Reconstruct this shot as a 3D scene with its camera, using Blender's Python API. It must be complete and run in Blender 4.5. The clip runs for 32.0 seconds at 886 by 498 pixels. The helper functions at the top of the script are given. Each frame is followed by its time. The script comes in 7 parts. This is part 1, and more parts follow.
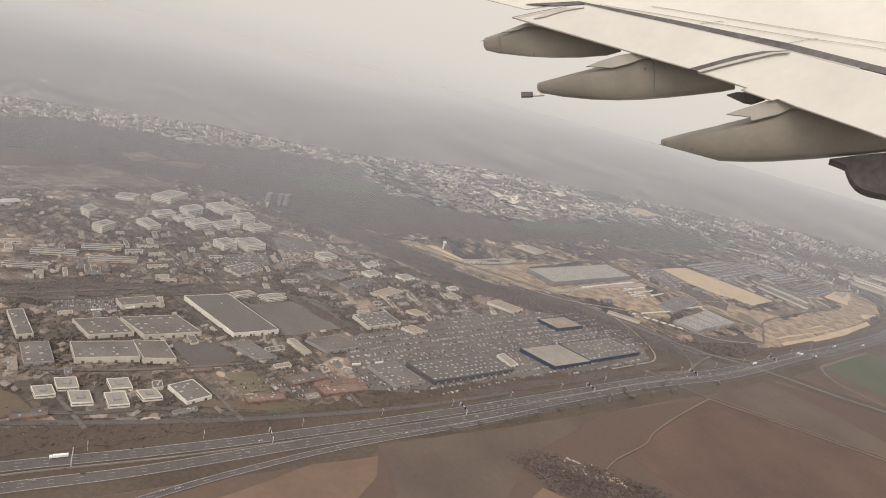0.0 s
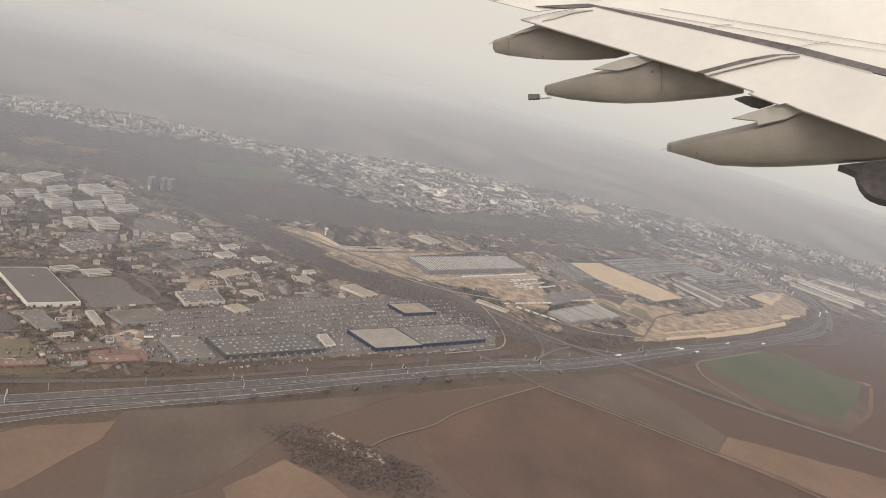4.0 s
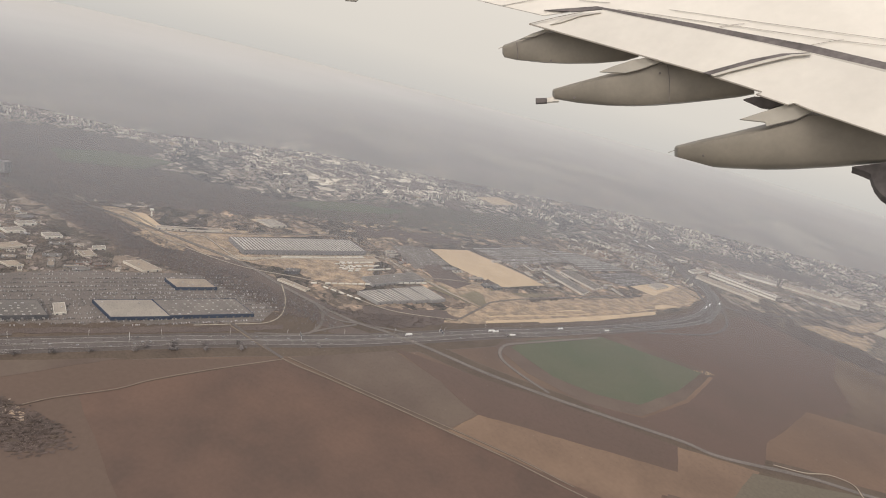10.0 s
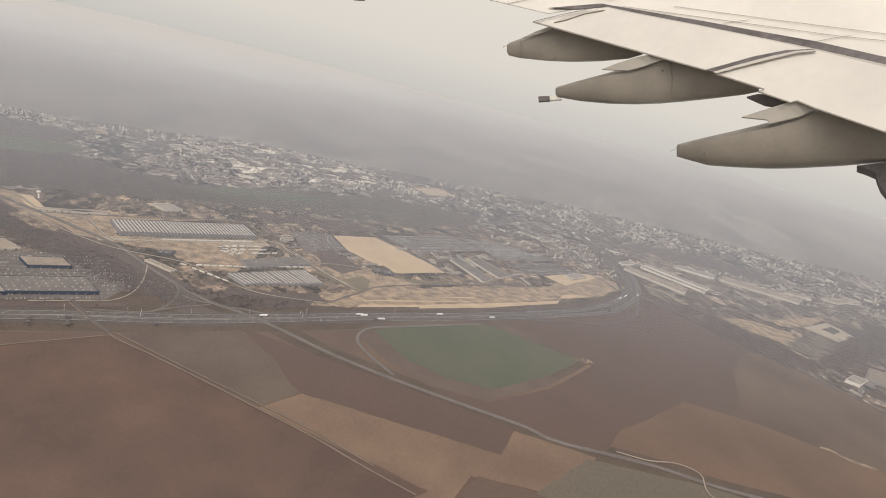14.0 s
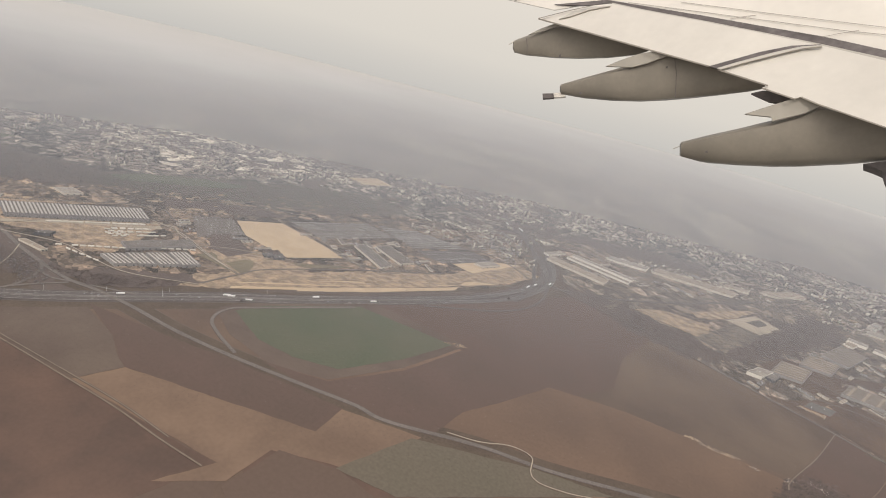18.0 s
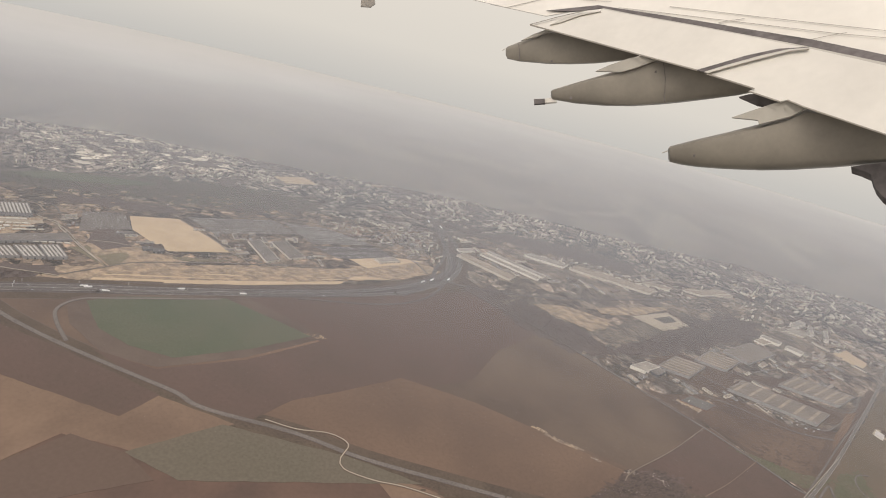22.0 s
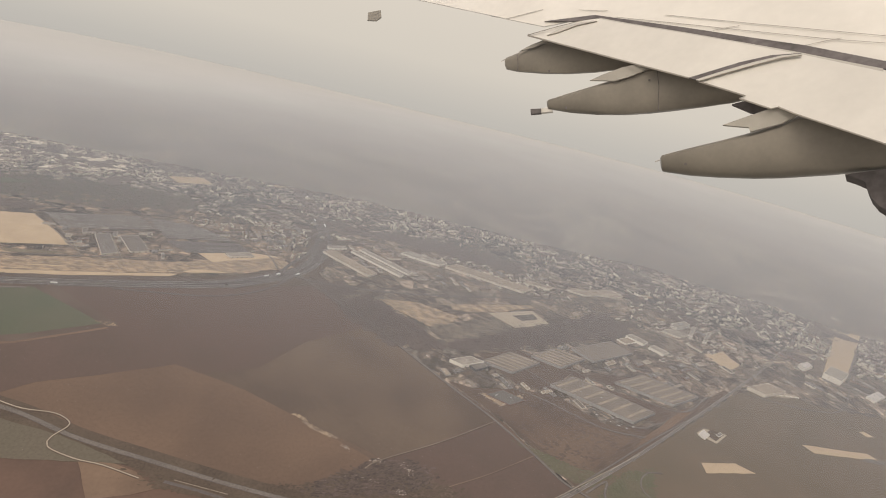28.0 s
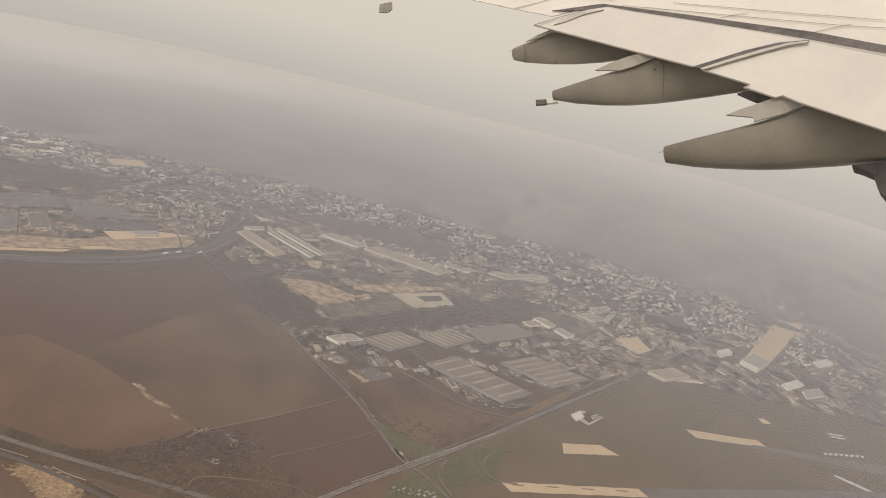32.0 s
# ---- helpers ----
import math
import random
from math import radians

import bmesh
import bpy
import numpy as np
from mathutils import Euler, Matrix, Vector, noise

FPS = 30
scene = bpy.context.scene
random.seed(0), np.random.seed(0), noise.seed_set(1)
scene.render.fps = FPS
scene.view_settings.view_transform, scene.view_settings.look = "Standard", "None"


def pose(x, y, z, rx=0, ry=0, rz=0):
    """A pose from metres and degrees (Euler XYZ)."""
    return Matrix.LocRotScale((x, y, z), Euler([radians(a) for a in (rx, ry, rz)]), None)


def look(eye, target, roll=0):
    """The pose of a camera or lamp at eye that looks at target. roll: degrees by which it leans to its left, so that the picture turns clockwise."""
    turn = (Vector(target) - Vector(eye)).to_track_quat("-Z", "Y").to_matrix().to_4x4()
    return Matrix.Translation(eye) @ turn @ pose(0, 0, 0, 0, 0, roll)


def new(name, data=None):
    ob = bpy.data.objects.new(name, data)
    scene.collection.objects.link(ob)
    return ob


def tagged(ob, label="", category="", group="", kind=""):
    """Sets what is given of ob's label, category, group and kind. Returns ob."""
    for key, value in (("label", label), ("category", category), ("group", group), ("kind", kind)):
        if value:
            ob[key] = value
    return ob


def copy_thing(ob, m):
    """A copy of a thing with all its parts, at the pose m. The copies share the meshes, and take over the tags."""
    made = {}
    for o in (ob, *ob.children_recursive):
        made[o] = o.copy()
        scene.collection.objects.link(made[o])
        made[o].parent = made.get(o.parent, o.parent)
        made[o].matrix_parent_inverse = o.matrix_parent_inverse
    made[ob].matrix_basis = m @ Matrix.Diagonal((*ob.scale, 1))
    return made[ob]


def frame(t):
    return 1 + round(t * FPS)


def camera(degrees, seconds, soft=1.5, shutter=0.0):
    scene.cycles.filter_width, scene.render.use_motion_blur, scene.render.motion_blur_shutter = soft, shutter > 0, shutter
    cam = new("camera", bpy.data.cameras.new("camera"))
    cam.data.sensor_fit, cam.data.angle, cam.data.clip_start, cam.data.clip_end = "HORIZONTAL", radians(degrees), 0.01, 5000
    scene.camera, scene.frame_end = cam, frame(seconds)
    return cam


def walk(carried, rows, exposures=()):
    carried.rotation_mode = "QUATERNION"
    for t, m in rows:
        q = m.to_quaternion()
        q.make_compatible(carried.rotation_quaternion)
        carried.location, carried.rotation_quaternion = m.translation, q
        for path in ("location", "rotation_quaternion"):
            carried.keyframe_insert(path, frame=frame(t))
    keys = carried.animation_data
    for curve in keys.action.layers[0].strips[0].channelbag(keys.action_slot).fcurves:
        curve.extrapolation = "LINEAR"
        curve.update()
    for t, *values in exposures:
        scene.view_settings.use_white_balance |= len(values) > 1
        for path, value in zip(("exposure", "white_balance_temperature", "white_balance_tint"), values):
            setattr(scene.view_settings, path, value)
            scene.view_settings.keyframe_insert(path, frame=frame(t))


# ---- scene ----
cam = camera(76.19, 32.0, soft=1.0)
# The land stands at a scale of 1 to 25 (one unit is 25 m); the flight climbs from about 500 to 900 m over it.
ROWS = [
    (0, 0.000, 0.000, 20.324, 68.930, -14.885, -6.630),
    (0.5, 1.764, -0.258, 20.616, 68.924, -14.891, -6.371),
    (1, 3.528, -0.515, 20.908, 68.893, -14.905, -6.023),
    (1.5, 5.295, -0.773, 21.201, 68.894, -14.904, -5.701),
    (2, 7.065, -1.028, 21.494, 68.847, -14.961, -5.375),
    (2.5, 8.839, -1.282, 21.787, 68.813, -15.021, -5.055),
    (3, 10.617, -1.533, 22.080, 68.738, -15.033, -4.767),
    (3.5, 12.400, -1.780, 22.373, 68.642, -15.119, -4.481),
    (5.5, 19.610, -2.667, 23.514, 68.630, -14.978, -3.372),
    (6, 21.424, -2.807, 23.750, 68.669, -14.850, -3.064),
    (6.5, 23.240, -2.933, 23.977, 68.659, -14.803, -2.787),
    (7, 25.056, -3.043, 24.196, 68.749, -14.783, -2.502),
    (7.5, 26.871, -3.136, 24.407, 68.768, -14.758, -2.190),
    (8, 28.685, -3.213, 24.611, 68.673, -14.655, -1.875),
    (8.5, 30.498, -3.276, 24.812, 68.584, -14.474, -1.618),
    (9, 32.308, -3.325, 25.010, 68.585, -14.301, -1.443),
    (9.5, 34.117, -3.363, 25.208, 68.671, -14.259, -1.223),
    (10, 35.923, -3.391, 25.408, 68.617, -14.191, -1.018),
    (10.5, 37.726, -3.413, 25.611, 68.598, -14.109, -0.847),
    (11, 39.523, -3.430, 25.819, 68.571, -14.032, -0.594),
    (11.5, 41.315, -3.447, 26.034, 68.507, -13.959, -0.371),
    (12, 43.101, -3.466, 26.257, 68.409, -13.942, -0.122),
    (12.5, 44.883, -3.489, 26.487, 68.442, -13.992, 0.116),
    (13, 46.664, -3.517, 26.725, 68.403, -13.993, 0.348),
    (13.5, 48.447, -3.548, 26.968, 68.383, -13.999, 0.597),
    (14, 50.234, -3.581, 27.217, 68.182, -13.965, 0.897),
    (14.5, 52.027, -3.614, 27.469, 67.970, -14.006, 1.170),
    (16.5, 59.349, -3.709, 28.539, 67.391, -13.917, 2.389),
    (17, 61.209, -3.705, 28.797, 67.359, -13.776, 2.627),
    (17.5, 63.071, -3.698, 29.052, 67.333, -13.738, 2.870),
    (18, 64.936, -3.687, 29.306, 67.602, -13.707, 3.009),
    (18.5, 66.803, -3.672, 29.558, 68.232, -13.684, 3.055),
    (19, 68.670, -3.653, 29.808, 69.052, -13.639, 3.021),
    (19.5, 70.540, -3.627, 30.055, 69.608, -13.609, 3.037),
    (20, 72.411, -3.591, 30.299, 69.662, -13.591, 3.103),
    (20.5, 74.286, -3.545, 30.541, 69.398, -13.573, 3.233),
    (21, 76.164, -3.489, 30.782, 68.933, -13.486, 3.411),
    (21.5, 78.047, -3.424, 31.024, 68.413, -13.326, 3.672),
    (22, 79.936, -3.355, 31.270, 68.171, -13.201, 3.897),
    (22.5, 81.832, -3.282, 31.520, 67.925, -13.075, 4.160),
    (23, 83.736, -3.206, 31.775, 67.738, -12.913, 4.425),
    (23.5, 85.651, -3.129, 32.034, 67.692, -12.731, 4.633),
    (24, 87.575, -3.049, 32.298, 67.928, -12.660, 4.785),
    (24.5, 89.510, -2.968, 32.566, 68.475, -12.566, 4.947),
    (25, 91.456, -2.884, 32.835, 68.917, -12.527, 5.069),
    (25.5, 93.410, -2.794, 33.104, 69.140, -12.445, 5.236),
    (27.5, 101.452, -2.245, 34.135, 69.301, -12.384, 6.057),
    (28, 103.503, -2.031, 34.353, 68.912, -12.500, 6.322),
    (28.5, 105.559, -1.804, 34.565, 68.487, -12.661, 6.634),
    (29, 107.619, -1.565, 34.769, 68.146, -12.662, 6.945),
    (29.5, 109.682, -1.315, 34.967, 68.019, -12.582, 7.211),
    (30, 111.746, -1.059, 35.160, 67.975, -12.584, 7.540),
    (30.5, 113.812, -0.797, 35.348, 67.870, -12.456, 7.825),
    (31, 115.877, -0.533, 35.534, 67.747, -12.336, 8.108),
    (31.5, 117.942, -0.267, 35.719, 67.718, -12.211, 8.428),
    (32, 120.006, -0.001, 35.903, 67.794, -12.032, 8.715),
]
walk(cam, [(t, pose(x, y, z, rx, ry, rz)) for t, x, y, z, rx, ry, rz in ROWS],
     exposures=((0, 0.08, 6270, 10), (22, 0.07, 6320, 10), (27, -0.05, 6500, 10), (32, -0.08, 6600, 10)))

# ---- world and sun ----
SUN_UP, SUN_ROUND = 46.0, 208.0
world = bpy.data.worlds.new("hazy_sky")
world.use_nodes = True
scene.world = world
wn, wl = world.node_tree.nodes, world.node_tree.links
wn.clear()
sky = wn.new("ShaderNodeTexSky")
sky.sky_type, sky.sun_disc = "NISHITA", False
sky.sun_elevation, sky.sun_rotation = radians(SUN_UP), radians(SUN_ROUND)
sky.air_density, sky.dust_density, sky.ozone_density = 1.0, 6.0, 0.6
clear_sky = wn.new("ShaderNodeBackground")
clear_sky.inputs["Strength"].default_value = 0.06
wl.new(sky.outputs[0], clear_sky.inputs["Color"])
overcast = wn.new("ShaderNodeBackground")
overcast.inputs["Color"].default_value = (0.60, 0.556, 0.524, 1)
overcast.inputs["Strength"].default_value = 1.2
both = wn.new("ShaderNodeAddShader")
wl.new(clear_sky.outputs[0], both.inputs[0])
wl.new(overcast.outputs[0], both.inputs[1])
wl.new(both.outputs[0], wn.new("ShaderNodeOutputWorld").inputs["Surface"])

sun_data = bpy.data.lights.new("sun", "SUN")
sun_data.energy, sun_data.angle, sun_data.color = 1.3, radians(12), (1.0, 0.93, 0.83)
sun = new("sun", sun_data)
sun_way = Vector((math.sin(radians(SUN_ROUND)) * math.cos(radians(SUN_UP)), math.cos(radians(SUN_ROUND)) * math.cos(radians(SUN_UP)), math.sin(radians(SUN_UP))))
sun.matrix_world = look(sun_way * 600, (0, 0, 0))


# ---- materials ----
def material(name, colour, colour2=None, scale=1.0, rough=0.9, fine=12.0, island=0.0, bump=0.0, metal=0.0, stretch=None, detail=0.25, per_object=0.0):
    """A surface whose colour wanders between two tones at two scales."""
    m = bpy.data.materials.new(name)
    m.use_nodes = True
    n, l = m.node_tree.nodes, m.node_tree.links
    bsdf = n["Principled BSDF"]
    bsdf.inputs["Roughness"].default_value, bsdf.inputs["Metallic"].default_value = rough, metal
    bsdf.inputs["Specular IOR Level"].default_value = 0.25
    colour2 = colour2 or [c * 0.72 for c in colour]
    geo = n.new("ShaderNodeNewGeometry")
    place = n.new("ShaderNodeMapping")
    place.inputs["Scale"].default_value = stretch or (1, 1, 1)
    place.inputs["Rotation"].default_value[2] = 0.5
    l.new(geo.outputs["Position"], place.inputs["Vector"])
    broad, grain = n.new("ShaderNodeTexNoise"), n.new("ShaderNodeTexNoise")
    broad.inputs["Scale"].default_value, broad.inputs["Detail"].default_value = 0.35 * scale, 5
    grain.inputs["Scale"].default_value, grain.inputs["Detail"].default_value = fine, 4
    for tex in (broad, grain):
        l.new(place.outputs[0], tex.inputs["Vector"])
    ramp = n.new("ShaderNodeMapRange")
    ramp.inputs["From Min"].default_value, ramp.inputs["From Max"].default_value = 0.35, 0.65
    l.new(broad.outputs["Fac"], ramp.inputs["Value"])
    mix = n.new("ShaderNodeMix")
    mix.data_type = "RGBA"
    mix.inputs["A"].default_value, mix.inputs["B"].default_value = (*colour, 1), (*colour2, 1)
    l.new(ramp.outputs["Result"], mix.inputs["Factor"])
    value = n.new("ShaderNodeMapRange")
    value.inputs["From Min"].default_value, value.inputs["From Max"].default_value = 0.3, 0.7
    value.inputs["To Min"].default_value, value.inputs["To Max"].default_value = 1 - detail, 1 + detail
    l.new(grain.outputs["Fac"], value.inputs["Value"])
    last = value.outputs["Result"]
    for amount, source in ((island, geo.outputs["Random Per Island"]), (per_object, None)):
        if amount:
            if source is None:
                source = n.new("ShaderNodeObjectInfo").outputs["Random"]
            spread = n.new("ShaderNodeMapRange")
            spread.inputs["To Min"].default_value, spread.inputs["To Max"].default_value = 1 - amount, 1 + amount
            l.new(source, spread.inputs["Value"])
            times = n.new("ShaderNodeMath")
            times.operation = "MULTIPLY"
            l.new(last, times.inputs[0])
            l.new(spread.outputs["Result"], times.inputs[1])
            last = times.outputs[0]
    scaled = n.new("ShaderNodeVectorMath")
    scaled.operation = "SCALE"
    l.new(mix.outputs["Result"], scaled.inputs[0])
    l.new(last, scaled.inputs["Scale"])
    l.new(scaled.outputs["Vector"], bsdf.inputs["Base Color"])
    if bump:
        b = n.new("ShaderNodeBump")
        b.inputs["Strength"].default_value, b.inputs["Distance"].default_value = bump, 0.02
        l.new(grain.outputs["Fac"], b.inputs["Height"])
        l.new(b.outputs[0], bsdf.inputs["Normal"])
    return m


soil_dark = material("dark_ploughed_soil", (0.113, 0.080, 0.062), (0.110, 0.079, 0.061), 0.5, fine=3.2, detail=0.05)
soil_red = material("red_brown_soil", (0.126, 0.082, 0.062), (0.091, 0.063, 0.050), 0.6, fine=3.2, detail=0.05)
soil_olive = material("olive_soil", (0.125, 0.096, 0.075), (0.095, 0.071, 0.058), 0.5, fine=3.2, detail=0.05)
soil_purple = material("purple_brown_soil", (0.107, 0.074, 0.060), (0.098, 0.070, 0.056), 0.5, fine=3.2, detail=0.05)
soil_tan = material("tan_stubble", (0.192, 0.132, 0.092), (0.140, 0.097, 0.070), 0.5, fine=3.2, detail=0.05)
soil_brown = material("brown_field_soil", (0.145, 0.101, 0.072), (0.103, 0.074, 0.057), 0.35, fine=3.2, detail=0.05)
soil_russet = material("russet_stubble_soil", (0.160, 0.107, 0.074), (0.118, 0.081, 0.059), 0.22, fine=3.2, detail=0.06)
soil_waste = material("dark_waste_ground", (0.092, 0.067, 0.054), (0.118, 0.087, 0.066), 0.9, fine=5, detail=0.2)
meadow_green = material("green_winter_meadow", (0.098, 0.096, 0.060), (0.116, 0.101, 0.069), 0.9, fine=5, detail=0.15)
bare_ochre = material("churned_ochre_sand", (0.300, 0.212, 0.130), (0.200, 0.145, 0.096), 2.4, fine=7, island=0.25, detail=0.2)
plot_cream = material("pale_far_plots", (0.760, 0.670, 0.525), (0.520, 0.462, 0.370), 1.2, island=0.3, detail=0.15)
rubble_pale = material("pale_rubble", (0.330, 0.280, 0.225), (0.240, 0.200, 0.165), 3, island=0.3, detail=0.2)
soil_grey = material("grey_brown_soil", (0.131, 0.097, 0.071), (0.096, 0.071, 0.055), 0.35, fine=3.2, detail=0.05)
crop_green = material("young_wheat", (0.083, 0.092, 0.060), (0.098, 0.098, 0.067), 0.5, fine=6, detail=0.12)
olive_crop = material("olive_winter_crop", (0.116, 0.100, 0.074), (0.124, 0.104, 0.078), 0.5, fine=4, detail=0.1)
grass_dry = material("dry_grass", (0.171, 0.144, 0.096), (0.132, 0.113, 0.079), 0.8, detail=0.2)
field_pale = material("pale_bare_field", (0.150, 0.126, 0.103), (0.115, 0.098, 0.082), 0.8, fine=4, detail=0.1)
airfield = material("worn_airfield_grass", (0.134, 0.102, 0.073), (0.114, 0.090, 0.063), 0.4, fine=4, detail=0.06)
scrub_green = material("winter_scrub_ground", (0.100, 0.087, 0.075), (0.129, 0.109, 0.091), 1.0, detail=0.3)
scrub = scrub_green
scrub_dark = material("railway_scrub", (0.096, 0.076, 0.067), (0.116, 0.091, 0.077), 1.0, detail=0.2)
verge_brown = material("dead_grass_verge", (0.079, 0.060, 0.046), (0.104, 0.079, 0.059), 0.8, fine=5, detail=0.15)
sand = material("pale_sand", (0.470, 0.362, 0.236), (0.400, 0.305, 0.200), 1.2, fine=8, detail=0.14)
sand_dull = material("yellow_bare_earth", (0.356, 0.268, 0.178), (0.178, 0.138, 0.106), 3.4, fine=7, detail=0.3, stretch=(0.750, 1.050, 0.900))
gravel_pale = material("cream_gravel", (0.354, 0.302, 0.230), (0.297, 0.252, 0.193), 1.5, detail=0.15)
track = material("dusty_track", (0.195, 0.158, 0.120), (0.160, 0.128, 0.096), 1.5, detail=0.2)
tarmac = material("motorway_asphalt", (0.100, 0.087, 0.080), (0.118, 0.102, 0.093), 0.8, fine=9, detail=0.12)
shoulder = material("dusty_shoulder_asphalt", (0.100, 0.086, 0.078), (0.081, 0.067, 0.059), 1.2, fine=6, detail=0.18, stretch=(0.5, 1.6, 1.0))
tarmac_light = material("worn_asphalt", (0.158, 0.136, 0.119), (0.127, 0.110, 0.097), 0.9, fine=9, detail=0.2)
concrete = material("grey_concrete", (0.235, 0.216, 0.197), (0.193, 0.176, 0.160), 1.5)
concrete_pale = material("pale_concrete", (0.409, 0.317, 0.215), (0.375, 0.292, 0.199), 1.5, detail=0.1)
line_white = material("road_paint", (0.420, 0.400, 0.365), (0.330, 0.315, 0.290), 4)
wall_white = material("white_render", (0.640, 0.600, 0.520), (0.560, 0.522, 0.452), 3, detail=0.08)
wall_cream = material("cream_cladding", (0.500, 0.452, 0.378), (0.430, 0.388, 0.322), 3, detail=0.1)
wall_grey = material("grey_cladding", (0.270, 0.256, 0.242), (0.223, 0.212, 0.201), 3, detail=0.12)
wall_dark = material("dark_cladding", (0.080, 0.080, 0.084), (0.108, 0.104, 0.104), 3)
wall_dock = material("dock_wall_cladding", (0.159, 0.152, 0.152), (0.199, 0.188, 0.185), 3)
wall_blue = material("blue_cladding", (0.032, 0.043, 0.068), (0.038, 0.051, 0.081), 2)
brick_red = material("red_brick", (0.204, 0.128, 0.101), (0.170, 0.112, 0.092), 3)
window_dark = material("window_band_glass", (0.1, 0.1, 0.105), (0.14, 0.135, 0.135), 3, rough=0.25)
roof_grey = material("grey_roofing", (0.172, 0.152, 0.134), (0.132, 0.118, 0.105), 2, detail=0.18)
roof_brown = material("brown_roofing", (0.160, 0.137, 0.117), (0.128, 0.111, 0.097), 2, detail=0.15)
roof_dark = material("dark_roofing", (0.118, 0.108, 0.098), (0.140, 0.127, 0.114), 2, detail=0.15)
roof_pale = material("pale_roofing", (0.290, 0.258, 0.215), (0.235, 0.208, 0.175), 2, detail=0.12)
roof_white = material("white_metal_roofing", (0.465, 0.434, 0.396), (0.389, 0.366, 0.335), 2, detail=0.12)
roof_drab = material("drab_metal_roofing", (0.195, 0.165, 0.138), (0.160, 0.137, 0.116), 0.8, detail=0.1)
roof_tan = material("tan_roofing", (0.290, 0.240, 0.185), (0.235, 0.195, 0.152), 2, detail=0.14)
roof_red = material("red_tile_roofing", (0.204, 0.141, 0.114), (0.171, 0.124, 0.105), 2)
skylight_white = material("roof_light_plastic", (0.400, 0.375, 0.330), (0.340, 0.318, 0.280), 4, rough=0.5)
plant_metal = material("galvanised_metal", (0.42, 0.41, 0.39), (0.34, 0.33, 0.32), 4, rough=0.5, metal=0.4)
bark = material("winter_bark", (0.135, 0.110, 0.091), (0.189, 0.158, 0.128), 3)
twigs = material("bare_winter_twigs", (0.170, 0.149, 0.140), (0.131, 0.118, 0.114), 1.2, island=0.2, detail=0.1)
bramble = material("dark_bramble_twigs", (0.099, 0.074, 0.063), (0.076, 0.059, 0.050), 1.2, island=0.25, detail=0.15)
evergreen = material("dull_evergreen", (0.104, 0.112, 0.081), (0.131, 0.127, 0.095), 1.2, island=0.14, detail=0.1)
house_wall = material("suburban_render", (0.300, 0.270, 0.222), (0.225, 0.202, 0.170), 0.6, island=0.4)
house_roof = material("suburban_roof_tile", (0.205, 0.163, 0.140), (0.290, 0.245, 0.210), 0.4, island=0.45)
block_wall = material("pale_apartment_render", (0.430, 0.395, 0.320), (0.350, 0.322, 0.266), 0.5, island=0.35)
car_paint = material("car_paint", (0.42, 0.41, 0.4), (0.2, 0.2, 0.22), 20, rough=0.35, per_object=0.6)
car_white = material("white_vehicle_paint", (0.78, 0.76, 0.73), (0.72, 0.7, 0.67), 5, rough=0.4)
parked_paint = material("parked_car_paint", (0.270, 0.252, 0.235), (0.190, 0.176, 0.168), 3, rough=0.4, island=0.8)
rubber = material("black_rubber", (0.03, 0.03, 0.03), (0.04, 0.04, 0.04))
steel = material("painted_steel", (0.550, 0.530, 0.490), (0.460, 0.440, 0.410), 4, rough=0.5)
town_ground = material("town_yards_and_gardens", (0.200, 0.160, 0.130), (0.120, 0.100, 0.081), 1.6, fine=6, detail=0.2)
works_ground = material("works_ground", (0.190, 0.150, 0.116), (0.130, 0.107, 0.088), 1.2, fine=5, detail=0.24)
land = material("pale_suburban_land", (0.180, 0.157, 0.138), (0.110, 0.100, 0.090), 0.15, fine=1.6, detail=0.25)
garden_twigs = material("bare_garden_twigs", (0.178, 0.148, 0.125), (0.135, 0.115, 0.099), 0.8, island=0.2, detail=0.1)


def patchwork(m, *layers):
    """Breaks a ground's colour into irregular plots: for each layer a size and the tones of its plots."""
    n, l = m.node_tree.nodes, m.node_tree.links
    where = n.new("ShaderNodeNewGeometry").outputs["Position"]
    cover = next(k for k in l if k.to_socket.name == "Base Color").from_socket
    for scale, tones in layers:
        cells, split, ramp, times = n.new("ShaderNodeTexVoronoi"), n.new("ShaderNodeSeparateColor"), n.new("ShaderNodeValToRGB"), n.new("ShaderNodeMix")
        cells.inputs["Scale"].default_value, cells.inputs["Randomness"].default_value = scale, 1.0
        l.new(where, cells.inputs["Vector"])
        l.new(cells.outputs["Color"], split.inputs[0])
        l.new(split.outputs[0], ramp.inputs["Fac"])
        ramp.color_ramp.interpolation = "CONSTANT"
        for k, (place, tone, warm) in enumerate(tones):
            e = ramp.color_ramp.elements[0] if k == 0 else ramp.color_ramp.elements.new(place)
            e.position, e.color = place, (tone * (1 + warm), tone, tone * (1 - warm), 1)
        times.data_type, times.blend_type, times.clamp_result = "RGBA", "MULTIPLY", False
        times.inputs["Factor"].default_value = 1.0
        l.new(cover, times.inputs["A"])
        l.new(ramp.outputs["Color"], times.inputs["B"])
        cover = times.outputs["Result"]
    l.new(cover, n["Principled BSDF"].inputs["Base Color"])


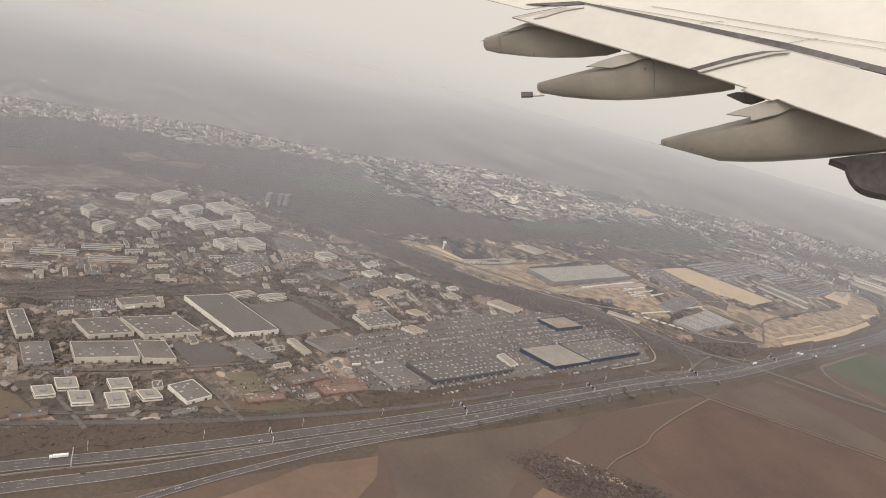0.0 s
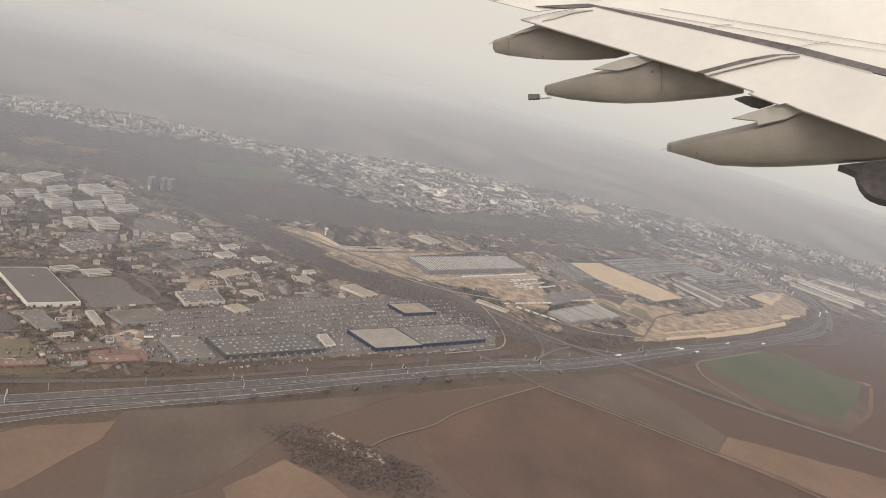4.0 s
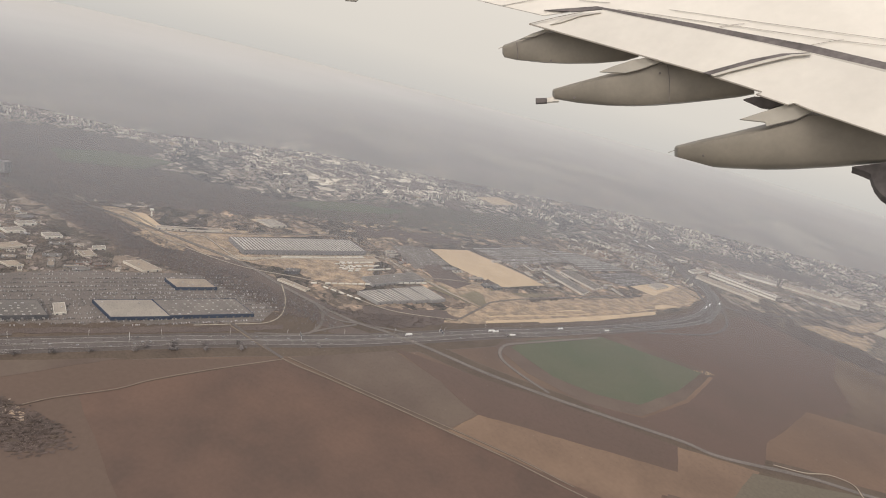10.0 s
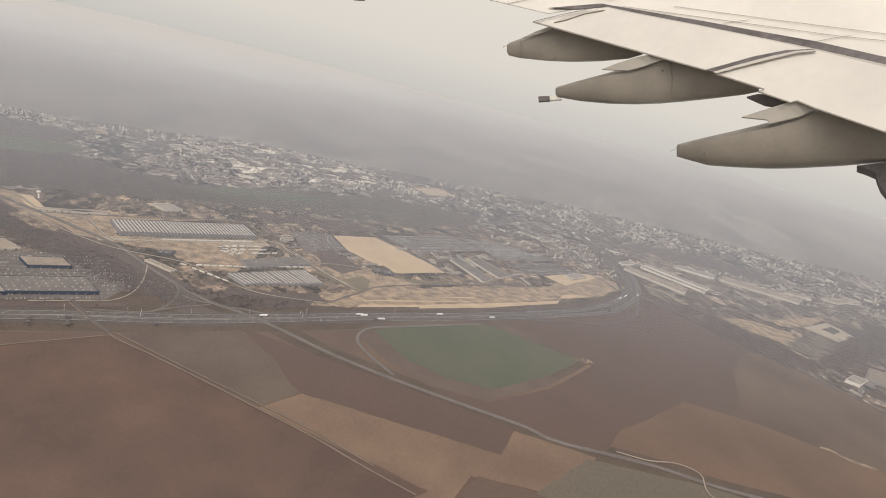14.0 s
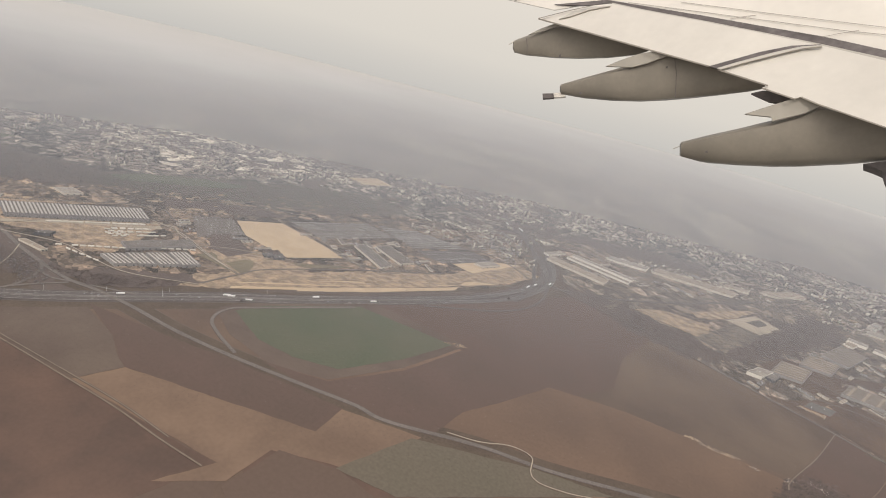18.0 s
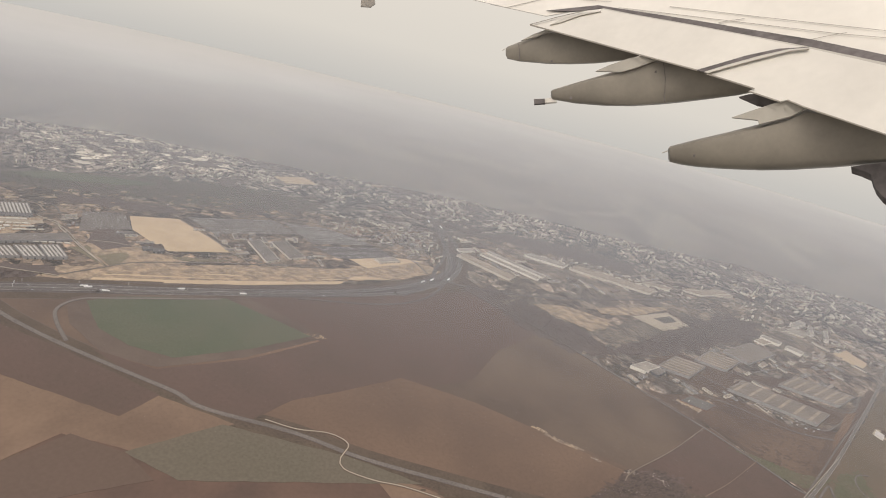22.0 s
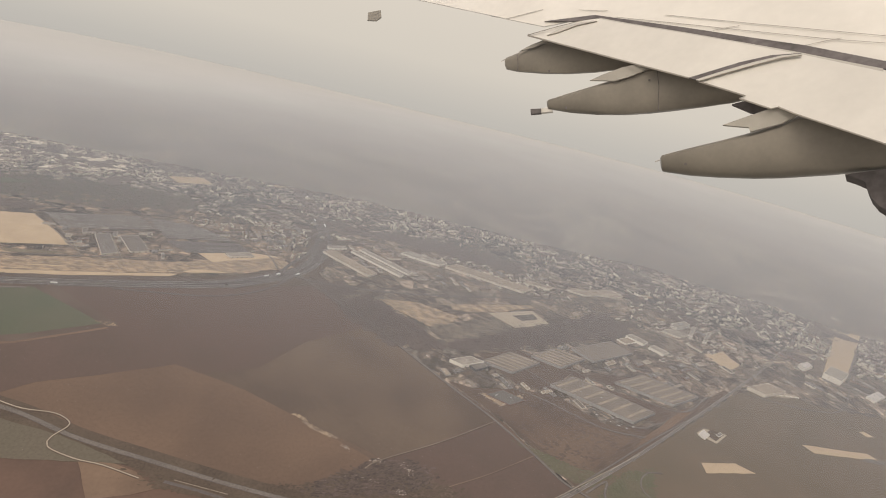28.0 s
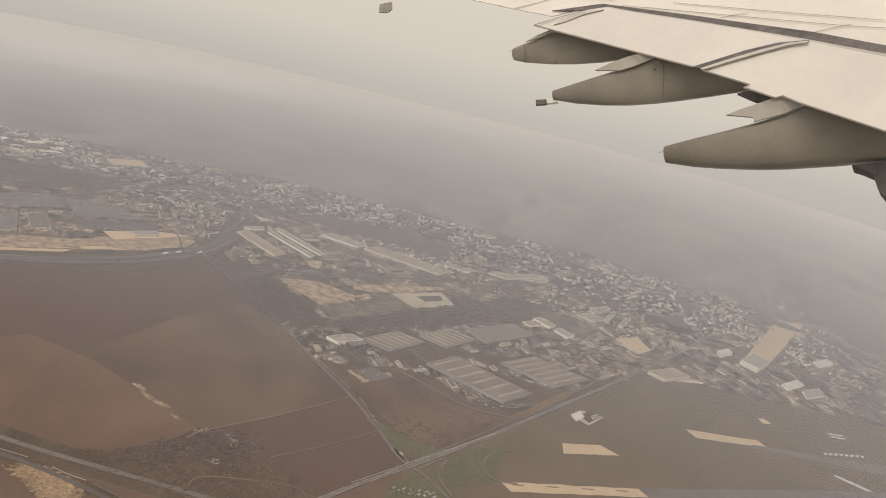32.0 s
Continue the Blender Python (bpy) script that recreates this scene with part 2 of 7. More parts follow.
patchwork(land, (0.3, ((0.0, 0.55, 0.0), (0.30, 0.8, 0.02), (0.55, 1.0, 0.0), (0.74, 1.2, 0.03), (0.92, 1.5, 0.04))), (1.4, ((0.0, 0.42, 0.0), (0.35, 0.8, 0.01), (0.6, 1.15, 0.02), (0.84, 2.0, 0.05))))
patchwork(field_pale, (0.9, ((0.0, 0.8, 0.0), (0.4, 1.0, 0.02), (0.75, 1.25, 0.03))), (3.0, ((0.0, 0.85, 0.0), (0.5, 1.05, 0.0), (0.85, 1.3, 0.03))))
patchwork(town_ground, (0.55, ((0.0, 0.62, -0.02), (0.3, 0.85, 0.02), (0.6, 1.0, -0.03), (0.8, 1.25, 0.02), (0.93, 1.6, 0.03))), (2.2, ((0.0, 0.72, 0.0), (0.4, 0.95, 0.02), (0.75, 1.15, 0.0), (0.94, 1.7, 0.03))))
patchwork(works_ground, (0.45, ((0.0, 0.5, -0.03), (0.28, 0.75, 0.0), (0.52, 0.95, 0.03), (0.74, 1.2, 0.05), (0.9, 1.5, 0.08))), (1.9, ((0.0, 0.6, -0.02), (0.4, 0.9, 0.0), (0.7, 1.15, 0.03), (0.92, 1.6, 0.06))))
wing_white = material("white_aircraft_paint", (0.600, 0.565, 0.500), (0.540, 0.508, 0.448), 0.05, rough=0.4, fine=0.15, detail=0.025)
wing_grey = material("grey_aircraft_paint", (0.215, 0.192, 0.155), (0.170, 0.152, 0.124), 0.09, rough=0.5, fine=0.35, detail=0.04)
wing_mid = material("mid_grey_paint_and_lit_tops", (0.320, 0.296, 0.250), (0.270, 0.250, 0.212), 0.05, rough=0.5, fine=0.15, detail=0.04)
wing_pale = material("pale_grey_paint_and_flap_shade", (0.420, 0.392, 0.340), (0.350, 0.328, 0.285), 0.05, rough=0.5, fine=0.15, detail=0.04)
wing_flap = material("greyed_white_flap_paint", (0.530, 0.500, 0.442), (0.480, 0.452, 0.400), 0.05, rough=0.4, fine=0.15, detail=0.025)
# For dark fittings, and for panels that paint shade into slot and gap.
wing_dark = material("dark_paint_and_slot_shade", (0.09, 0.08, 0.075), (0.13, 0.115, 0.11), 0.1, fine=0.2)


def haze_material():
    """Haze painted on a see-through sheet: first coordinate gives its paleness, the second its density."""
    m = bpy.data.materials.new("painted_haze_sheet")
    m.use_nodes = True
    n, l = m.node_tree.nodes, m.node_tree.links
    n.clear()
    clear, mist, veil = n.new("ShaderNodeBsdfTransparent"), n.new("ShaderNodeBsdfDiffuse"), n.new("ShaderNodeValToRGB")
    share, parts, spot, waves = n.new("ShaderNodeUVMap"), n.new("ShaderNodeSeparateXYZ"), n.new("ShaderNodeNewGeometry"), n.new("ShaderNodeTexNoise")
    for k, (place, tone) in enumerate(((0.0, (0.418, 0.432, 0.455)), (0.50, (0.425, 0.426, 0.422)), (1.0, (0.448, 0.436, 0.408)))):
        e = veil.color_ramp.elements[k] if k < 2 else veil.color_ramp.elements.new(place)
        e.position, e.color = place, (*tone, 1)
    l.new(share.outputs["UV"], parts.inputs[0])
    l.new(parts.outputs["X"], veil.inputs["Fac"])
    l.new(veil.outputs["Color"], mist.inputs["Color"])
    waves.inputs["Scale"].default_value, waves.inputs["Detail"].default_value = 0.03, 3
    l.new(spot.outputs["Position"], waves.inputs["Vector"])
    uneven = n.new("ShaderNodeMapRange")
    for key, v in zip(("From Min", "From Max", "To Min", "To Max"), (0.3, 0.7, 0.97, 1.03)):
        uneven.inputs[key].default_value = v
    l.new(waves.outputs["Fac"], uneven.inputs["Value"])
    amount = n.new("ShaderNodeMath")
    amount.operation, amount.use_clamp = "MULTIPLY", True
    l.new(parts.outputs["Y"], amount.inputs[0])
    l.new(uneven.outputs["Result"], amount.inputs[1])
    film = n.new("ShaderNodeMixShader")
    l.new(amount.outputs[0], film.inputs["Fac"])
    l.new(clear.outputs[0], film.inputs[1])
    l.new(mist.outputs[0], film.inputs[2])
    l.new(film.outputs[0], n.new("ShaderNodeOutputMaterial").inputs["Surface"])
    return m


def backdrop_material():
    """A glowing panel painted as hazy sky: grey over the land, cream above, clear at the top."""
    m = bpy.data.materials.new("painted_sky_glow")
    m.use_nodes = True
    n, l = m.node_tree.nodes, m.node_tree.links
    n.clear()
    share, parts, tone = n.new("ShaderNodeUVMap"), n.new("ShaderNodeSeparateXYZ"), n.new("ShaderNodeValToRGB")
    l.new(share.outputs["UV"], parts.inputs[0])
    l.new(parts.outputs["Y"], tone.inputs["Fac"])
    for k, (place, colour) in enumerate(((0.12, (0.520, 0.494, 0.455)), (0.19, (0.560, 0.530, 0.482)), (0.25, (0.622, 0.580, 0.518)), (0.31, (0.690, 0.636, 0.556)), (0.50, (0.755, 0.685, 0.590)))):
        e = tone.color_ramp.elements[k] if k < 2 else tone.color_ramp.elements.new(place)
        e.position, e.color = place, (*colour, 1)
    backdrop_glow, clear, film, fade = n.new("ShaderNodeEmission"), n.new("ShaderNodeBsdfTransparent"), n.new("ShaderNodeMixShader"), n.new("ShaderNodeMapRange")
    l.new(tone.outputs["Color"], backdrop_glow.inputs["Color"])
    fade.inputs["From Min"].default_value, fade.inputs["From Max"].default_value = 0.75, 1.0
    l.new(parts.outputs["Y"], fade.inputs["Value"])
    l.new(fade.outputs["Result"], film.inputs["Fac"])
    l.new(backdrop_glow.outputs[0], film.inputs[1])
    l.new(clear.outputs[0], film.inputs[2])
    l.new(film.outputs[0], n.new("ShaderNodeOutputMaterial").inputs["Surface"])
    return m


# ---- shaping helpers ----
def mesh_of(name, verts, faces, surface, smooth=False):
    me = bpy.data.meshes.new(name)
    me.from_pydata([tuple(v) for v in verts], [], [tuple(f) for f in faces])
    me.materials.append(surface)
    if smooth:
        me.polygons.foreach_set("use_smooth", [True] * len(me.polygons))
    me.update()
    return me


def thing(name, label, category, data=None, m=None, group="", kind=""):
    ob = tagged(new(name, data), label, category, group, kind)
    if m is not None:
        ob.matrix_basis = m
    return ob


def part(name, data, parent, label="", m=None):
    ob = new(name, data)
    ob.parent = parent
    if m is not None:
        ob.matrix_basis = m
    return tagged(ob, label)


def box(x0, x1, y0, y1, z0, z1):
    v = [(x, y, z) for z in (z0, z1) for x, y in ((x0, y0), (x1, y0), (x1, y1), (x0, y1))]
    return v, [(3, 2, 1, 0), (4, 5, 6, 7), (0, 1, 5, 4), (1, 2, 6, 5), (2, 3, 7, 6), (3, 0, 4, 7)]


def box_mesh(name, surface, *sides):
    return mesh_of(name, *box(*sides), surface)


def inside(p, poly):
    x, y, hit = p[0], p[1], False
    for (x0, y0), (x1, y1) in zip(poly, poly[1:] + poly[:1]):
        if (y0 > y) != (y1 > y) and x < (x1 - x0) * (y - y0) / (y1 - y0) + x0:
            hit = not hit
    return hit


def curve_through(points, step=0.5):
    """A smooth line through the points."""
    q = [Vector(p) for p in points]
    q = [2 * q[0] - q[1]] + q + [2 * q[-1] - q[-2]]
    line = []
    for a, b, c, d in zip(q, q[1:], q[2:], q[3:]):
        n = max(2, int((c - b).length / step))
        for i in range(n):
            t = i / n
            line.append(0.5 * (2 * b + (c - a) * t + (2 * a - 5 * b + 4 * c - d) * t * t + (3 * b - a - 3 * c + d) * t ** 3))
    return line + [q[-2]]


LEVEL = 0.008
TAKEN, SLABS, CLEAR = [], [], []


def flat(name, label, surface, level, corners):
    """A field, lot or yard: a thin slab with a slightly ragged edge."""
    rng = random.Random(len(SLABS))
    edge = []
    around = sum((Vector(a) - Vector(b)).length for a, b in zip(corners, corners[1:] + corners[:1]))
    area = abs(sum(a[0] * b[1] - a[1] * b[0] for a, b in zip(corners, corners[1:] + corners[:1]))) / 2
    ragged = min(0.9, 0.4 * area / around) if name == "thicket_floor" else min(0.3, 0.15 * area / around) if name in ("sand_strip", "sand_bank", "grass_area", "clearing") or surface == sand_dull else 0.05
    for a, b in zip(corners, corners[1:] + corners[:1]):
        a, b = Vector(a), Vector(b)
        n = max(1, int((b - a).length / (0.45 if surface == sand_dull or name == "thicket_floor" else 0.8)))
        side = Vector((a.y - b.y, b.x - a.x)).normalized()
        for i in range(n):
            edge.append(a.lerp(b, i / n) + side * rng.uniform(-ragged, ragged) * (i > 0))
    n, z = len(edge), (level + 0.015 * len(SLABS)) * LEVEL
    verts = [(p.x, p.y, z) for p in edge] + [(p.x, p.y, -0.05) for p in edge]
    faces = [tuple(range(n))] + [(i, i + n, (i + 1) % n + n, (i + 1) % n) for i in range(n)]
    me = mesh_of(name, verts, faces, surface)
    bm = bmesh.new()
    bm.from_mesh(me)
    bmesh.ops.recalc_face_normals(bm, faces=bm.faces)
    bmesh.ops.triangulate(bm, faces=[f for f in bm.faces if len(f.verts) > 4])
    bm.to_mesh(me)
    bm.free()
    SLABS.append(corners)
    if name == "clearing":
        CLEAR.append(corners)
    if name not in ("farmland", "town_ground", "works_ground"):
        TAKEN.append(corners)
    return thing(name, label, name.replace("_", " "), me, kind="structure")


def ribbon(name, line, half, z, surface, shift=0.0, z0=-0.04):
    verts, faces = [], []
    for i, p in enumerate(line):
        d = (line[min(i + 1, len(line) - 1)] - line[max(i - 1, 0)]).normalized()
        s = Vector((-d.y, d.x))
        a, b = p + s * (shift + half), p + s * (shift - half)
        verts += [(a.x, a.y, z), (b.x, b.y, z), (a.x, a.y, z0), (b.x, b.y, z0)]
    for i in range(len(line) - 1):
        k = 4 * i
        faces += [(k, k + 1, k + 5, k + 4), (k + 2, k, k + 4, k + 6), (k + 1, k + 3, k + 7, k + 5)]
    return mesh_of(name, verts, faces, surface)


ROADS = []


def road(name, label, surface, width, level, lined, points):
    line = curve_through(points)
    z = level * LEVEL
    ob = thing(name, label, "road", ribbon(name, line, width / 2, z, surface), kind="structure")
    ROADS.append((line, width))
    if lined:
        for shift in (-width * 0.44, width * 0.44):
            part("edge_line", ribbon("edge_line", line, 0.007, z + LEVEL, line_white, shift, z - 0.01), ob)
        for shift in ((0.0,) if width < 0.5 else (-width * 0.15, width * 0.15)):
            verts, faces = [], []
            for i in range(0, len(line) - 1, 2):
                a, b = line[i], line[i].lerp(line[i + 1], 0.5)
                d = (b - a).normalized()
                s = Vector((-d.y, d.x))
                k = len(verts)
                for p, o in ((a, 0.006), (a, -0.006), (b, -0.006), (b, 0.006)):
                    q = p + s * (shift + o)
                    verts.append((q.x, q.y, z + LEVEL))
                faces.append((k, k + 1, k + 2, k + 3))
            tagged(part("lane_dashes", mesh_of("lane_dashes", verts, faces, line_white), ob), kind="stuff")
    elif "barrier" not in name:
        for shift in (-width * 0.5 - 0.02, width * 0.5 + 0.02):
            part("verge", ribbon("verge", line, 0.025, z - 0.004, scrub_green if "track" not in name else soil_olive, shift), ob)
    return ob


COUNT, BUILT = [0], []


def building(name, label, height, wall_surface, roof_surface, style, x, y, length, depth, turn, skew=0.0):
    """A building with walls, a flat roof behind a parapet, roof lights and openings."""
    COUNT[0] += 1
    rng = random.Random(COUNT[0])
    ob = thing(name, label, name.replace("_", " "), None, pose(x, y, 0, 0, 0, turn))
    a, b, w = length / 2, depth / 2, 0.03
    lean_x, lean_y = -math.sin(radians(skew)), math.cos(radians(skew))

    def slab(kind, surface, *sides):
        v, f = box(*sides)
        return mesh_of(kind, [(p[0] + p[1] * lean_x, p[1] * lean_y, p[2]) for p in v], f, surface)

    TAKEN.append([tuple((ob.matrix_basis @ Vector((sx * a + sy * b * lean_x, sy * b * lean_y, 0))).xy) for sx, sy in ((-1, -1), (1, -1), (1, 1), (-1, 1))])
    BUILT.append(TAKEN[-1])
    for sides in ((-a, a, -b, -b + w), (-a, a, b - w, b), (-a, -a + w, -b + w, b - w), (a - w, a, -b + w, b - w)):
        part("wall", slab("wall", wall_surface, *sides, -0.02, height), ob)
    roof = part("roof", slab("roof", roof_surface, -a + w, a - w, -b + w, b - w, height - 0.06, height - 0.02), ob)
    top = height - 0.02
    if style == "fine":
        n = max(6, int(length / 0.2))
        for i in range(n):
            p = -a + (i + 0.5) * length / n
            part("roof_rib", slab("roof_rib", roof_dark, p - 0.03, p + 0.03, -b * 0.96, b * 0.96, top - 0.01, top + 0.02), roof)
    elif style == "ribs":
        n = max(4, int(length / 0.34))
        for i in range(n):
            p = -a + (i + 0.5) * length / n
            part("roof_light_strip", slab("roof_light_strip", skylight_white, p - 0.085, p + 0.085, -b * 0.93, b * 0.93, top - 0.01, top + 0.018), roof)
    elif style == "strips":
        n = 6
        for i in range(n):
            p = -a + (i + 0.6) * length / n
            q = -b + (i + 0.6) * depth / n
            sides = (p - 0.17, p + 0.17, -b * 0.86, b * 0.86) if length > depth else (-a * 0.86, a * 0.86, q - 0.17, q + 0.17)
            part("roof_light_strip", slab("roof_light_strip", roof_tan, *sides, top - 0.01, top + 0.02), roof)
    elif style in ("lights", "dots"):
        pitch = 0.42 if style == "dots" else 0.55
        for i in range(int(length / pitch)):
            for j in range(int(depth / pitch)):
                px, py = -a + (i + 0.5) * pitch + rng.uniform(-.06, .06), -b + (j + 0.5) * pitch + rng.uniform(-.06, .06)
                if rng.random() < 0.75:
                    s = rng.uniform(0.05, 0.085)
                    part("roof_light", slab("roof_light", skylight_white if rng.random() < 0.7 else plant_metal, px - s, px + s, py - s * 0.6, py + s * 0.6, top - 0.01, top + 0.03), roof)
    elif style == "office":
        floors = max(1, round(height / 0.16))
        for k in range(floors):
            z = (k + 0.45) * height / floors
            for sides in ((-a + .04, a - .04, -b - 0.006, -b + 0.01), (-a + .04, a - .04, b - 0.01, b + 0.006), (-a - 0.006, -a + 0.01, -b + .04, b - .04), (a - 0.01, a + 0.006, -b + .04, b - .04)):
                part("window_band", slab("window_band", window_dark, *sides, z, z + 0.05), ob)
        if name in ("office_block", "apartment_tower"):
            for span, q, side in ((a, b, 0), (b, a, 1)):
                n = max(3, int(2 * span / 0.13))
                for i in range(n):
                    r = -span + (i + 0.5) * 2 * span / n
                    sides = (r - 0.016, r + 0.016, -q - 0.016, -q + 0.005) if side == 0 else (-q - 0.016, -q + 0.005, r - 0.016, r + 0.016)
                    part("pier", slab("pier", wall_surface, *sides, 0, height * 0.97), ob)
        part("roof_plant", slab("roof_plant", wall_grey, -a * 0.35, a * 0.3, -b * 0.35, b * 0.4, top - 0.01, top + 0.08), roof)
    if style != "office":
        n = max(2, int(length / 0.6))
        for i in range(n):
            p = -a + (i + 0.5) * length / n
            part("loading_door", slab("loading_door", wall_dark if wall_surface != wall_dark else wall_grey, p - 0.07, p + 0.07, -b - 0.008, -b + 0.01, 0, min(0.17, height * 0.6)), ob)
        for _ in range(rng.randint(1, 3)):
            px, py = rng.uniform(-a * .8, a * .8), rng.uniform(-b * .8, b * .8)
            part("roof_vent", slab("roof_vent", plant_metal, px - 0.05, px + 0.05, py - 0.04, py + 0.04, top - 0.01, top + 0.06), roof)
    return ob


ICO = bmesh.new()
bmesh.ops.create_icosphere(ICO, subdivisions=1, radius=1)
ICO_V = np.array([v.co[:] for v in ICO.verts])
ICO_F = np.array([[v.index for v in f.verts] for f in ICO.faces])
ICO.free()


def scatter_mesh(name, shape_v, shape_f, places, scales, surface, jitter=0.0, seed=0, spin=True):
    """Many small copies of one shape in one mesh."""
    rng = np.random.default_rng(seed)
    places, scales = np.asarray(places, float), np.asarray(scales, float)
    k, n = len(places), len(shape_v)
    v = np.repeat(shape_v[None], k, 0)
    if jitter:
        v = v * (1 + rng.uniform(-jitter, jitter, (k, n, 1)))
    v = v * scales[:, None, :]
    if spin is True:
        ang = rng.uniform(0, 6.283, k)
    elif spin is not None:
        ang = np.asarray(spin)
    c, s = np.cos(ang)[:, None], np.sin(ang)[:, None]
    v = np.stack([v[..., 0] * c - v[..., 1] * s, v[..., 0] * s + v[..., 1] * c, v[..., 2]], -1) + places[:, None]
    f = (shape_f[None] + (np.arange(k) * n)[:, None, None]).reshape(-1, shape_f.shape[1])
    me = bpy.data.meshes.new(name)
    me.vertices.add(k * n)
    me.vertices.foreach_set("co", v.ravel())
    me.loops.add(f.size)
    me.loops.foreach_set("vertex_index", f.ravel().astype(np.int32))
    me.polygons.add(len(f))
    me.polygons.foreach_set("loop_start", (np.arange(len(f)) * f.shape[1]).astype(np.int32))
    me.update(calc_edges=True)
    me.materials.append(surface)
    return me


def many_inside(pts, poly):
    """Which of many points lie in a polygon."""
    hit = np.zeros(len(pts), bool)
    x, y = pts[:, 0], pts[:, 1]
    for (x0, y0), (x1, y1) in zip(poly, poly[1:] + poly[:1]):
        if y0 != y1:
            hit ^= ((y0 > y) != (y1 > y)) & (x < (x1 - x0) * (y - y0) / (y1 - y0) + x0)
    return hit


def sample(poly, count, seed, avoid=(), clump=0.0):
    """Points strewn inside a polygon, clumped by noise."""
    rng = np.random.default_rng(seed)
    low, high = np.min(poly, 0), np.max(poly, 0)
    pts = low + rng.random((count * 6, 2)) * (high - low)
    pts = pts[many_inside(pts, list(poly))]
    for q in avoid:
        pts = pts[~many_inside(pts, list(q))]
    if clump:
        wave = np.array([noise.noise((p[0] * clump, p[1] * clump, seed)) for p in pts])
        pts = pts[wave > rng.uniform(-0.35, 0.25, len(pts))]
    return [tuple(p) for p in pts[:count]]


WOODED = []


def wood(name, label, count, size, corners):
    """A belt of bare trees: trunks below, ragged crowns of small clumps above."""
    flat("thicket_floor", "dark leaf-strewn floor under bare trees", soil_waste if "waste" in label else verge_brown if "tangle" in label else scrub_dark if "dark" in label else scrub_green, 1.2, corners)
    WOODED.append(corners)
    seed = len(WOODED)
    rng = random.Random(seed)
    spots = sample(corners, count, seed, CLEAR)
    places, scales = [], []
    stray = min(0.8, 0.012 * max(abs(p[0] - q[0]) + abs(p[1] - q[1]) for p in corners for q in corners))
    for x, y in spots:
        x, y = x + rng.gauss(0, stray), y + rng.gauss(0, stray)
        s = size * rng.uniform(0.45, 1.0)
        for _ in range(4):
            places.append((x + rng.gauss(0, s * 0.4), y + rng.gauss(0, s * 0.4), s * rng.uniform(0.35, 0.9)))
            r = s * rng.uniform(0.18, 0.36)
            scales.append((r, r, r * rng.uniform(0.3, 0.55)))
    ob = thing(name, label, "trees", scatter_mesh("crowns", ICO_V, ICO_F, places, scales, evergreen if "green" in label else bramble if "tangle" in label or name == "scrub" else twigs, 0.35, seed), kind="stuff")
    v, f = box(-0.5, 0.5, -0.5, 0.5, 0, 1)
    tagged(part("trunks", scatter_mesh("trunks", np.array(v), np.array(f), [(x, y, -0.02) for x, y in spots], [(0.03, 0.03, size * 0.6)] * len(spots), bark, 0, seed), ob), kind="stuff")
    return ob

# ---- the land: flat below the flight, dropped far out to clear the wing in the camera's view ----
def reach(x, y):
    """The distance from the flight line."""
    return math.hypot(max(0, -10 - x, x - 130), y)


def land_z(x, y):
    d = reach(x, y)
    s = max(0, d - 195)
    return -0.13 * (s - 40 * (1 - math.exp(-s / 40))) - min(1500, 0.004 * max(0, d - 310) ** 2)


def sheet(xs, ys, lift):
    verts = [(x, y, land_z(x, y) + lift(x, y)) for y in ys for x in xs]
    n = len(xs)
    return verts, [(k * n + i, k * n + i + 1, k * n + n + i + 1, k * n + n + i) for k in range(len(ys) - 1) for i in range(n - 1)]


xs = [-4000, -1500, -800] + [-600 + 30 * i for i in range(48)] + [900, 1000, 1600, 4000]
ys = [-4000, -1500, -600, -300, -100, 0, 60, 120] + [160 + 12 * i for i in range(18)] + [372, 384, 400, 420, 450, 490, 540, 600, 700, 800, 1000, 1400, 2200]
ground = thing("ground", "mottled brown and grey winter land", "ground", mesh_of("ground", *sheet(xs, ys, lambda x, y: 0.0), land, True), kind="structure")

# ---- a see-through sheet over the land painted as haze, thicker with the distance ----
HAZE_STEPS = ((26, 0.0), (34, 0.03), (44, 0.09), (52, 0.16), (62, 0.23), (72, 0.29), (84, 0.36), (96, 0.43), (110, 0.51), (126, 0.565), (142, 0.635), (156, 0.71), (170, 0.78), (184, 0.85), (200, 0.92), (220, 0.98), (240, 1.0), (9000, 1.0))
SHALLOW, DEEP = [a for a, _ in HAZE_STEPS], [b for _, b in HAZE_STEPS]


# Shifted along x so the painted haze suits the camera's view.
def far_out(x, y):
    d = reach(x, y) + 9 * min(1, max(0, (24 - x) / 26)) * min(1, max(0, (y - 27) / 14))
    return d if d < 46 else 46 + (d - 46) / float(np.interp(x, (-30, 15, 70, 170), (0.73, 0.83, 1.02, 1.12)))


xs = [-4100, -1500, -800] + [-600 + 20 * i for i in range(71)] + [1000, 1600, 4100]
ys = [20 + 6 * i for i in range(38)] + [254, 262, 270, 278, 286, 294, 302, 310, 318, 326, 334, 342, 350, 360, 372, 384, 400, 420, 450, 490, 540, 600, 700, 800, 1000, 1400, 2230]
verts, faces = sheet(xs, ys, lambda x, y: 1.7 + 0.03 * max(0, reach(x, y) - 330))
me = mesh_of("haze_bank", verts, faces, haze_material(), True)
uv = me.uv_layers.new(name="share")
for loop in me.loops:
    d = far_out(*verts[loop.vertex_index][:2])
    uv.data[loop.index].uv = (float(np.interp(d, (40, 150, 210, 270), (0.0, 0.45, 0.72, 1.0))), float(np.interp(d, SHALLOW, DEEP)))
haze_bank = thing("haze_bank", "see-through sheet painted as haze over the far suburbs", "haze", me, kind="structure")
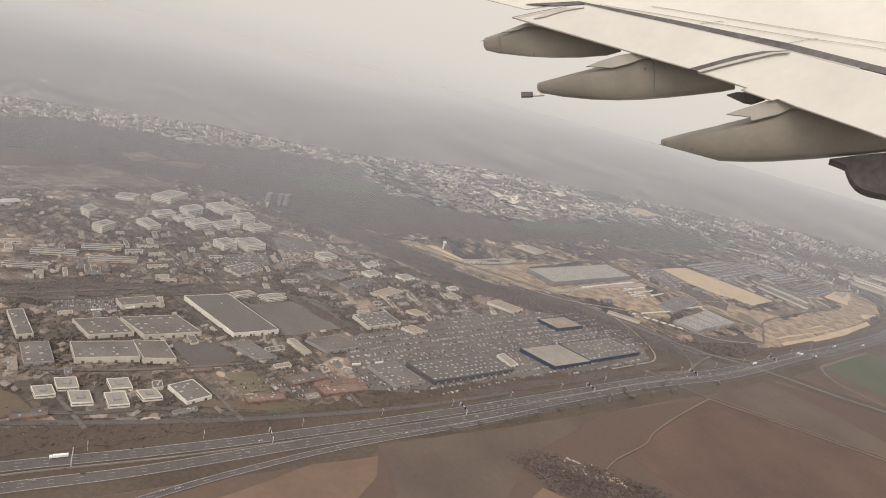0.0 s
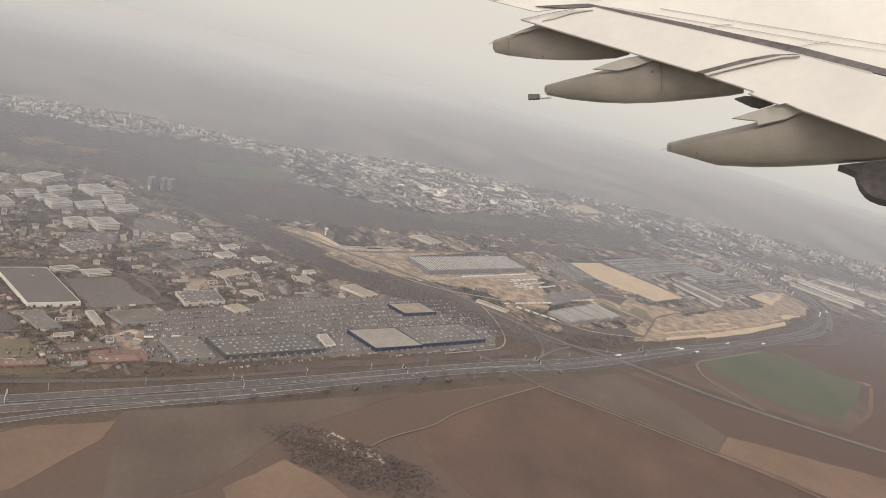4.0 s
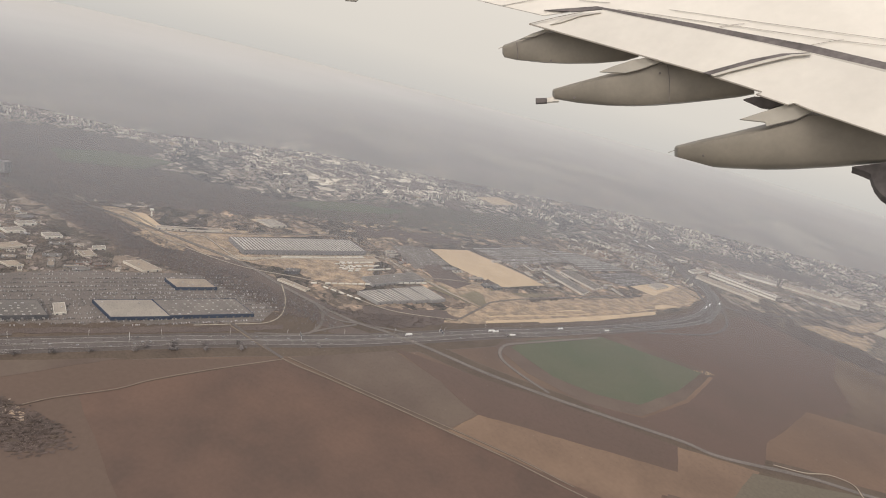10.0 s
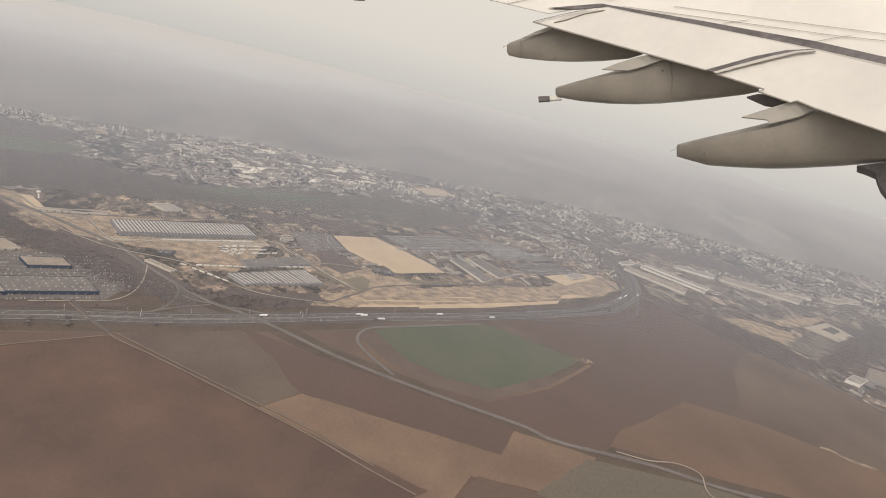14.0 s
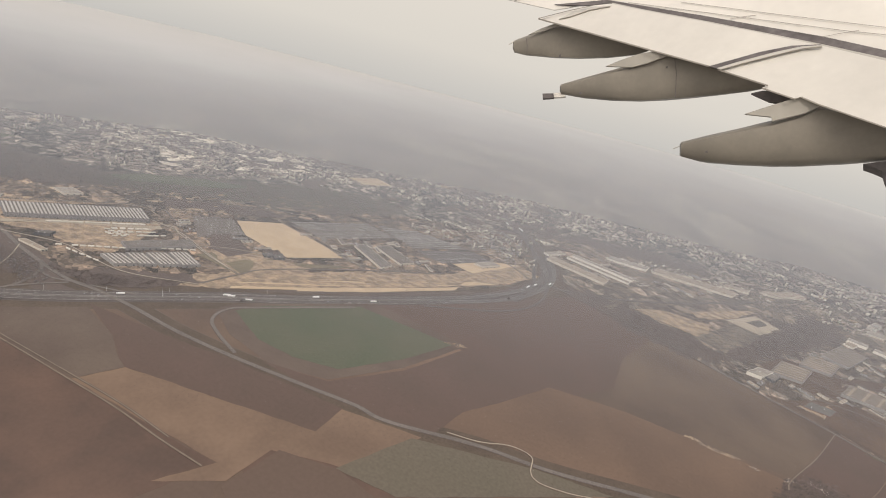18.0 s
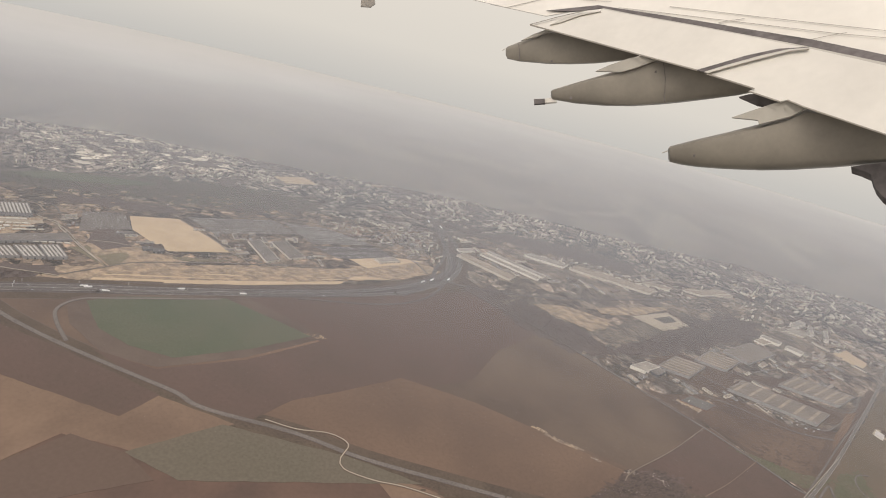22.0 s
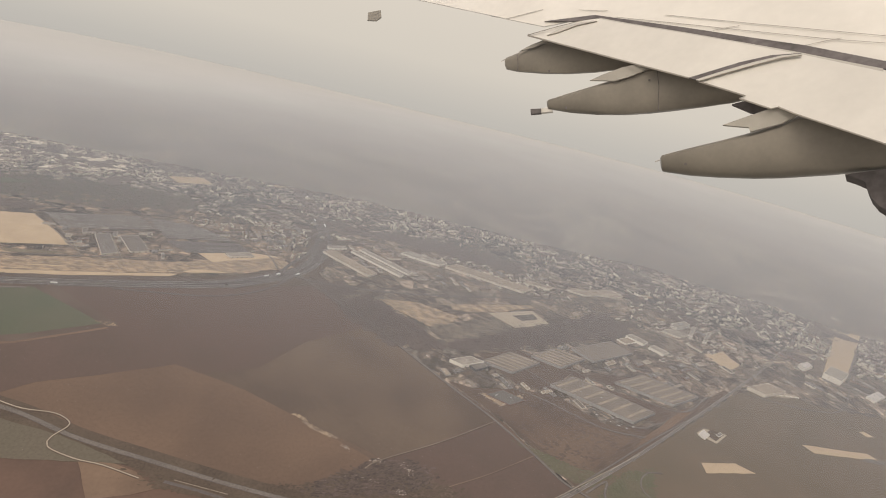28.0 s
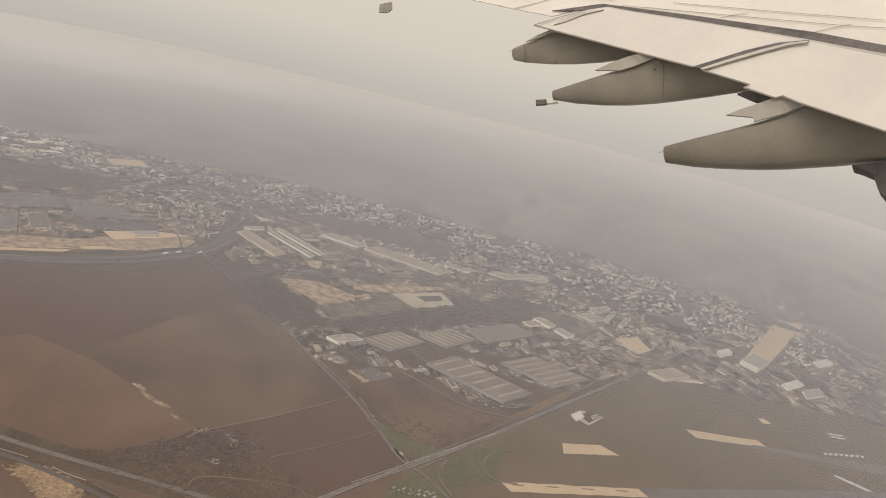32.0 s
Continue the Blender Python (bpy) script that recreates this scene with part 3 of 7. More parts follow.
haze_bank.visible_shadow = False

# a glowing panel behind everything, its haze and skylight painted paler upwards
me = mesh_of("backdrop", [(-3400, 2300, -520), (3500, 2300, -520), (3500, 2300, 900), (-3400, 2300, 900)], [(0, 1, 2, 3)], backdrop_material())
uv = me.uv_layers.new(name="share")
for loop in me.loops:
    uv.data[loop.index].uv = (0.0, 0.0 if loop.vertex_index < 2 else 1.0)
thing("backdrop", "glowing panel painted as grey haze below a cream sky", "backdrop", me, kind="structure")

# ---- fields, lots and yards ----
flat("farmland", "brown winter farmland behind the flight line", soil_brown, 0.02, [(-250, -300), (400, -300), (400, 12), (140, 12), (60, 6), (-40, 8), (-250, 12)])
for name, label, surface, level, corners in (
    ("rail_corridor", "dark overgrown railway cutting", scrub_dark, 1.1, [(1.35, 54.08), (8.85, 53.18), (16.16, 50.53), (23.13, 47.81), (28.13, 45.1), (33.97, 42.03), (39.64, 39.86), (41.8, 39.12), (35.86, 37.91), (30.88, 38.62), (28.03, 40.21), (23.34, 43.72), (16.64, 45.22), (10.05, 46.67), (5.39, 48.77)]),
    ("field", "pale bare field at the town edge", field_pale, 1, [(-30.26, 50.48), (-24.89, 56.9), (-14.51, 56.7), (-19.43, 51.97), (-26.79, 44.56)]),
    ("town_ground", "mottled yards and gardens of the business quarter", town_ground, 0.3, [(-17.1, 20.06), (-12.17, 21.86), (-1.04, 24.76), (7.14, 28.19), (27.22, 36.56), (30.45, 39.13), (19.24, 43.38), (9.65, 47.51), (0.97, 51.83), (-8.54, 56.86), (-14.8, 57.69), (-27.98, 56.19), (-40.25, 50.95)]),
    ("works_ground", "brown disturbed ground of the logistics area", works_ground, 0.3, [(1.76, 53.54), (8.22, 54.13), (20.03, 64.14), (41.57, 68.65), (61.51, 79.34), (79.06, 82.55), (84.18, 72.11), (80.81, 64.92), (67.78, 55.89), (53.97, 48.42), (41.28, 41.52), (31.51, 37.13), (22.38, 43.17), (12.75, 47.27), (4.48, 49.96)]),
    ("works_ground", "grey yards and scrub beside the airfield", town_ground, 0.3, [(82.49, 67.31), (86.28, 64.3), (101.66, 53.3), (112.48, 45.38), (118.83, 38.62), (124.12, 43.97), (141.88, 63.51), (153.11, 76.67), (144.34, 84.42), (125.96, 89.14), (114.01, 90.32), (89.69, 90.02), (81.76, 83.57)]),
    ("works_ground", "grey built ground along the airport edge", town_ground, 0.3, [(140.2, 61.71), (153.25, 77.24), (173.59, 102.76), (226.88, 128.08), (212.37, 82.84), (171.09, 67.26), (155.97, 65.39)]),
    ("field", "tan stubble corner below the motorway", soil_tan, 2.5, [(-5.02, 17.61), (-1.84, 19.24), (1.33, 21.49), (4.62, 22.64), (4.56, 21.21), (3.33, 19.16), (2.55, 17.74), (-2.49, 14.14)]),
    ("field", "tan stubble strip beside the quarry copse", soil_tan, 2.6, [(10.91, 19.32), (13.45, 21.82), (15.88, 20.72), (19.23, 18.14), (12.26, 17.15)]),
    ("field", "greener brown strip along the motorway", soil_olive, 2.4, [(4.58, 23.44), (12.27, 26.26), (20.59, 29.66), (13.17, 23.9), (10.18, 19.34), (6.44, 16.85)]),
    ("farmland", "broad brown winter farmland under the flight", soil_brown, 0.3, [(-19.04, 12.58), (-14.68, 16.82), (-10.04, 17.96), (1.55, 22.21), (10.03, 25.96), (25.42, 32.99), (35.54, 37.04), (48.13, 43.25), (53.95, 45.58), (66.99, 52.01), (75.71, 56.4), (80.66, 60.07), (86.3, 63.96), (101.66, 53.3), (112.48, 45.38), (118.3, 38.69), (118.68, 33.84), (123.18, 14.67), (71.95, -0.89), (22.13, 0.52), (-7.09, 4.48)]),
    ("field", "dark brown ploughed field beside the motorway", soil_dark, 1, [(1.54, 15.17), (4.66, 23.31), (12.27, 26.26), (31.3, 33.59), (30.57, 33.21), (43.27, 28.69), (55.61, 24.29), (57.02, 19.76), (22.17, 11.22), (7.93, 8.22)]),
    ("field", "reddish brown bare field cut by a farm track", soil_red, 2, [(20, 25.63), (30.64, 33.07), (43.31, 28.52), (55.61, 24.15), (50.57, 18.45), (37.17, 15.72), (29.56, 14.18)]),
    ("field", "olive brown field between track and road", soil_olive, 2, [(31.1, 33.59), (38.82, 37.49), (42.81, 34.46), (44.61, 32.1), (45.63, 31.19), (43.24, 28.8), (37.86, 30.72)]),
    ("field", "dull purple brown ploughed field along the road", soil_purple, 2, [(38.68, 37.99), (46.2, 36.14), (51.96, 34.94), (58.45, 33.28), (62.23, 32.14), (60.82, 29.05), (45.72, 31.16), (44.61, 32.1), (42.81, 34.46)]),
    ("field", "light tan stubble field", soil_tan, 3, [(43.27, 28.69), (45.72, 31.16), (60.82, 29.05), (62.11, 32.04), (68.6, 30.94), (64.14, 26.23), (58.46, 26.35), (56.72, 23.02), (52.6, 21.79), (55.61, 24.29)]),
    ("field", "dark brown wedge of ploughed soil", soil_dark, 4, [(58.98, 26.51), (63.24, 25.99), (66.01, 24.34), (58.74, 19.78), (56.63, 22.53)]),
    ("field", "olive green winter crop strip beside the road", olive_crop, 4, [(67.81, 30.6), (77.45, 30.36), (83.48, 29.35), (67.41, 24.74), (63.04, 26.03)]),
    ("field", "green field of winter wheat", crop_green, 3, [(49.68, 42.18), (51.79, 44.19), (60.49, 48.4), (64.68, 47.02), (70.5, 45.19), (65.89, 40.66), (60.68, 36.95), (56.67, 37.2), (53.12, 38.6)]),
    ("field", "tan field margin round the green crop", soil_olive, 2, [(48.06, 41.7), (49.15, 43.31), (61.68, 49.79), (71.91, 45.6), (66.14, 39.38), (60.24, 35.28), (55.46, 35.39), (50.76, 38.29)]),
    ("field", "dark purple brown field below the interchange", soil_purple, 1, [(59.87, 48.5), (73.75, 56.38), (86.28, 64.3), (95.05, 57.24), (89.79, 50.94), (87.13, 44.35), (82.98, 41.51), (77.33, 42.22), (70.2, 45.18)]),
    ("field", "wide olive brown field beside the curved road", soil_russet, 1, [(54.41, 35.97), (63.97, 39.23), (70.16, 45.28), (77.3, 42.22), (87.36, 40.81), (92.78, 39.01), (100.78, 36.13), (99.29, 34.28), (97.27, 32.09), (94.83, 31.05), (91.25, 30.38), (77.94, 31.03), (70.57, 31.96), (65.58, 32.14), (59.22, 33.77)]),
    ("field", "greyish brown field along the farm road", soil_grey, 1, [(95.05, 57.24), (101.65, 53.17), (111.34, 45.85), (101.83, 36.42), (99.42, 37.16), (92.82, 39.01), (87.42, 40.75), (82.98, 41.51), (87.13, 44.35), (89.79, 50.94)]),
    ("field", "dark ploughed corner field by the crossroads", soil_purple, 2, [(111.35, 45.26), (118.3, 38.69), (112.5, 32.76), (105.26, 35.08), (101.38, 36.23)]),
    ("field", "brown rough pasture beside the sheds", soil_brown, 2, [(110.22, 48.86), (114.99, 49.51), (121.23, 48.8), (126.06, 48.52), (119.26, 40.3), (115.19, 43.86), (112.23, 46.23)]),
    ("grass_area", "worn olive airfield grass", airfield, 0.8, [(118.22, 38.38), (124.14, 43.81), (141.8, 62.96), (147.72, 67.34), (156.2, 66.11), (171.47, 68), (186.03, 68.41), (184.49, 50.24), (119.42, 28.9), (118.68, 33.84)]),
    ("field", "reddish earth field at the foot of the road", soil_red, 1, [(53.2, 28.93), (58.5, 26.99), (61.65, 30.82), (66.82, 31.02), (78.6, 30.25), (93.54, 29.18), (82.55, 21.57), (63.77, 16.71)]),
    ("sand_lot", "bare pale sand building plot", sand, 3, [(41.89, 62.35), (46.94, 65), (56.63, 59.22), (50.36, 55.52), (44.34, 58.78)]),
    ("sand_lot", "yellowish bare earth beside the big warehouse", sand_dull, 2, [(13.69, 50), (19.41, 53.03), (22.52, 49.29), (35.35, 56.82), (35.69, 50.76), (34.96, 47.23), (32.92, 46.67), (26.79, 48.25), (19.96, 47.65)]),
    ("sand_lot", "pale sandy tip at the end of the works road", sand, 3, [(9.63, 52.17), (9.42, 53.64), (11, 53.89), (14.85, 50.84), (14.23, 50.03), (11.49, 51.3)]),
    ("sand_bank", "long sandy embankment above the motorway", sand_dull, 2, [(40.94, 43.1), (43.03, 46.46), (47.29, 49.59), (58.12, 56.03), (69.82, 62.13), (75.24, 68.14), (79.29, 70.49), (82.12, 68.2), (77.03, 63.07), (68.05, 57.17), (57.12, 50.51), (47.1, 45.62)]),
    ("sand_strip", "ochre strip of scraped earth", sand, 3, [(46.97, 46.87), (57.26, 52.85), (72.66, 61.26), (76, 62.24), (68.15, 57.67), (57.19, 51.59)]),
    ("grass_area", "dry yellow grass between works roads", grass_dry, 2, [(41.63, 51.11), (43.79, 53.03), (50.41, 54.31), (58.2, 57.15), (48.98, 51.39), (47.36, 48.83), (44.18, 50.32)]),
    ("car_park", "grey parking ground with faint rows", tarmac_light, 2, [(37.21, 60.28), (41.16, 62.48), (44.34, 58.78), (40.65, 56.56)]),
    ("car_park", "grey gravel storage yard", tarmac_light, 2, [(47.61, 66.07), (56.87, 72.3), (61.48, 69.48), (52.62, 62.98)]),
    ("car_park", "huge asphalt yard filled with new cars", tarmac_light, 2, [(58.38, 72.37), (64.5, 73.96), (71.91, 71.85), (64.07, 67.35)]),
    ("car_park", "dark empty asphalt yard", tarmac, 2, [(64.39, 66.75), (72.68, 71.46), (75.48, 69.03), (68.41, 64.68)]),
    ("sand_lot", "pale scraped yard at the bend", sand, 2, [(69.73, 65.39), (75.6, 69.48), (79.29, 70.49), (72.54, 63.86)]),
    ("car_park", "asphalt yard round the shopping centre", tarmac_light, 1, [(3.68, 27.92), (2.04, 33.07), (11.74, 39.53), (22.95, 44.51), (28.46, 41.28), (27.7, 37.5), (18.55, 33.16), (9.36, 28.7)]),
    ("car_park", "dull asphalt yard between warehouses", tarmac_light, 1, [(-4.66, 35.35), (0.08, 37.99), (2.74, 34.78), (-1.22, 32.4)]),
    ("sports_field", "mown yellow green sports field", grass_dry, 2, [(-4.02, 27.51), (-2.61, 28.15), (-1.42, 27.11), (-1.34, 26.61), (-2.73, 26.03)]),
    ("sand_lot", "pale concrete yard ring", gravel_pale, 2, [(109.78, 69.2), (116.2, 73.45), (118.52, 70.57), (113.77, 66.61)]),
    ("grass_area", "dark scrub hollow inside the yard", scrub, 3, [(113.13, 70.22), (116.21, 72.34), (116.88, 71.07), (114.63, 69.28)]),
    ("car_park", "grey mottled works yard", field_pale, 2, [(101.71, 60.97), (110.65, 68.45), (113.95, 66.05), (105.08, 58.32)]),
    ("apron", "pale concrete strip on the airfield", concrete_pale, 3, [(147.23, 55.57), (155.81, 57.16), (156.54, 56.21), (148.12, 54.4)]),
    ("apron", "pale concrete pad on the airfield", concrete_pale, 3, [(132.79, 47.33), (136.78, 48.69), (138.63, 47.83), (132.83, 45.85)]),
    ("apron", "cream concrete runway end", concrete_pale, 3, [(126.89, 39.83), (139.87, 43.78), (140.63, 43.01), (127.89, 38.99)]),
    ("runway", "dark asphalt runway", tarmac_light, 2, [(139.78, 43.89), (170.66, 54.73), (169.05, 51.94), (140.75, 42.85)]),
    ("apron", "pale plot at the town edge", concrete_pale, 2, [(141.71, 73.34), (145.06, 75.34), (146.68, 72.64), (143.77, 69.9)]),
    ("clearing", "green meadow in front of the suburb", crop_green, 4, [(22.58, 67.06), (25.96, 70.51), (32.6, 73.86), (38.73, 75.28), (36.02, 71.98), (30.81, 69.13), (25.27, 66.44)]),
    ("sand_lot", "pale gravel yard along the new warehouse", gravel_pale, 4, [(20.95, 48.03), (28.2, 52.56), (35.35, 55.88), (36.2, 55.05), (34.45, 54.06), (28.43, 51.44), (21.59, 47.4)]),
    ("sand_lot", "sandy corner beside the new warehouse", sand_dull, 3.2, [(18.64, 54.38), (21.39, 55.31), (21, 50.01), (20.07, 49.45)]),
    ("sand_strip", "sandy edge of the works embankment", sand, 3.4, [(53.64, 49.23), (61.76, 53.52), (70.71, 58.6), (70.36, 57.71), (61.4, 52.31), (53.68, 48.39)]),
    ("sand_strip", "tan scraped earth beside the works lane", sand_dull, 3.3, [(41.48, 54.6), (44.45, 55.08), (48.46, 55.14), (49.31, 50.62), (47.26, 48.66), (44.31, 50.94)]),
    ("sand_strip", "tan scraped plot behind the embankment", sand_dull, 3.3, [(54.9, 53.18), (58.83, 55.56), (71.98, 61.81), (71, 59.33), (60.54, 54.07)]),
    ("apron", "pale roadway clearing beside the town", concrete_pale, 2, [(177.57, 98.59), (179.33, 98.05), (163.56, 75.64), (160.61, 76.48)]),
    ("field", "pale distant plot", field_pale, 1.5, [(-27.05, 57.81), (-26.65, 59.68), (-25.94, 58.68), (-26.34, 57.34)]),
    ("field", "pale distant plot of bare earth", field_pale, 1.5, [(-22.54, 61.56), (-19.71, 63.56), (-19.41, 61.82), (-21.34, 60.25)]),
    ("sand_strip", "pale sandy strip above the railway", sand_dull, 3, [(6.75, 53.47), (8.93, 54.17), (12.32, 51.15), (17.67, 48.26), (17.16, 47.31), (12.17, 49.97), (7.73, 52.03)]),
    ("sand_lot", "pale scraped plot behind the railway", concrete_pale, 3, [(20.46, 58.76), (22.28, 60.41), (24.34, 59.55), (22.77, 58.26)]),
    ("sand_lot", "bright white lot before the suburb", concrete_pale, 3, [(50.09, 91.91), (54.55, 95.51), (57.83, 93.11), (52.87, 89.69)]),
    ("sand_lot", "sandy yard round the new warehouse", sand_dull, 2.5, [(12.02, 48.84), (14.13, 51.3), (19.14, 53.23), (23.58, 56.23), (27.45, 57.43), (18.49, 51.79), (16.48, 48.13), (17.74, 47.3), (15.68, 47.06)]),
    ("grass_area", "green grass beside the service road", crop_green, 2.5, [(-0.9, 25.73), (0.79, 25.53), (-1.03, 24.72), (-1.81, 25.05)]),
    ("grass_area", "dull green lawn behind the offices", airfield, 2.5, [(-6.98, 37.24), (-5.27, 38.32), (-4.75, 37.71), (-6.46, 36.66)]),
    ("motorway_bank", "dark rough bank at the motorway bend", verge_brown, 0.1, [(77.91, 60.62), (84.56, 69.36), (89.79, 64.6), (98.81, 58.14), (92.99, 54.89), (80.19, 56.68)]),
    ("field", "pale reddish patch beside the trunk road", soil_tan, 2.8, [(80.14, 28.66), (82.41, 29.13), (84.5, 28.88), (86.64, 27.9), (85.31, 26.83), (83.03, 25.64)]),
    ("field", "greener strip beside the crossroads", meadow_green, 2.7, [(114.97, 42.15), (116.59, 42.01), (119.37, 41.1), (121.23, 41.46), (119.43, 39.71), (117.08, 40.87)]),
    ("field", "dark rough ground between road and sheds", soil_waste, 1.1, [(105.9, 50.46), (108.52, 50.25), (113.71, 52.21), (118.08, 52.94), (122.93, 49.85), (129.3, 51.07), (133.53, 55.86), (141.25, 64.11), (141.8, 63.47), (130.78, 51.42), (124.05, 44.18), (118.87, 38.91), (112.35, 45.8)]),
    ("field", "purple brown ploughed part of the wide field", soil_purple, 1.6, [(54.54, 35.63), (60.32, 35.04), (66.24, 38.98), (71.23, 44.32), (72.19, 45.61), (77.25, 42.49), (80.24, 41.93), (75.51, 37.96), (71.7, 35.07), (69.58, 31.87), (65.58, 32.01), (59.26, 33.6)]),
    ("field", "tan earth strip along the airfield road", soil_russet, 2.6, [(125.7, 46.82), (127.22, 49.2), (129.6, 51.8), (133.57, 56.66), (134.62, 56.46), (130.85, 52.14)]),
    ("grass_area", "green roadside meadow at the crossroads", meadow_green, 2.6, [(116.84, 32.89), (117.73, 35.8), (119.22, 37.94), (120.77, 37.72), (123.57, 35.3)]),
    ("field", "dark scrubby yards between the sheds", soil_waste, 1.1, [(118.28, 55.63), (120.03, 57.5), (126.9, 56.78), (133.55, 56.2), (129.6, 52.4), (125.06, 54.19)]),
    ("field", "dark grey yards between the sheds", soil_waste, 1.1, [(108.95, 57.39), (113.73, 61.1), (121.85, 59.72), (130.28, 61.54), (126.85, 57.97), (119.97, 57.99), (117.95, 53.68), (113.45, 53.26)]),
    ("sand_lot", "churned ochre sand beside the old road", bare_ochre, 2.8, [(91.44, 27.64), (91.85, 28.32), (93.81, 28.38), (95.85, 27.96), (97.39, 26.7), (95.92, 26.17), (94.03, 26.63), (92.91, 27.3)]),
    ("grass_area", "greener corner of the airfield", meadow_green, 2.7, [(121.39, 39.76), (124.25, 42.67), (125.55, 42.72), (125.1, 39.77), (122.71, 38.06)]),
    ("apron", "pale fenced ring beside the airfield building", gravel_pale, 3, [(133.89, 52.45), (135.14, 53.78), (137.77, 53.59), (135.79, 51.41)]),
    ("grass_area", "dark yard inside the fenced ring", verge_brown, 4, [(134.98, 52.64), (136.03, 53.9), (137.37, 53.47), (135.91, 51.87)]),
    ("sand_lot", "tan scraped plot between scrub banks", sand_dull, 3.5, [(95.65, 65.51), (99.77, 66.99), (105.97, 65.8), (104.48, 62.85), (101.1, 63.05), (97.34, 63.87)]),
    ("sand_lot", "pale gravel plot beside the thicket", field_pale, 3.5, [(105.84, 63.52), (110.19, 67.57), (113.25, 66.16), (109.18, 61.68), (105.61, 59.87)]),
    ("sand_strip", "tan strip below the slip road", sand_dull, 3.5, [(104.58, 68.99), (116.68, 74.96), (111.51, 70.46), (106.38, 67.84)]),
    ("sand_lot", "pale plot among low sheds", field_pale, 3.5, [(127.79, 70.82), (134.86, 76.72), (139.86, 75.1), (133.03, 68.53)]),
    ("sand_lot", "small pale plot beside the farm road", field_pale, 3.5, [(90.33, 63.69), (92.85, 65.57), (91.43, 63.09)]),
    ("motorway_bank", "dark rough ground beside the overbridge", verge_brown, 0.1, [(23.15, 36.18), (26.55, 39.11), (32.74, 40.94), (33.2, 38.12), (29.61, 35.84), (23.36, 33.67)]),
    ("clearing", "dull green hollow in the forest", crop_green, 4, [(-6.64, 67.31), (-1.28, 71.48), (6.23, 72.78), (4.4, 67.09), (-3.1, 63.56)]),
    ("clearing", "pale rubble plot in the old quarry", sand_dull, 4, [(17.28, 23.12), (17.91, 23.6), (19, 22.9), (18.71, 22.51)]),
    ("clearing", "pale ruin wall in the old quarry", gravel_pale, 4, [(15.57, 24.3), (15.69, 24.43), (16.52, 24.01), (16.43, 23.89)]),
    ("clearing", "pale rubble heap in the old quarry", gravel_pale, 4, [(15.58, 23.39), (15.83, 23.5), (15.94, 23.34), (15.72, 23.24)]),
    ("clearing", "pale rubble heap in the old quarry", gravel_pale, 4, [(16.14, 23.29), (16.41, 23.41), (16.65, 23.14), (16.36, 23.07)]),
    ("clearing", "pale rubble heap in the old quarry", sand_dull, 4, [(16.79, 23.09), (17.08, 23.16), (17.34, 22.9), (17.09, 22.8)]),
    ("clearing", "grassy floor of the old quarry", airfield, 3.5, [(14.32, 23.73), (15.25, 24.22), (16.48, 23.81), (16.43, 23.46), (15.21, 23.39)]),
    ("yard_edge", "pale earth round the ruined building", sand_dull, 4, [(109.65, 49.57), (109.93, 49.93), (111.82, 49.3), (113.88, 51.24), (114.28, 50.77), (111.81, 48.25)]),
    ("apron", "small pale stand on the airfield", concrete_pale, 3, [(157.59, 61.84), (158.32, 62.25), (159.17, 61.52), (158.08, 61.07)]),
    ("apron", "pale stand between the hangars", concrete_pale, 3, [(142.32, 73.15), (145.36, 75.87), (146.19, 71.98), (144.38, 70.33)]),
    ("apron", "broad pale apron before the terminal", concrete_pale, 3, [(172.43, 94.6), (174.72, 93.77), (163.59, 75.94), (160.28, 75.86)]),
    ("apron", "pale rough ground beside the sheds", gravel_pale, 3, [(145.2, 65.96), (147.44, 67.96), (150.01, 67.68), (152.5, 67.25), (150.4, 66.03), (145.99, 65.29)]),
    ("runway_marking", "white paint bars on the taxiway", line_white, 4, [(166.15, 62.58), (166.57, 62.86), (168.5, 63.22), (167.94, 62.83)]),
    ("runway_marking", "white paint bars on the taxiway", line_white, 4, [(166.23, 62.09), (166.74, 62.4), (168.65, 62.75), (168.1, 62.37)]),
    ("runway_marking", "long white painted stopway line", line_white, 4, [(162.94, 54.28), (163.38, 54.53), (166.54, 53.36), (165.77, 53.08)]),
    ("taxiway", "dark grey taxiway across the grass", tarmac_light, 2.5, [(154.9, 56.04), (159.04, 56.74), (173.38, 59.28), (171.99, 57.13), (158.61, 55.82), (153.95, 55.29)]),
    ("runway_marking", "short white threshold bar", line_white, 4, [(163.81, 58.27), (164.24, 58.47), (164.12, 58.11), (163.69, 57.91)]),
    ("runway_marking", "short white threshold bar", line_white, 4, [(164.51, 58.48), (164.94, 58.68), (164.81, 58.31), (164.38, 58.11)]),
    ("runway_marking", "short white threshold bar", line_white, 4, [(165.21, 58.69), (165.64, 58.88), (165.51, 58.52), (165.07, 58.32)]),
    ("runway_marking", "short white threshold bar", line_white, 4, [(165.91, 58.89), (166.35, 59.09), (166.21, 58.72), (165.77, 58.52)]),
    ("runway_marking", "short white threshold bar", line_white, 4, [(166.61, 59.1), (167.05, 59.3), (166.91, 58.93), (166.47, 58.73)]),
    ("runway_marking", "short white threshold bar", line_white, 4, [(167.32, 59.31), (167.77, 59.51), (167.62, 59.14), (167.18, 58.94)]),
    ("runway_marking", "short white threshold bar", line_white, 4, [(168.03, 59.52), (168.48, 59.72), (168.33, 59.35), (167.88, 59.14)]),
    ("runway_marking", "short white threshold bar", line_white, 4, [(168.75, 59.73), (169.2, 59.93), (169.04, 59.56), (168.59, 59.35)]),
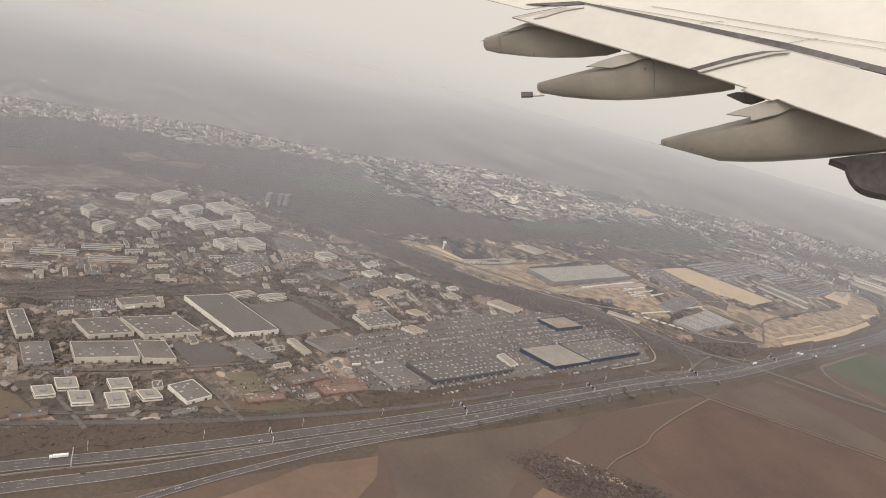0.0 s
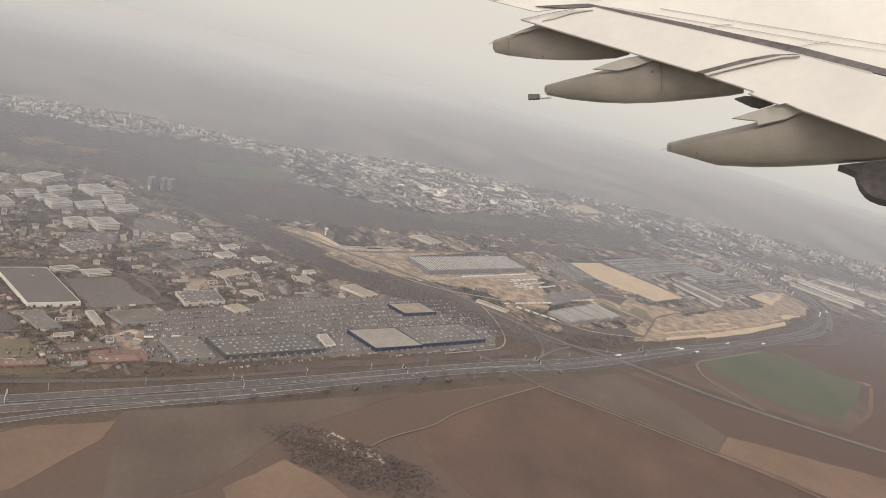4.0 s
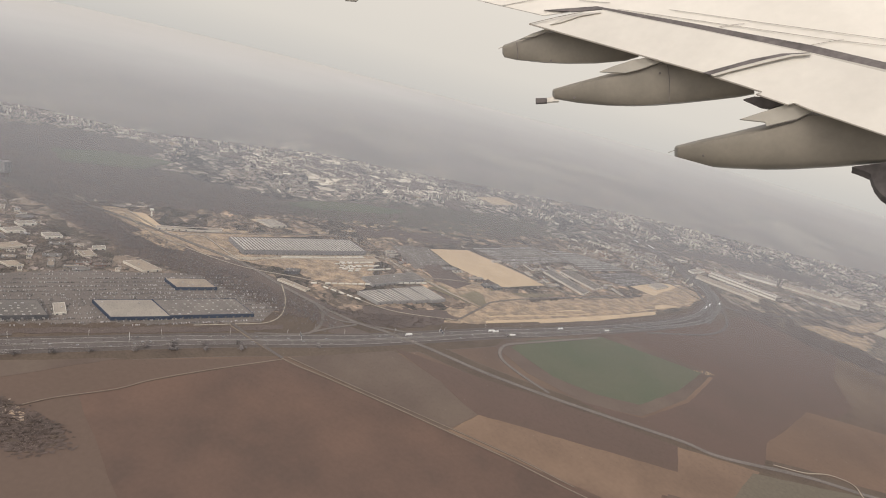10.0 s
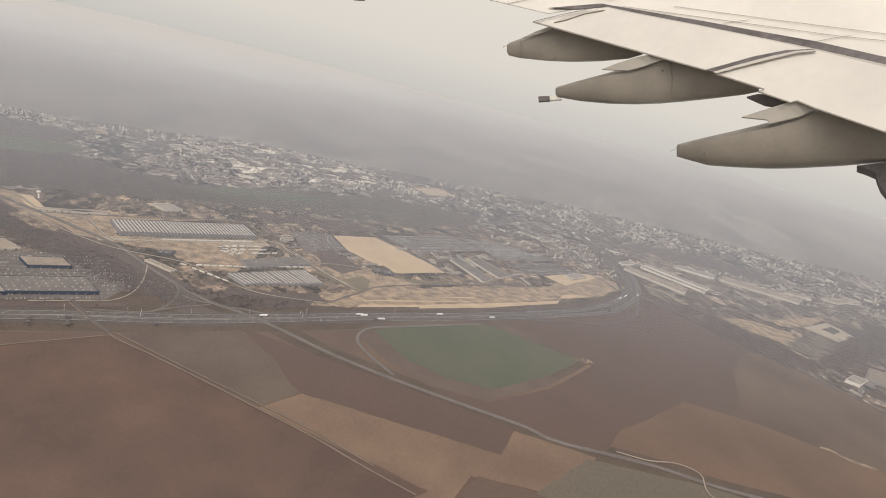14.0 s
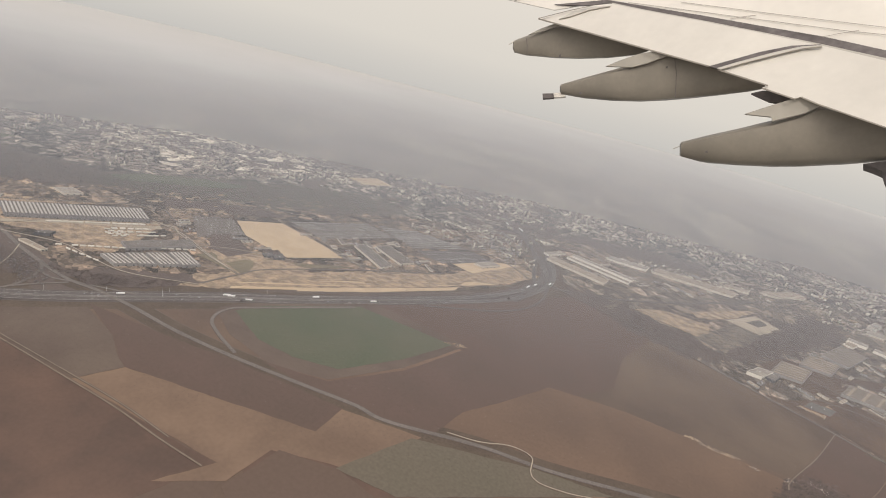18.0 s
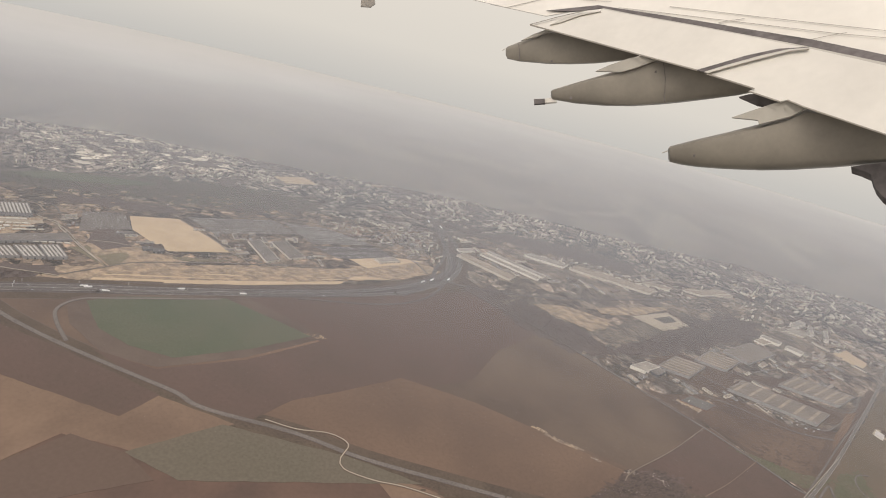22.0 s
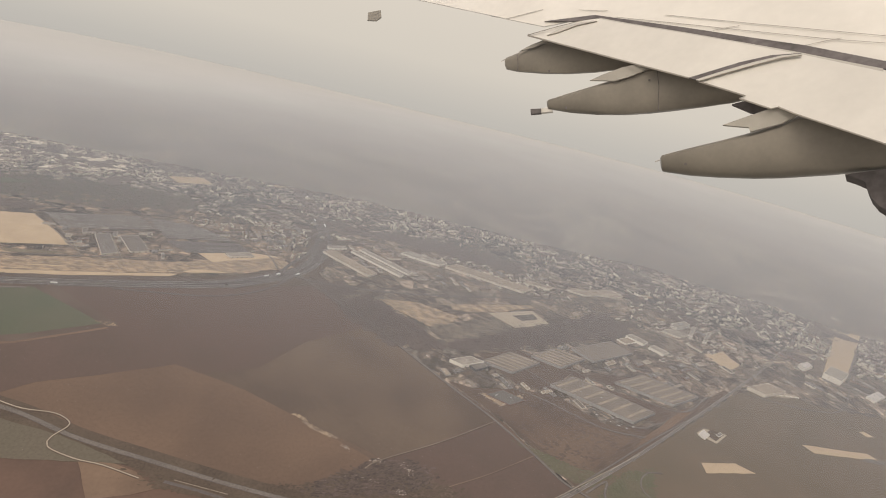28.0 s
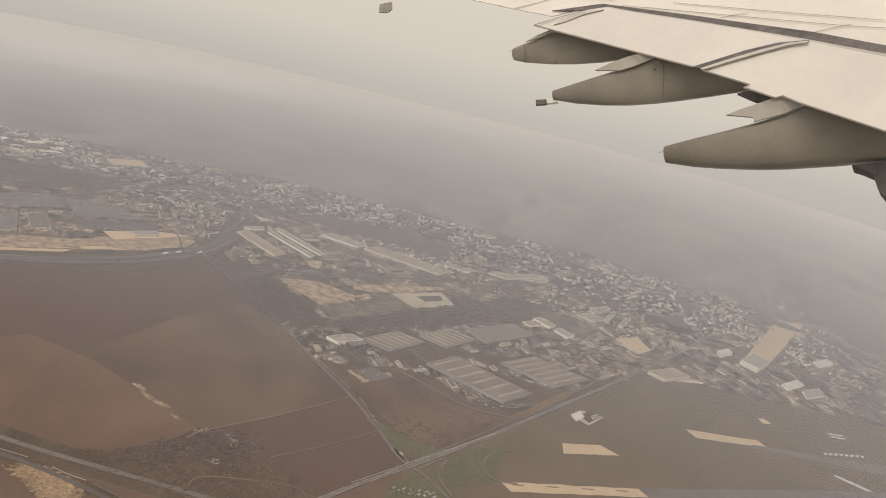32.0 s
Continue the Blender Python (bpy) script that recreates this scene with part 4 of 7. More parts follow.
    ("runway_marking", "dark centre dash on the cream runway", soil_tan, 5, [(127.85, 39.84), (128.89, 40.16), (129.04, 40.1), (128, 39.79)]),
    ("runway_marking", "dark centre dash on the cream runway", soil_tan, 5, [(131, 40.79), (132.07, 41.11), (132.22, 41.05), (131.15, 40.73)]),
    ("runway_marking", "dark centre dash on the cream runway", soil_tan, 5, [(134.25, 41.75), (135.35, 42.09), (135.5, 42.03), (134.39, 41.7)]),
    ("runway_marking", "dark centre dash on the cream runway", soil_tan, 5, [(137.59, 42.75), (138.72, 43.09), (138.87, 43.04), (137.73, 42.69)]),
    ("car_park", "grey car park with parked cars between warehouses", tarmac_light, 2.5, [(-14.62, 32.21), (-12.0, 33.51), (-11.54, 31.93), (-14.21, 30.7)]),
    ("sand_lot", "rusty red storage yard beside the service road", brick_red, 2.5, [(0.97, 28.46), (3.66, 28.92), (4.08, 28.01), (2.39, 26.98), (1.14, 27.31)]),
    ("car_park", "asphalt yard beside the cream warehouse", tarmac, 2.5, [(-7.59, 29.59), (-5.13, 30.46), (-3.63, 28.84), (-5.6, 27.47)]),
    ("grass_area", "dull green lawn along the service road", airfield, 2.6, [(-5.93, 24.33), (-1.35, 24.88), (0.63, 25.59), (1.18, 26.2), (-2.31, 25.41), (-5.33, 25.0)]),
    ("grass_area", "pale grass triangle at the town edge", airfield, 2.6, [(-13.25, 23.86), (-12.42, 23.63), (-11.19, 22.68), (-12.24, 22.0)]),
    ("car_park", "grey car park behind the long terraces", tarmac_light, 2.4, [(-7.63, 42.46), (-4.71, 44.38), (-3.98, 42.21), (-6.95, 40.42)]),
    ("clearing", "tan glade in the forest", soil_tan, 4.2, [(-22.75, 62.11), (-20.95, 65.0), (-19.01, 63.2), (-20.6, 60.46)]),
    ("clearing", "pale glade in the forest", field_pale, 4.2, [(-27.51, 58.79), (-26.63, 60.21), (-25.83, 58.78), (-26.65, 57.49)]),
    ("clearing", "tan strip field before the forest", soil_tan, 4.2, [(-18.16, 63.24), (-14.95, 64.44), (-15.0, 62.42), (-18.18, 61.5)]),
    ("field", "olive brown field at the forest edge", soil_olive, 1.6, [(-32.03, 55.04), (-28.0, 59.28), (-23.08, 58.61), (-24.48, 54.9), (-29.85, 51.24)]),
    ("car_park", "grey office car park", tarmac_light, 2.4, [(-4.82, 47.9), (-0.97, 49.3), (-0.71, 46.5), (-3.8, 45.07)]),
    ("car_park", "grey gravel plot behind the warehouse", tarmac_light, 2.4, [(37.21, 60.28), (39.62, 62.27), (43.08, 58.02), (40.11, 55.23)]),
    ("grass_area", "brown scrub plot beside the sand lot", scrub_dark, 2.6, [(41.0, 56.78), (42.79, 58.2), (46.81, 54.53), (44.84, 52.25), (42.25, 53.25)]),
    ("sand_lot", "ochre scraped ground below the sheds", sand_dull, 2.9, [(47.61, 52.84), (50.08, 54.44), (53.37, 54.06), (52.12, 50.9), (48.19, 49.64)]),
    ("grass_area", "dry yellow grass along the works lane", grass_dry, 2.8, [(45.03, 50.77), (46.98, 52.8), (49.07, 51.86), (47.62, 49.22)]),
    ("sand_strip", "bright sandy edge above the motorway", sand, 3.6, [(47.6, 46.32), (56.5, 50.61), (56.6, 50.14), (47.64, 45.87)]),
    ("sand_strip", "long tan scrape along the embankment", sand_dull, 3.6, [(47.99, 48.37), (57.24, 52.57), (68.28, 58.34), (68.11, 57.5), (57.19, 51.73), (48.06, 47.64)]),
    ("sand_lot", "pale apron before the big warehouse", sand_dull, 3.8, [(22.25, 48.49), (25.85, 50.45), (35.38, 55.42), (35.43, 56.51), (29.94, 53.72), (24.06, 50.61)]),
    ("sand_lot", "yellow ground round the trailers", sand_dull, 2.9, [(30.22, 48.8), (31.95, 51.34), (34.39, 49.15), (35.31, 47.97), (32.77, 46.31)]),
    ("sand_lot", "tan plot beside the thicket", sand_dull, 3.7, [(95.01, 65.21), (99.0, 66.52), (105.21, 64.53), (102.37, 61.34), (98.25, 63.09)]),
    ("sand_strip", "pale strip along the slip road", sand_dull, 3.7, [(104.31, 68.94), (116.18, 75.19), (116.61, 74.47), (108.22, 68.67), (104.86, 67.44)]),
    ("sand_lot", "pale rubble plot in the hollow", field_pale, 3.7, [(104.93, 61.49), (107.7, 66.27), (112.44, 65.24), (108.98, 61.53)]),
):
    flat(name, label, surface, level, corners)

for name, label, surface, width, level, lined, points in (
    ("motorway_verge", "dark rough grass verge of the motorway", verge_brown, 4.2, 1, 0, [(-15.01, 17.27), (-10.69, 19.15), (-5, 21.36), (1.41, 23.68), (10.22, 27.16), (17.63, 30.45), (25.99, 34.12), (35.69, 37.94), (48.53, 44.31), (53.96, 46.62), (67.28, 53.45), (74.73, 57.95), (80.13, 62.94), (83.46, 68.88), (83.44, 76.4), (81.35, 84.16)]),
    ("motorway_shoulder", "grey dusty shoulders and collector lanes of the motorway", shoulder, 1.9, 2.2, 0, [(8.19, 26.12), (10.19, 26.94), (17.61, 30.38), (25.99, 34.12), (35.69, 37.94), (48.53, 44.31), (53.96, 46.62), (67.28, 53.45), (74.73, 57.95), (80.13, 62.94), (83.46, 68.88), (83.44, 76.4)]),
    ("junction_bank", "dark scrub bank of the motorway bend", scrub_dark, 2, 1.2, 0, [(81.46, 63.09), (83.15, 68.33), (83.57, 73.71), (82.85, 80.02), (81.3, 85.39), (75.14, 95.39), (69.7, 103.27)]),
    ("trunk_road_verge", "dark rough verge beside the trunk road", verge_brown, 2.1, 1.5, 0, [(34.3, 41.08), (38.07, 40.18), (41.84, 38.95), (46.55, 37.03), (51.95, 35.4), (58.51, 33.86), (63.06, 32.85), (65.79, 31.85), (72.98, 31.49), (78.52, 30.53), (84.77, 30.15), (91.81, 29.86), (101.81, 29.91), (115.78, 29.98)]),
    ("motorway", "asphalt motorway carriageway with worn lane lines", tarmac, 0.62, 5, 1, [(-15.22, 17.55), (-10.8, 19.35), (-5, 21.36), (1.4, 23.85), (10.29, 27.54), (17.77, 30.85), (26.24, 34.62), (35.77, 38.41), (48.66, 44.68), (53.96, 47.09), (67.37, 53.89), (74.93, 58.63), (79.99, 63.68), (83.13, 69.64), (82.36, 76.9), (80.58, 84.15), (74.11, 94.41), (68.43, 104.39)]),
    ("motorway", "asphalt motorway carriageway towards the interchange", tarmac, 0.62, 5, 1, [(-14.43, 16.49), (-10.24, 18.32), (-5.71, 19.97), (1.47, 23.07), (10.15, 26.68), (17.5, 30.05), (25.78, 33.71), (35.62, 37.49), (48.35, 43.84), (53.95, 46.15), (67.16, 52.86), (76.23, 58.06), (80.73, 62.42), (84.09, 68.29), (84.51, 75.9), (82.14, 83.87), (75.3, 95.54), (69.24, 105.28)]),
    ("central_barrier", "pale concrete barrier between carriageways", concrete, 0.04, 10, 0, [(-14.79, 16.98), (-10.57, 18.93), (-4.86, 20.89), (1.45, 23.35), (10.19, 26.94), (17.61, 30.38), (25.99, 34.12), (35.69, 37.94), (48.53, 44.31), (53.96, 46.62), (67.28, 53.45)]),
    ("slip_road", "grey slip road with a dashed line", tarmac, 0.35, 6, 1, [(-6.04, 17.95), (-3.11, 19.76), (-1.16, 20.87), (1.54, 22.32), (4.97, 23.92), (10.05, 26.11), (14.97, 28.39)]),
    ("service_road", "narrow service road behind the motorway", tarmac, 0.22, 5, 0, [(-17.32, 20.34), (-12.09, 21.73), (-6.75, 22.89), (-1.25, 24.31), (6.36, 26.84), (13.4, 29.88)]),
    ("main_road", "grey trunk road crossing the fields", tarmac_light, 0.33, 6, 0, [(-8.76, 56.61), (-3.07, 54.55), (3.58, 53.38), (9.73, 51.85), (16.65, 49.66), (23.41, 47.24), (28.57, 44.05), (34.3, 41.08), (38.07, 40.18), (41.84, 38.95), (46.55, 37.03), (51.95, 35.4), (58.51, 33.86), (63.06, 32.85), (65.79, 31.85), (72.98, 31.49), (78.52, 30.53), (84.77, 30.15), (91.81, 29.86), (101.81, 29.91), (115.78, 29.98)]),
    ("slip_road", "pale curving slip road of the junction", tarmac_light, 0.2, 6.2, 0, [(29.61, 43.4), (31.63, 42.22), (32.34, 40.1), (32.18, 38.47), (31.22, 37.07), (27.7, 35.82)]),
    ("slip_road", "pale slip road joining the loop", tarmac_light, 0.16, 6.4, 0, [(35.3, 40.36), (33.3, 38.96), (32.24, 38.04), (31.21, 36.98)]),
    ("slip_road", "pale slip road beside the trunk road", tarmac_light, 0.16, 6.3, 0, [(30.88, 42.96), (33.02, 40.65), (35.82, 40.65), (38.33, 40.8), (41.09, 40.94)]),
    ("street", "pale street round the blue stores", gravel_pale, 0.1, 6.2, 0, [(27.63, 44.79), (28.61, 42.12), (28.94, 39.47), (28.15, 37.7), (25.89, 36.51), (23.23, 35.21)]),
    ("cross_road", "worn parallel lane of the airfield road", tarmac_light, 0.1, 7.2, 0, [(112.6, 32.08), (115.54, 35.34), (118.89, 39.2), (123.85, 44.51), (128.54, 49.51), (137.09, 58.07)]),
    ("cross_road", "thin pale lane beside the crossroads", gravel_pale, 0.045, 7.4, 0, [(114.64, 35.07), (117.99, 38.29), (121.28, 41.44), (126.1, 46.09)]),
    ("taxiway", "curved pale perimeter loop", tarmac_light, 0.07, 7.3, 0, [(127.85, 44), (126.36, 43.57), (125.32, 42.1), (125.33, 40.64), (126.57, 39.85), (128.37, 40.1)]),
    ("farm_track", "faint path over the dark field", soil_tan, 0.06, 7, 0, [(107.55, 35.26), (110.93, 37.97), (115.27, 42.01)]),
    ("farm_track", "small pale loop on the waste ground", soil_tan, 0.045, 7, 0, [(103.26, 30.4), (103.18, 31.07), (103.84, 31.68), (105.35, 32.14), (107.02, 32.52), (109.61, 33.01), (111.12, 32.97), (111.99, 32.29)]),
    ("slip_road", "looping slip road beside the green field", tarmac_light, 0.24, 6, 0, [(60.01, 47.98), (51.7, 43.74), (49.06, 42.19), (48.46, 39.96), (49.88, 37.96), (52.17, 35.88)]),
    ("slip_road", "looping slip road under the embankment", tarmac, 0.24, 6, 0, [(66.96, 51.87), (76.03, 55.17), (80.78, 59.38), (82.9, 65.09), (82.94, 68.62)]),
    ("slip_road", "asphalt junction arm", tarmac, 0.5, 6, 0, [(77.76, 58.47), (80.66, 63.15), (81.31, 68.82), (82.1, 74.12), (81.86, 80.67)]),
    ("motorway", "dark dual carriageway running into the far suburb", tarmac, 0.95, 6, 0, [(81.88, 79.22), (80.66, 85.95), (77.37, 94.33), (72.66, 102.51), (68.22, 109.84), (62.19, 116.98), (53.85, 122.86)]),
    ("slip_road", "dark asphalt arm under the town road", tarmac, 0.3, 6, 0, [(82.72, 65.51), (89.64, 66.03), (99.96, 69.56), (112.69, 75.93), (130.33, 84.83), (144.34, 84.42)]),
    ("farm_track", "pale dusty farm track with grass strip", track, 0.09, 7, 0, [(25.69, 36.19), (30.57, 33.21), (34.12, 31.95), (37.9, 30.6), (43.29, 28.57), (47.51, 26.94), (51.49, 25.12), (54.85, 23.74)]),
    ("farm_track", "pale dusty farm track with grass strip", track, 0.07, 7, 0, [(30.93, 33.52), (34.42, 32.22), (38.22, 30.85), (43.61, 28.92), (47.84, 27.32), (51.85, 25.46)]),
    ("farm_track", "thin pale farm track", track, 0.06, 7, 0, [(17.95, 23.8), (19.12, 24.84), (21.82, 26.57), (23.29, 28.02), (26.26, 30.23), (30.6, 33.14)]),
    ("farm_bridge", "narrow dark overbridge road", tarmac, 0.16, 9, 0, [(25.74, 36.51), (28.52, 34.54), (30.54, 33.27)]),
    ("farm_track", "winding cream gravel track", gravel_pale, 0.09, 8, 0, [(70.52, 32.17), (73.12, 31.93), (75.49, 32.3), (77.03, 31.9), (77.41, 31.24), (77.1, 30), (77.59, 29.02), (79.92, 28.61), (82.11, 28.68), (85.05, 28.37)]),
    ("farm_road", "straight grey farm road beside the fields", tarmac_light, 0.2, 7, 0, [(82.49, 67.31), (86.28, 64.3), (95.24, 58.46), (101.66, 53.3), (106.73, 49.19), (111.28, 45.64), (115.15, 41.91), (117.59, 39.33), (118.82, 38.68), (120.77, 37.72), (123, 35.99)]),
    ("farm_track", "broken pale edge of the old road", gravel_pale, 0.03, 7, 0, [(87.35, 28.99), (89.2, 28.98), (91.49, 28.97)]),
    ("farm_track", "broken pale edge of the old road", gravel_pale, 0.045, 7, 0, [(93.61, 28.77), (95.01, 28.55), (96.49, 28.48)]),
    ("farm_track", "broken pale edge of the old road", track, 0.04, 7, 0, [(97.13, 28.39), (98.66, 28.12), (100.15, 27.86)]),
    ("farm_track", "old worn road beside the trunk road", tarmac, 0.25, 7, 0, [(86.79, 28.64), (89.54, 28.62), (92.42, 28.43), (95.36, 28.12), (98.87, 27.55), (100.85, 27.18)]),
    ("farm_track", "straight pale track between two fields", track, 0.08, 7, 0, [(111.27, 45.51), (106.34, 40.56), (101.38, 36.23), (100.41, 34.88)]),
    ("cross_road", "grey road along the airfield fence", tarmac_light, 0.34, 7, 1, [(110.83, 30.2), (113.97, 33.9), (118.83, 38.62), (124.12, 43.97), (130.83, 51.24), (141.88, 63.51), (153.11, 76.67), (173.59, 102.76)]),
    ("taxiway", "curved grey perimeter road", tarmac_light, 0.14, 7, 0, [(119.59, 38.63), (121.81, 40.79), (121.37, 38.62), (122.92, 36.58)]),
    ("works_road", "pale works road beside the warehouse", gravel_pale, 0.14, 7, 0, [(9.42, 53.64), (15.15, 50.34), (17.85, 51.56), (22.82, 48.23), (26.66, 51.29), (35.5, 56.2), (38.42, 54.72), (42.75, 51.71), (47.35, 48.96)]),
    ("works_road", "pale works road along the railway cut", gravel_pale, 0.1, 7, 0, [(9.39, 52.79), (14, 49.51), (22.58, 46.73), (30.1, 46.87), (34.47, 45.27), (38.53, 44.26), (44.91, 45.19)]),
    ("works_road", "grey loop road at the sandy bank", tarmac_light, 0.13, 7, 0, [(44.86, 45.52), (47.35, 48.96), (49.59, 51.57), (58.16, 56.51), (68.94, 61.52)]),
    ("works_road", "straight works road between plots", gravel_pale, 0.1, 7, 0, [(34.07, 56.72), (38.32, 55.17), (42.7, 51.98), (47.35, 48.96)]),
    ("works_road", "grey access road beside the sand plot", tarmac_light, 0.12, 7, 0, [(48.22, 65), (54.09, 61.26), (57.58, 58.41), (61.49, 58.53), (65.8, 60.74)]),
    ("works_road", "pale kerbed lane of the vehicle yard", gravel_pale, 0.07, 7, 0, [(46.94, 65), (53.37, 61.21), (57.23, 58.55), (60.43, 58.62)]),
    ("works_road", "pale kerb line of the storage yard", gravel_pale, 0.06, 7.1, 0, [(57.93, 64.23), (59.78, 62.7), (62.76, 59.53), (63.38, 58.58), (60.69, 57.31)]),
    ("works_road", "pale lane between the grey yards", gravel_pale, 0.06, 7.1, 0, [(50.75, 63.61), (55.55, 60.51), (59.35, 57.13)]),
    ("hedge_line", "dark clipped hedge across the yards", scrub_dark, 0.12, 7.1, 0, [(58.47, 71.09), (62.11, 69.22), (65.11, 67.32)]),
    ("works_road", "sandy lane behind the warehouse", sand_dull, 0.12, 7.1, 0, [(19.48, 53.69), (23.79, 55.61), (30.76, 59.54), (34.33, 58.06)]),
    ("works_road", "dirt lane across the waste plots", gravel_pale, 0.07, 7, 0, [(40.69, 52.84), (44.25, 54.36), (48.74, 54.95), (51.37, 55.13)]),
    ("street", "grey works street behind the warehouse", tarmac_light, 0.14, 7, 0, [(13.47, 50.37), (19.27, 53.31), (31.77, 60.2), (36.41, 57.86), (40.73, 56.1)]),
    ("street", "grey yard street", tarmac_light, 0.14, 7, 0, [(41.57, 68.65), (50.95, 69.79), (61.12, 74.84), (71.33, 73.21), (77.46, 70.1), (80.54, 66.51)]),
    ("street", "grey yard street beside the sheds", tarmac_light, 0.13, 7, 0, [(115, 56.6), (120.31, 53.18), (126.41, 50.62), (129.87, 52.54)]),
    ("street", "grey yard street between the sheds", tarmac_light, 0.13, 7, 0, [(120.59, 59.27), (126.66, 57.14), (133.21, 56.04), (137.89, 60.94)]),
    ("street", "grey yard street", tarmac_light, 0.13, 7, 0, [(104.13, 55.78), (109.89, 52.97), (116.42, 51.46), (122.54, 49.03), (127.41, 49.13)]),
    ("street", "grey yard street", tarmac_light, 0.13, 7, 0, [(113.41, 61.19), (120.59, 59.27), (130.56, 64.03), (137.52, 59.59)]),
    ("street", "grey airport street", tarmac_light, 0.16, 7, 0, [(144.18, 64.34), (152.04, 64.22), (158.79, 67.28), (166.47, 79.37), (178.07, 96.3), (187.9, 111.11)]),
    ("street", "grey town street", tarmac_light, 0.16, 6, 0, [(-8.82, 22.01), (-10.91, 23.98), (-14.87, 27.81), (-19.04, 31.34)]),
    ("street", "grey town street under trees", tarmac_light, 0.16, 6, 0, [(-2.3, 23.92), (-6.51, 28.04), (-11.71, 32.36), (-11.01, 34.92), (-5.6, 37.99), (1.8, 37.31)]),
    ("street", "grey town street between depots", tarmac_light, 0.16, 6, 0, [(3.71, 26.36), (0.82, 30.07), (-5.25, 36.37), (-9.56, 39.62), (-14.74, 44.28), (-21.79, 49)]),
    ("street", "grey town street beside offices", tarmac_light, 0.16, 6, 0, [(-17.62, 31.9), (-13.9, 33.76), (-8.72, 36.7), (-2.09, 41.99), (3.31, 45.6)]),
    ("street", "dark street between the warehouses", tarmac, 0.16, 6.5, 0, [(-17.49, 31.67), (-13.48, 32.79), (-8.34, 35.41), (-3.14, 37.63)]),
    ("street", "dark street beside the ribbed warehouse", tarmac, 0.16, 6.5, 0, [(-9.34, 35.18), (-4.75, 30.96), (-0.16, 27.0), (1.18, 26.2)]),
    ("street", "grey street below the warehouses", tarmac_light, 0.13, 6.5, 0, [(-14.07, 25.37), (-9.37, 26.42), (-5.81, 27.68), (-1.15, 29.52)]),
    ("street", "dark lane in front of the offices", tarmac, 0.13, 6.5, 0, [(-12.09, 22.57), (-9.26, 23.01), (-5.86, 24.08), (-2.65, 24.29)]),
    ("distributor_road", "pale road into the town", tarmac_light, 0.3, 6, 0, [(80.15, 77.91), (81.76, 83.57), (89.43, 83.67), (103.45, 79.33), (116.16, 77.4), (129.58, 79.17)]),
):
    road(name, label, surface, width, level, lined, points)

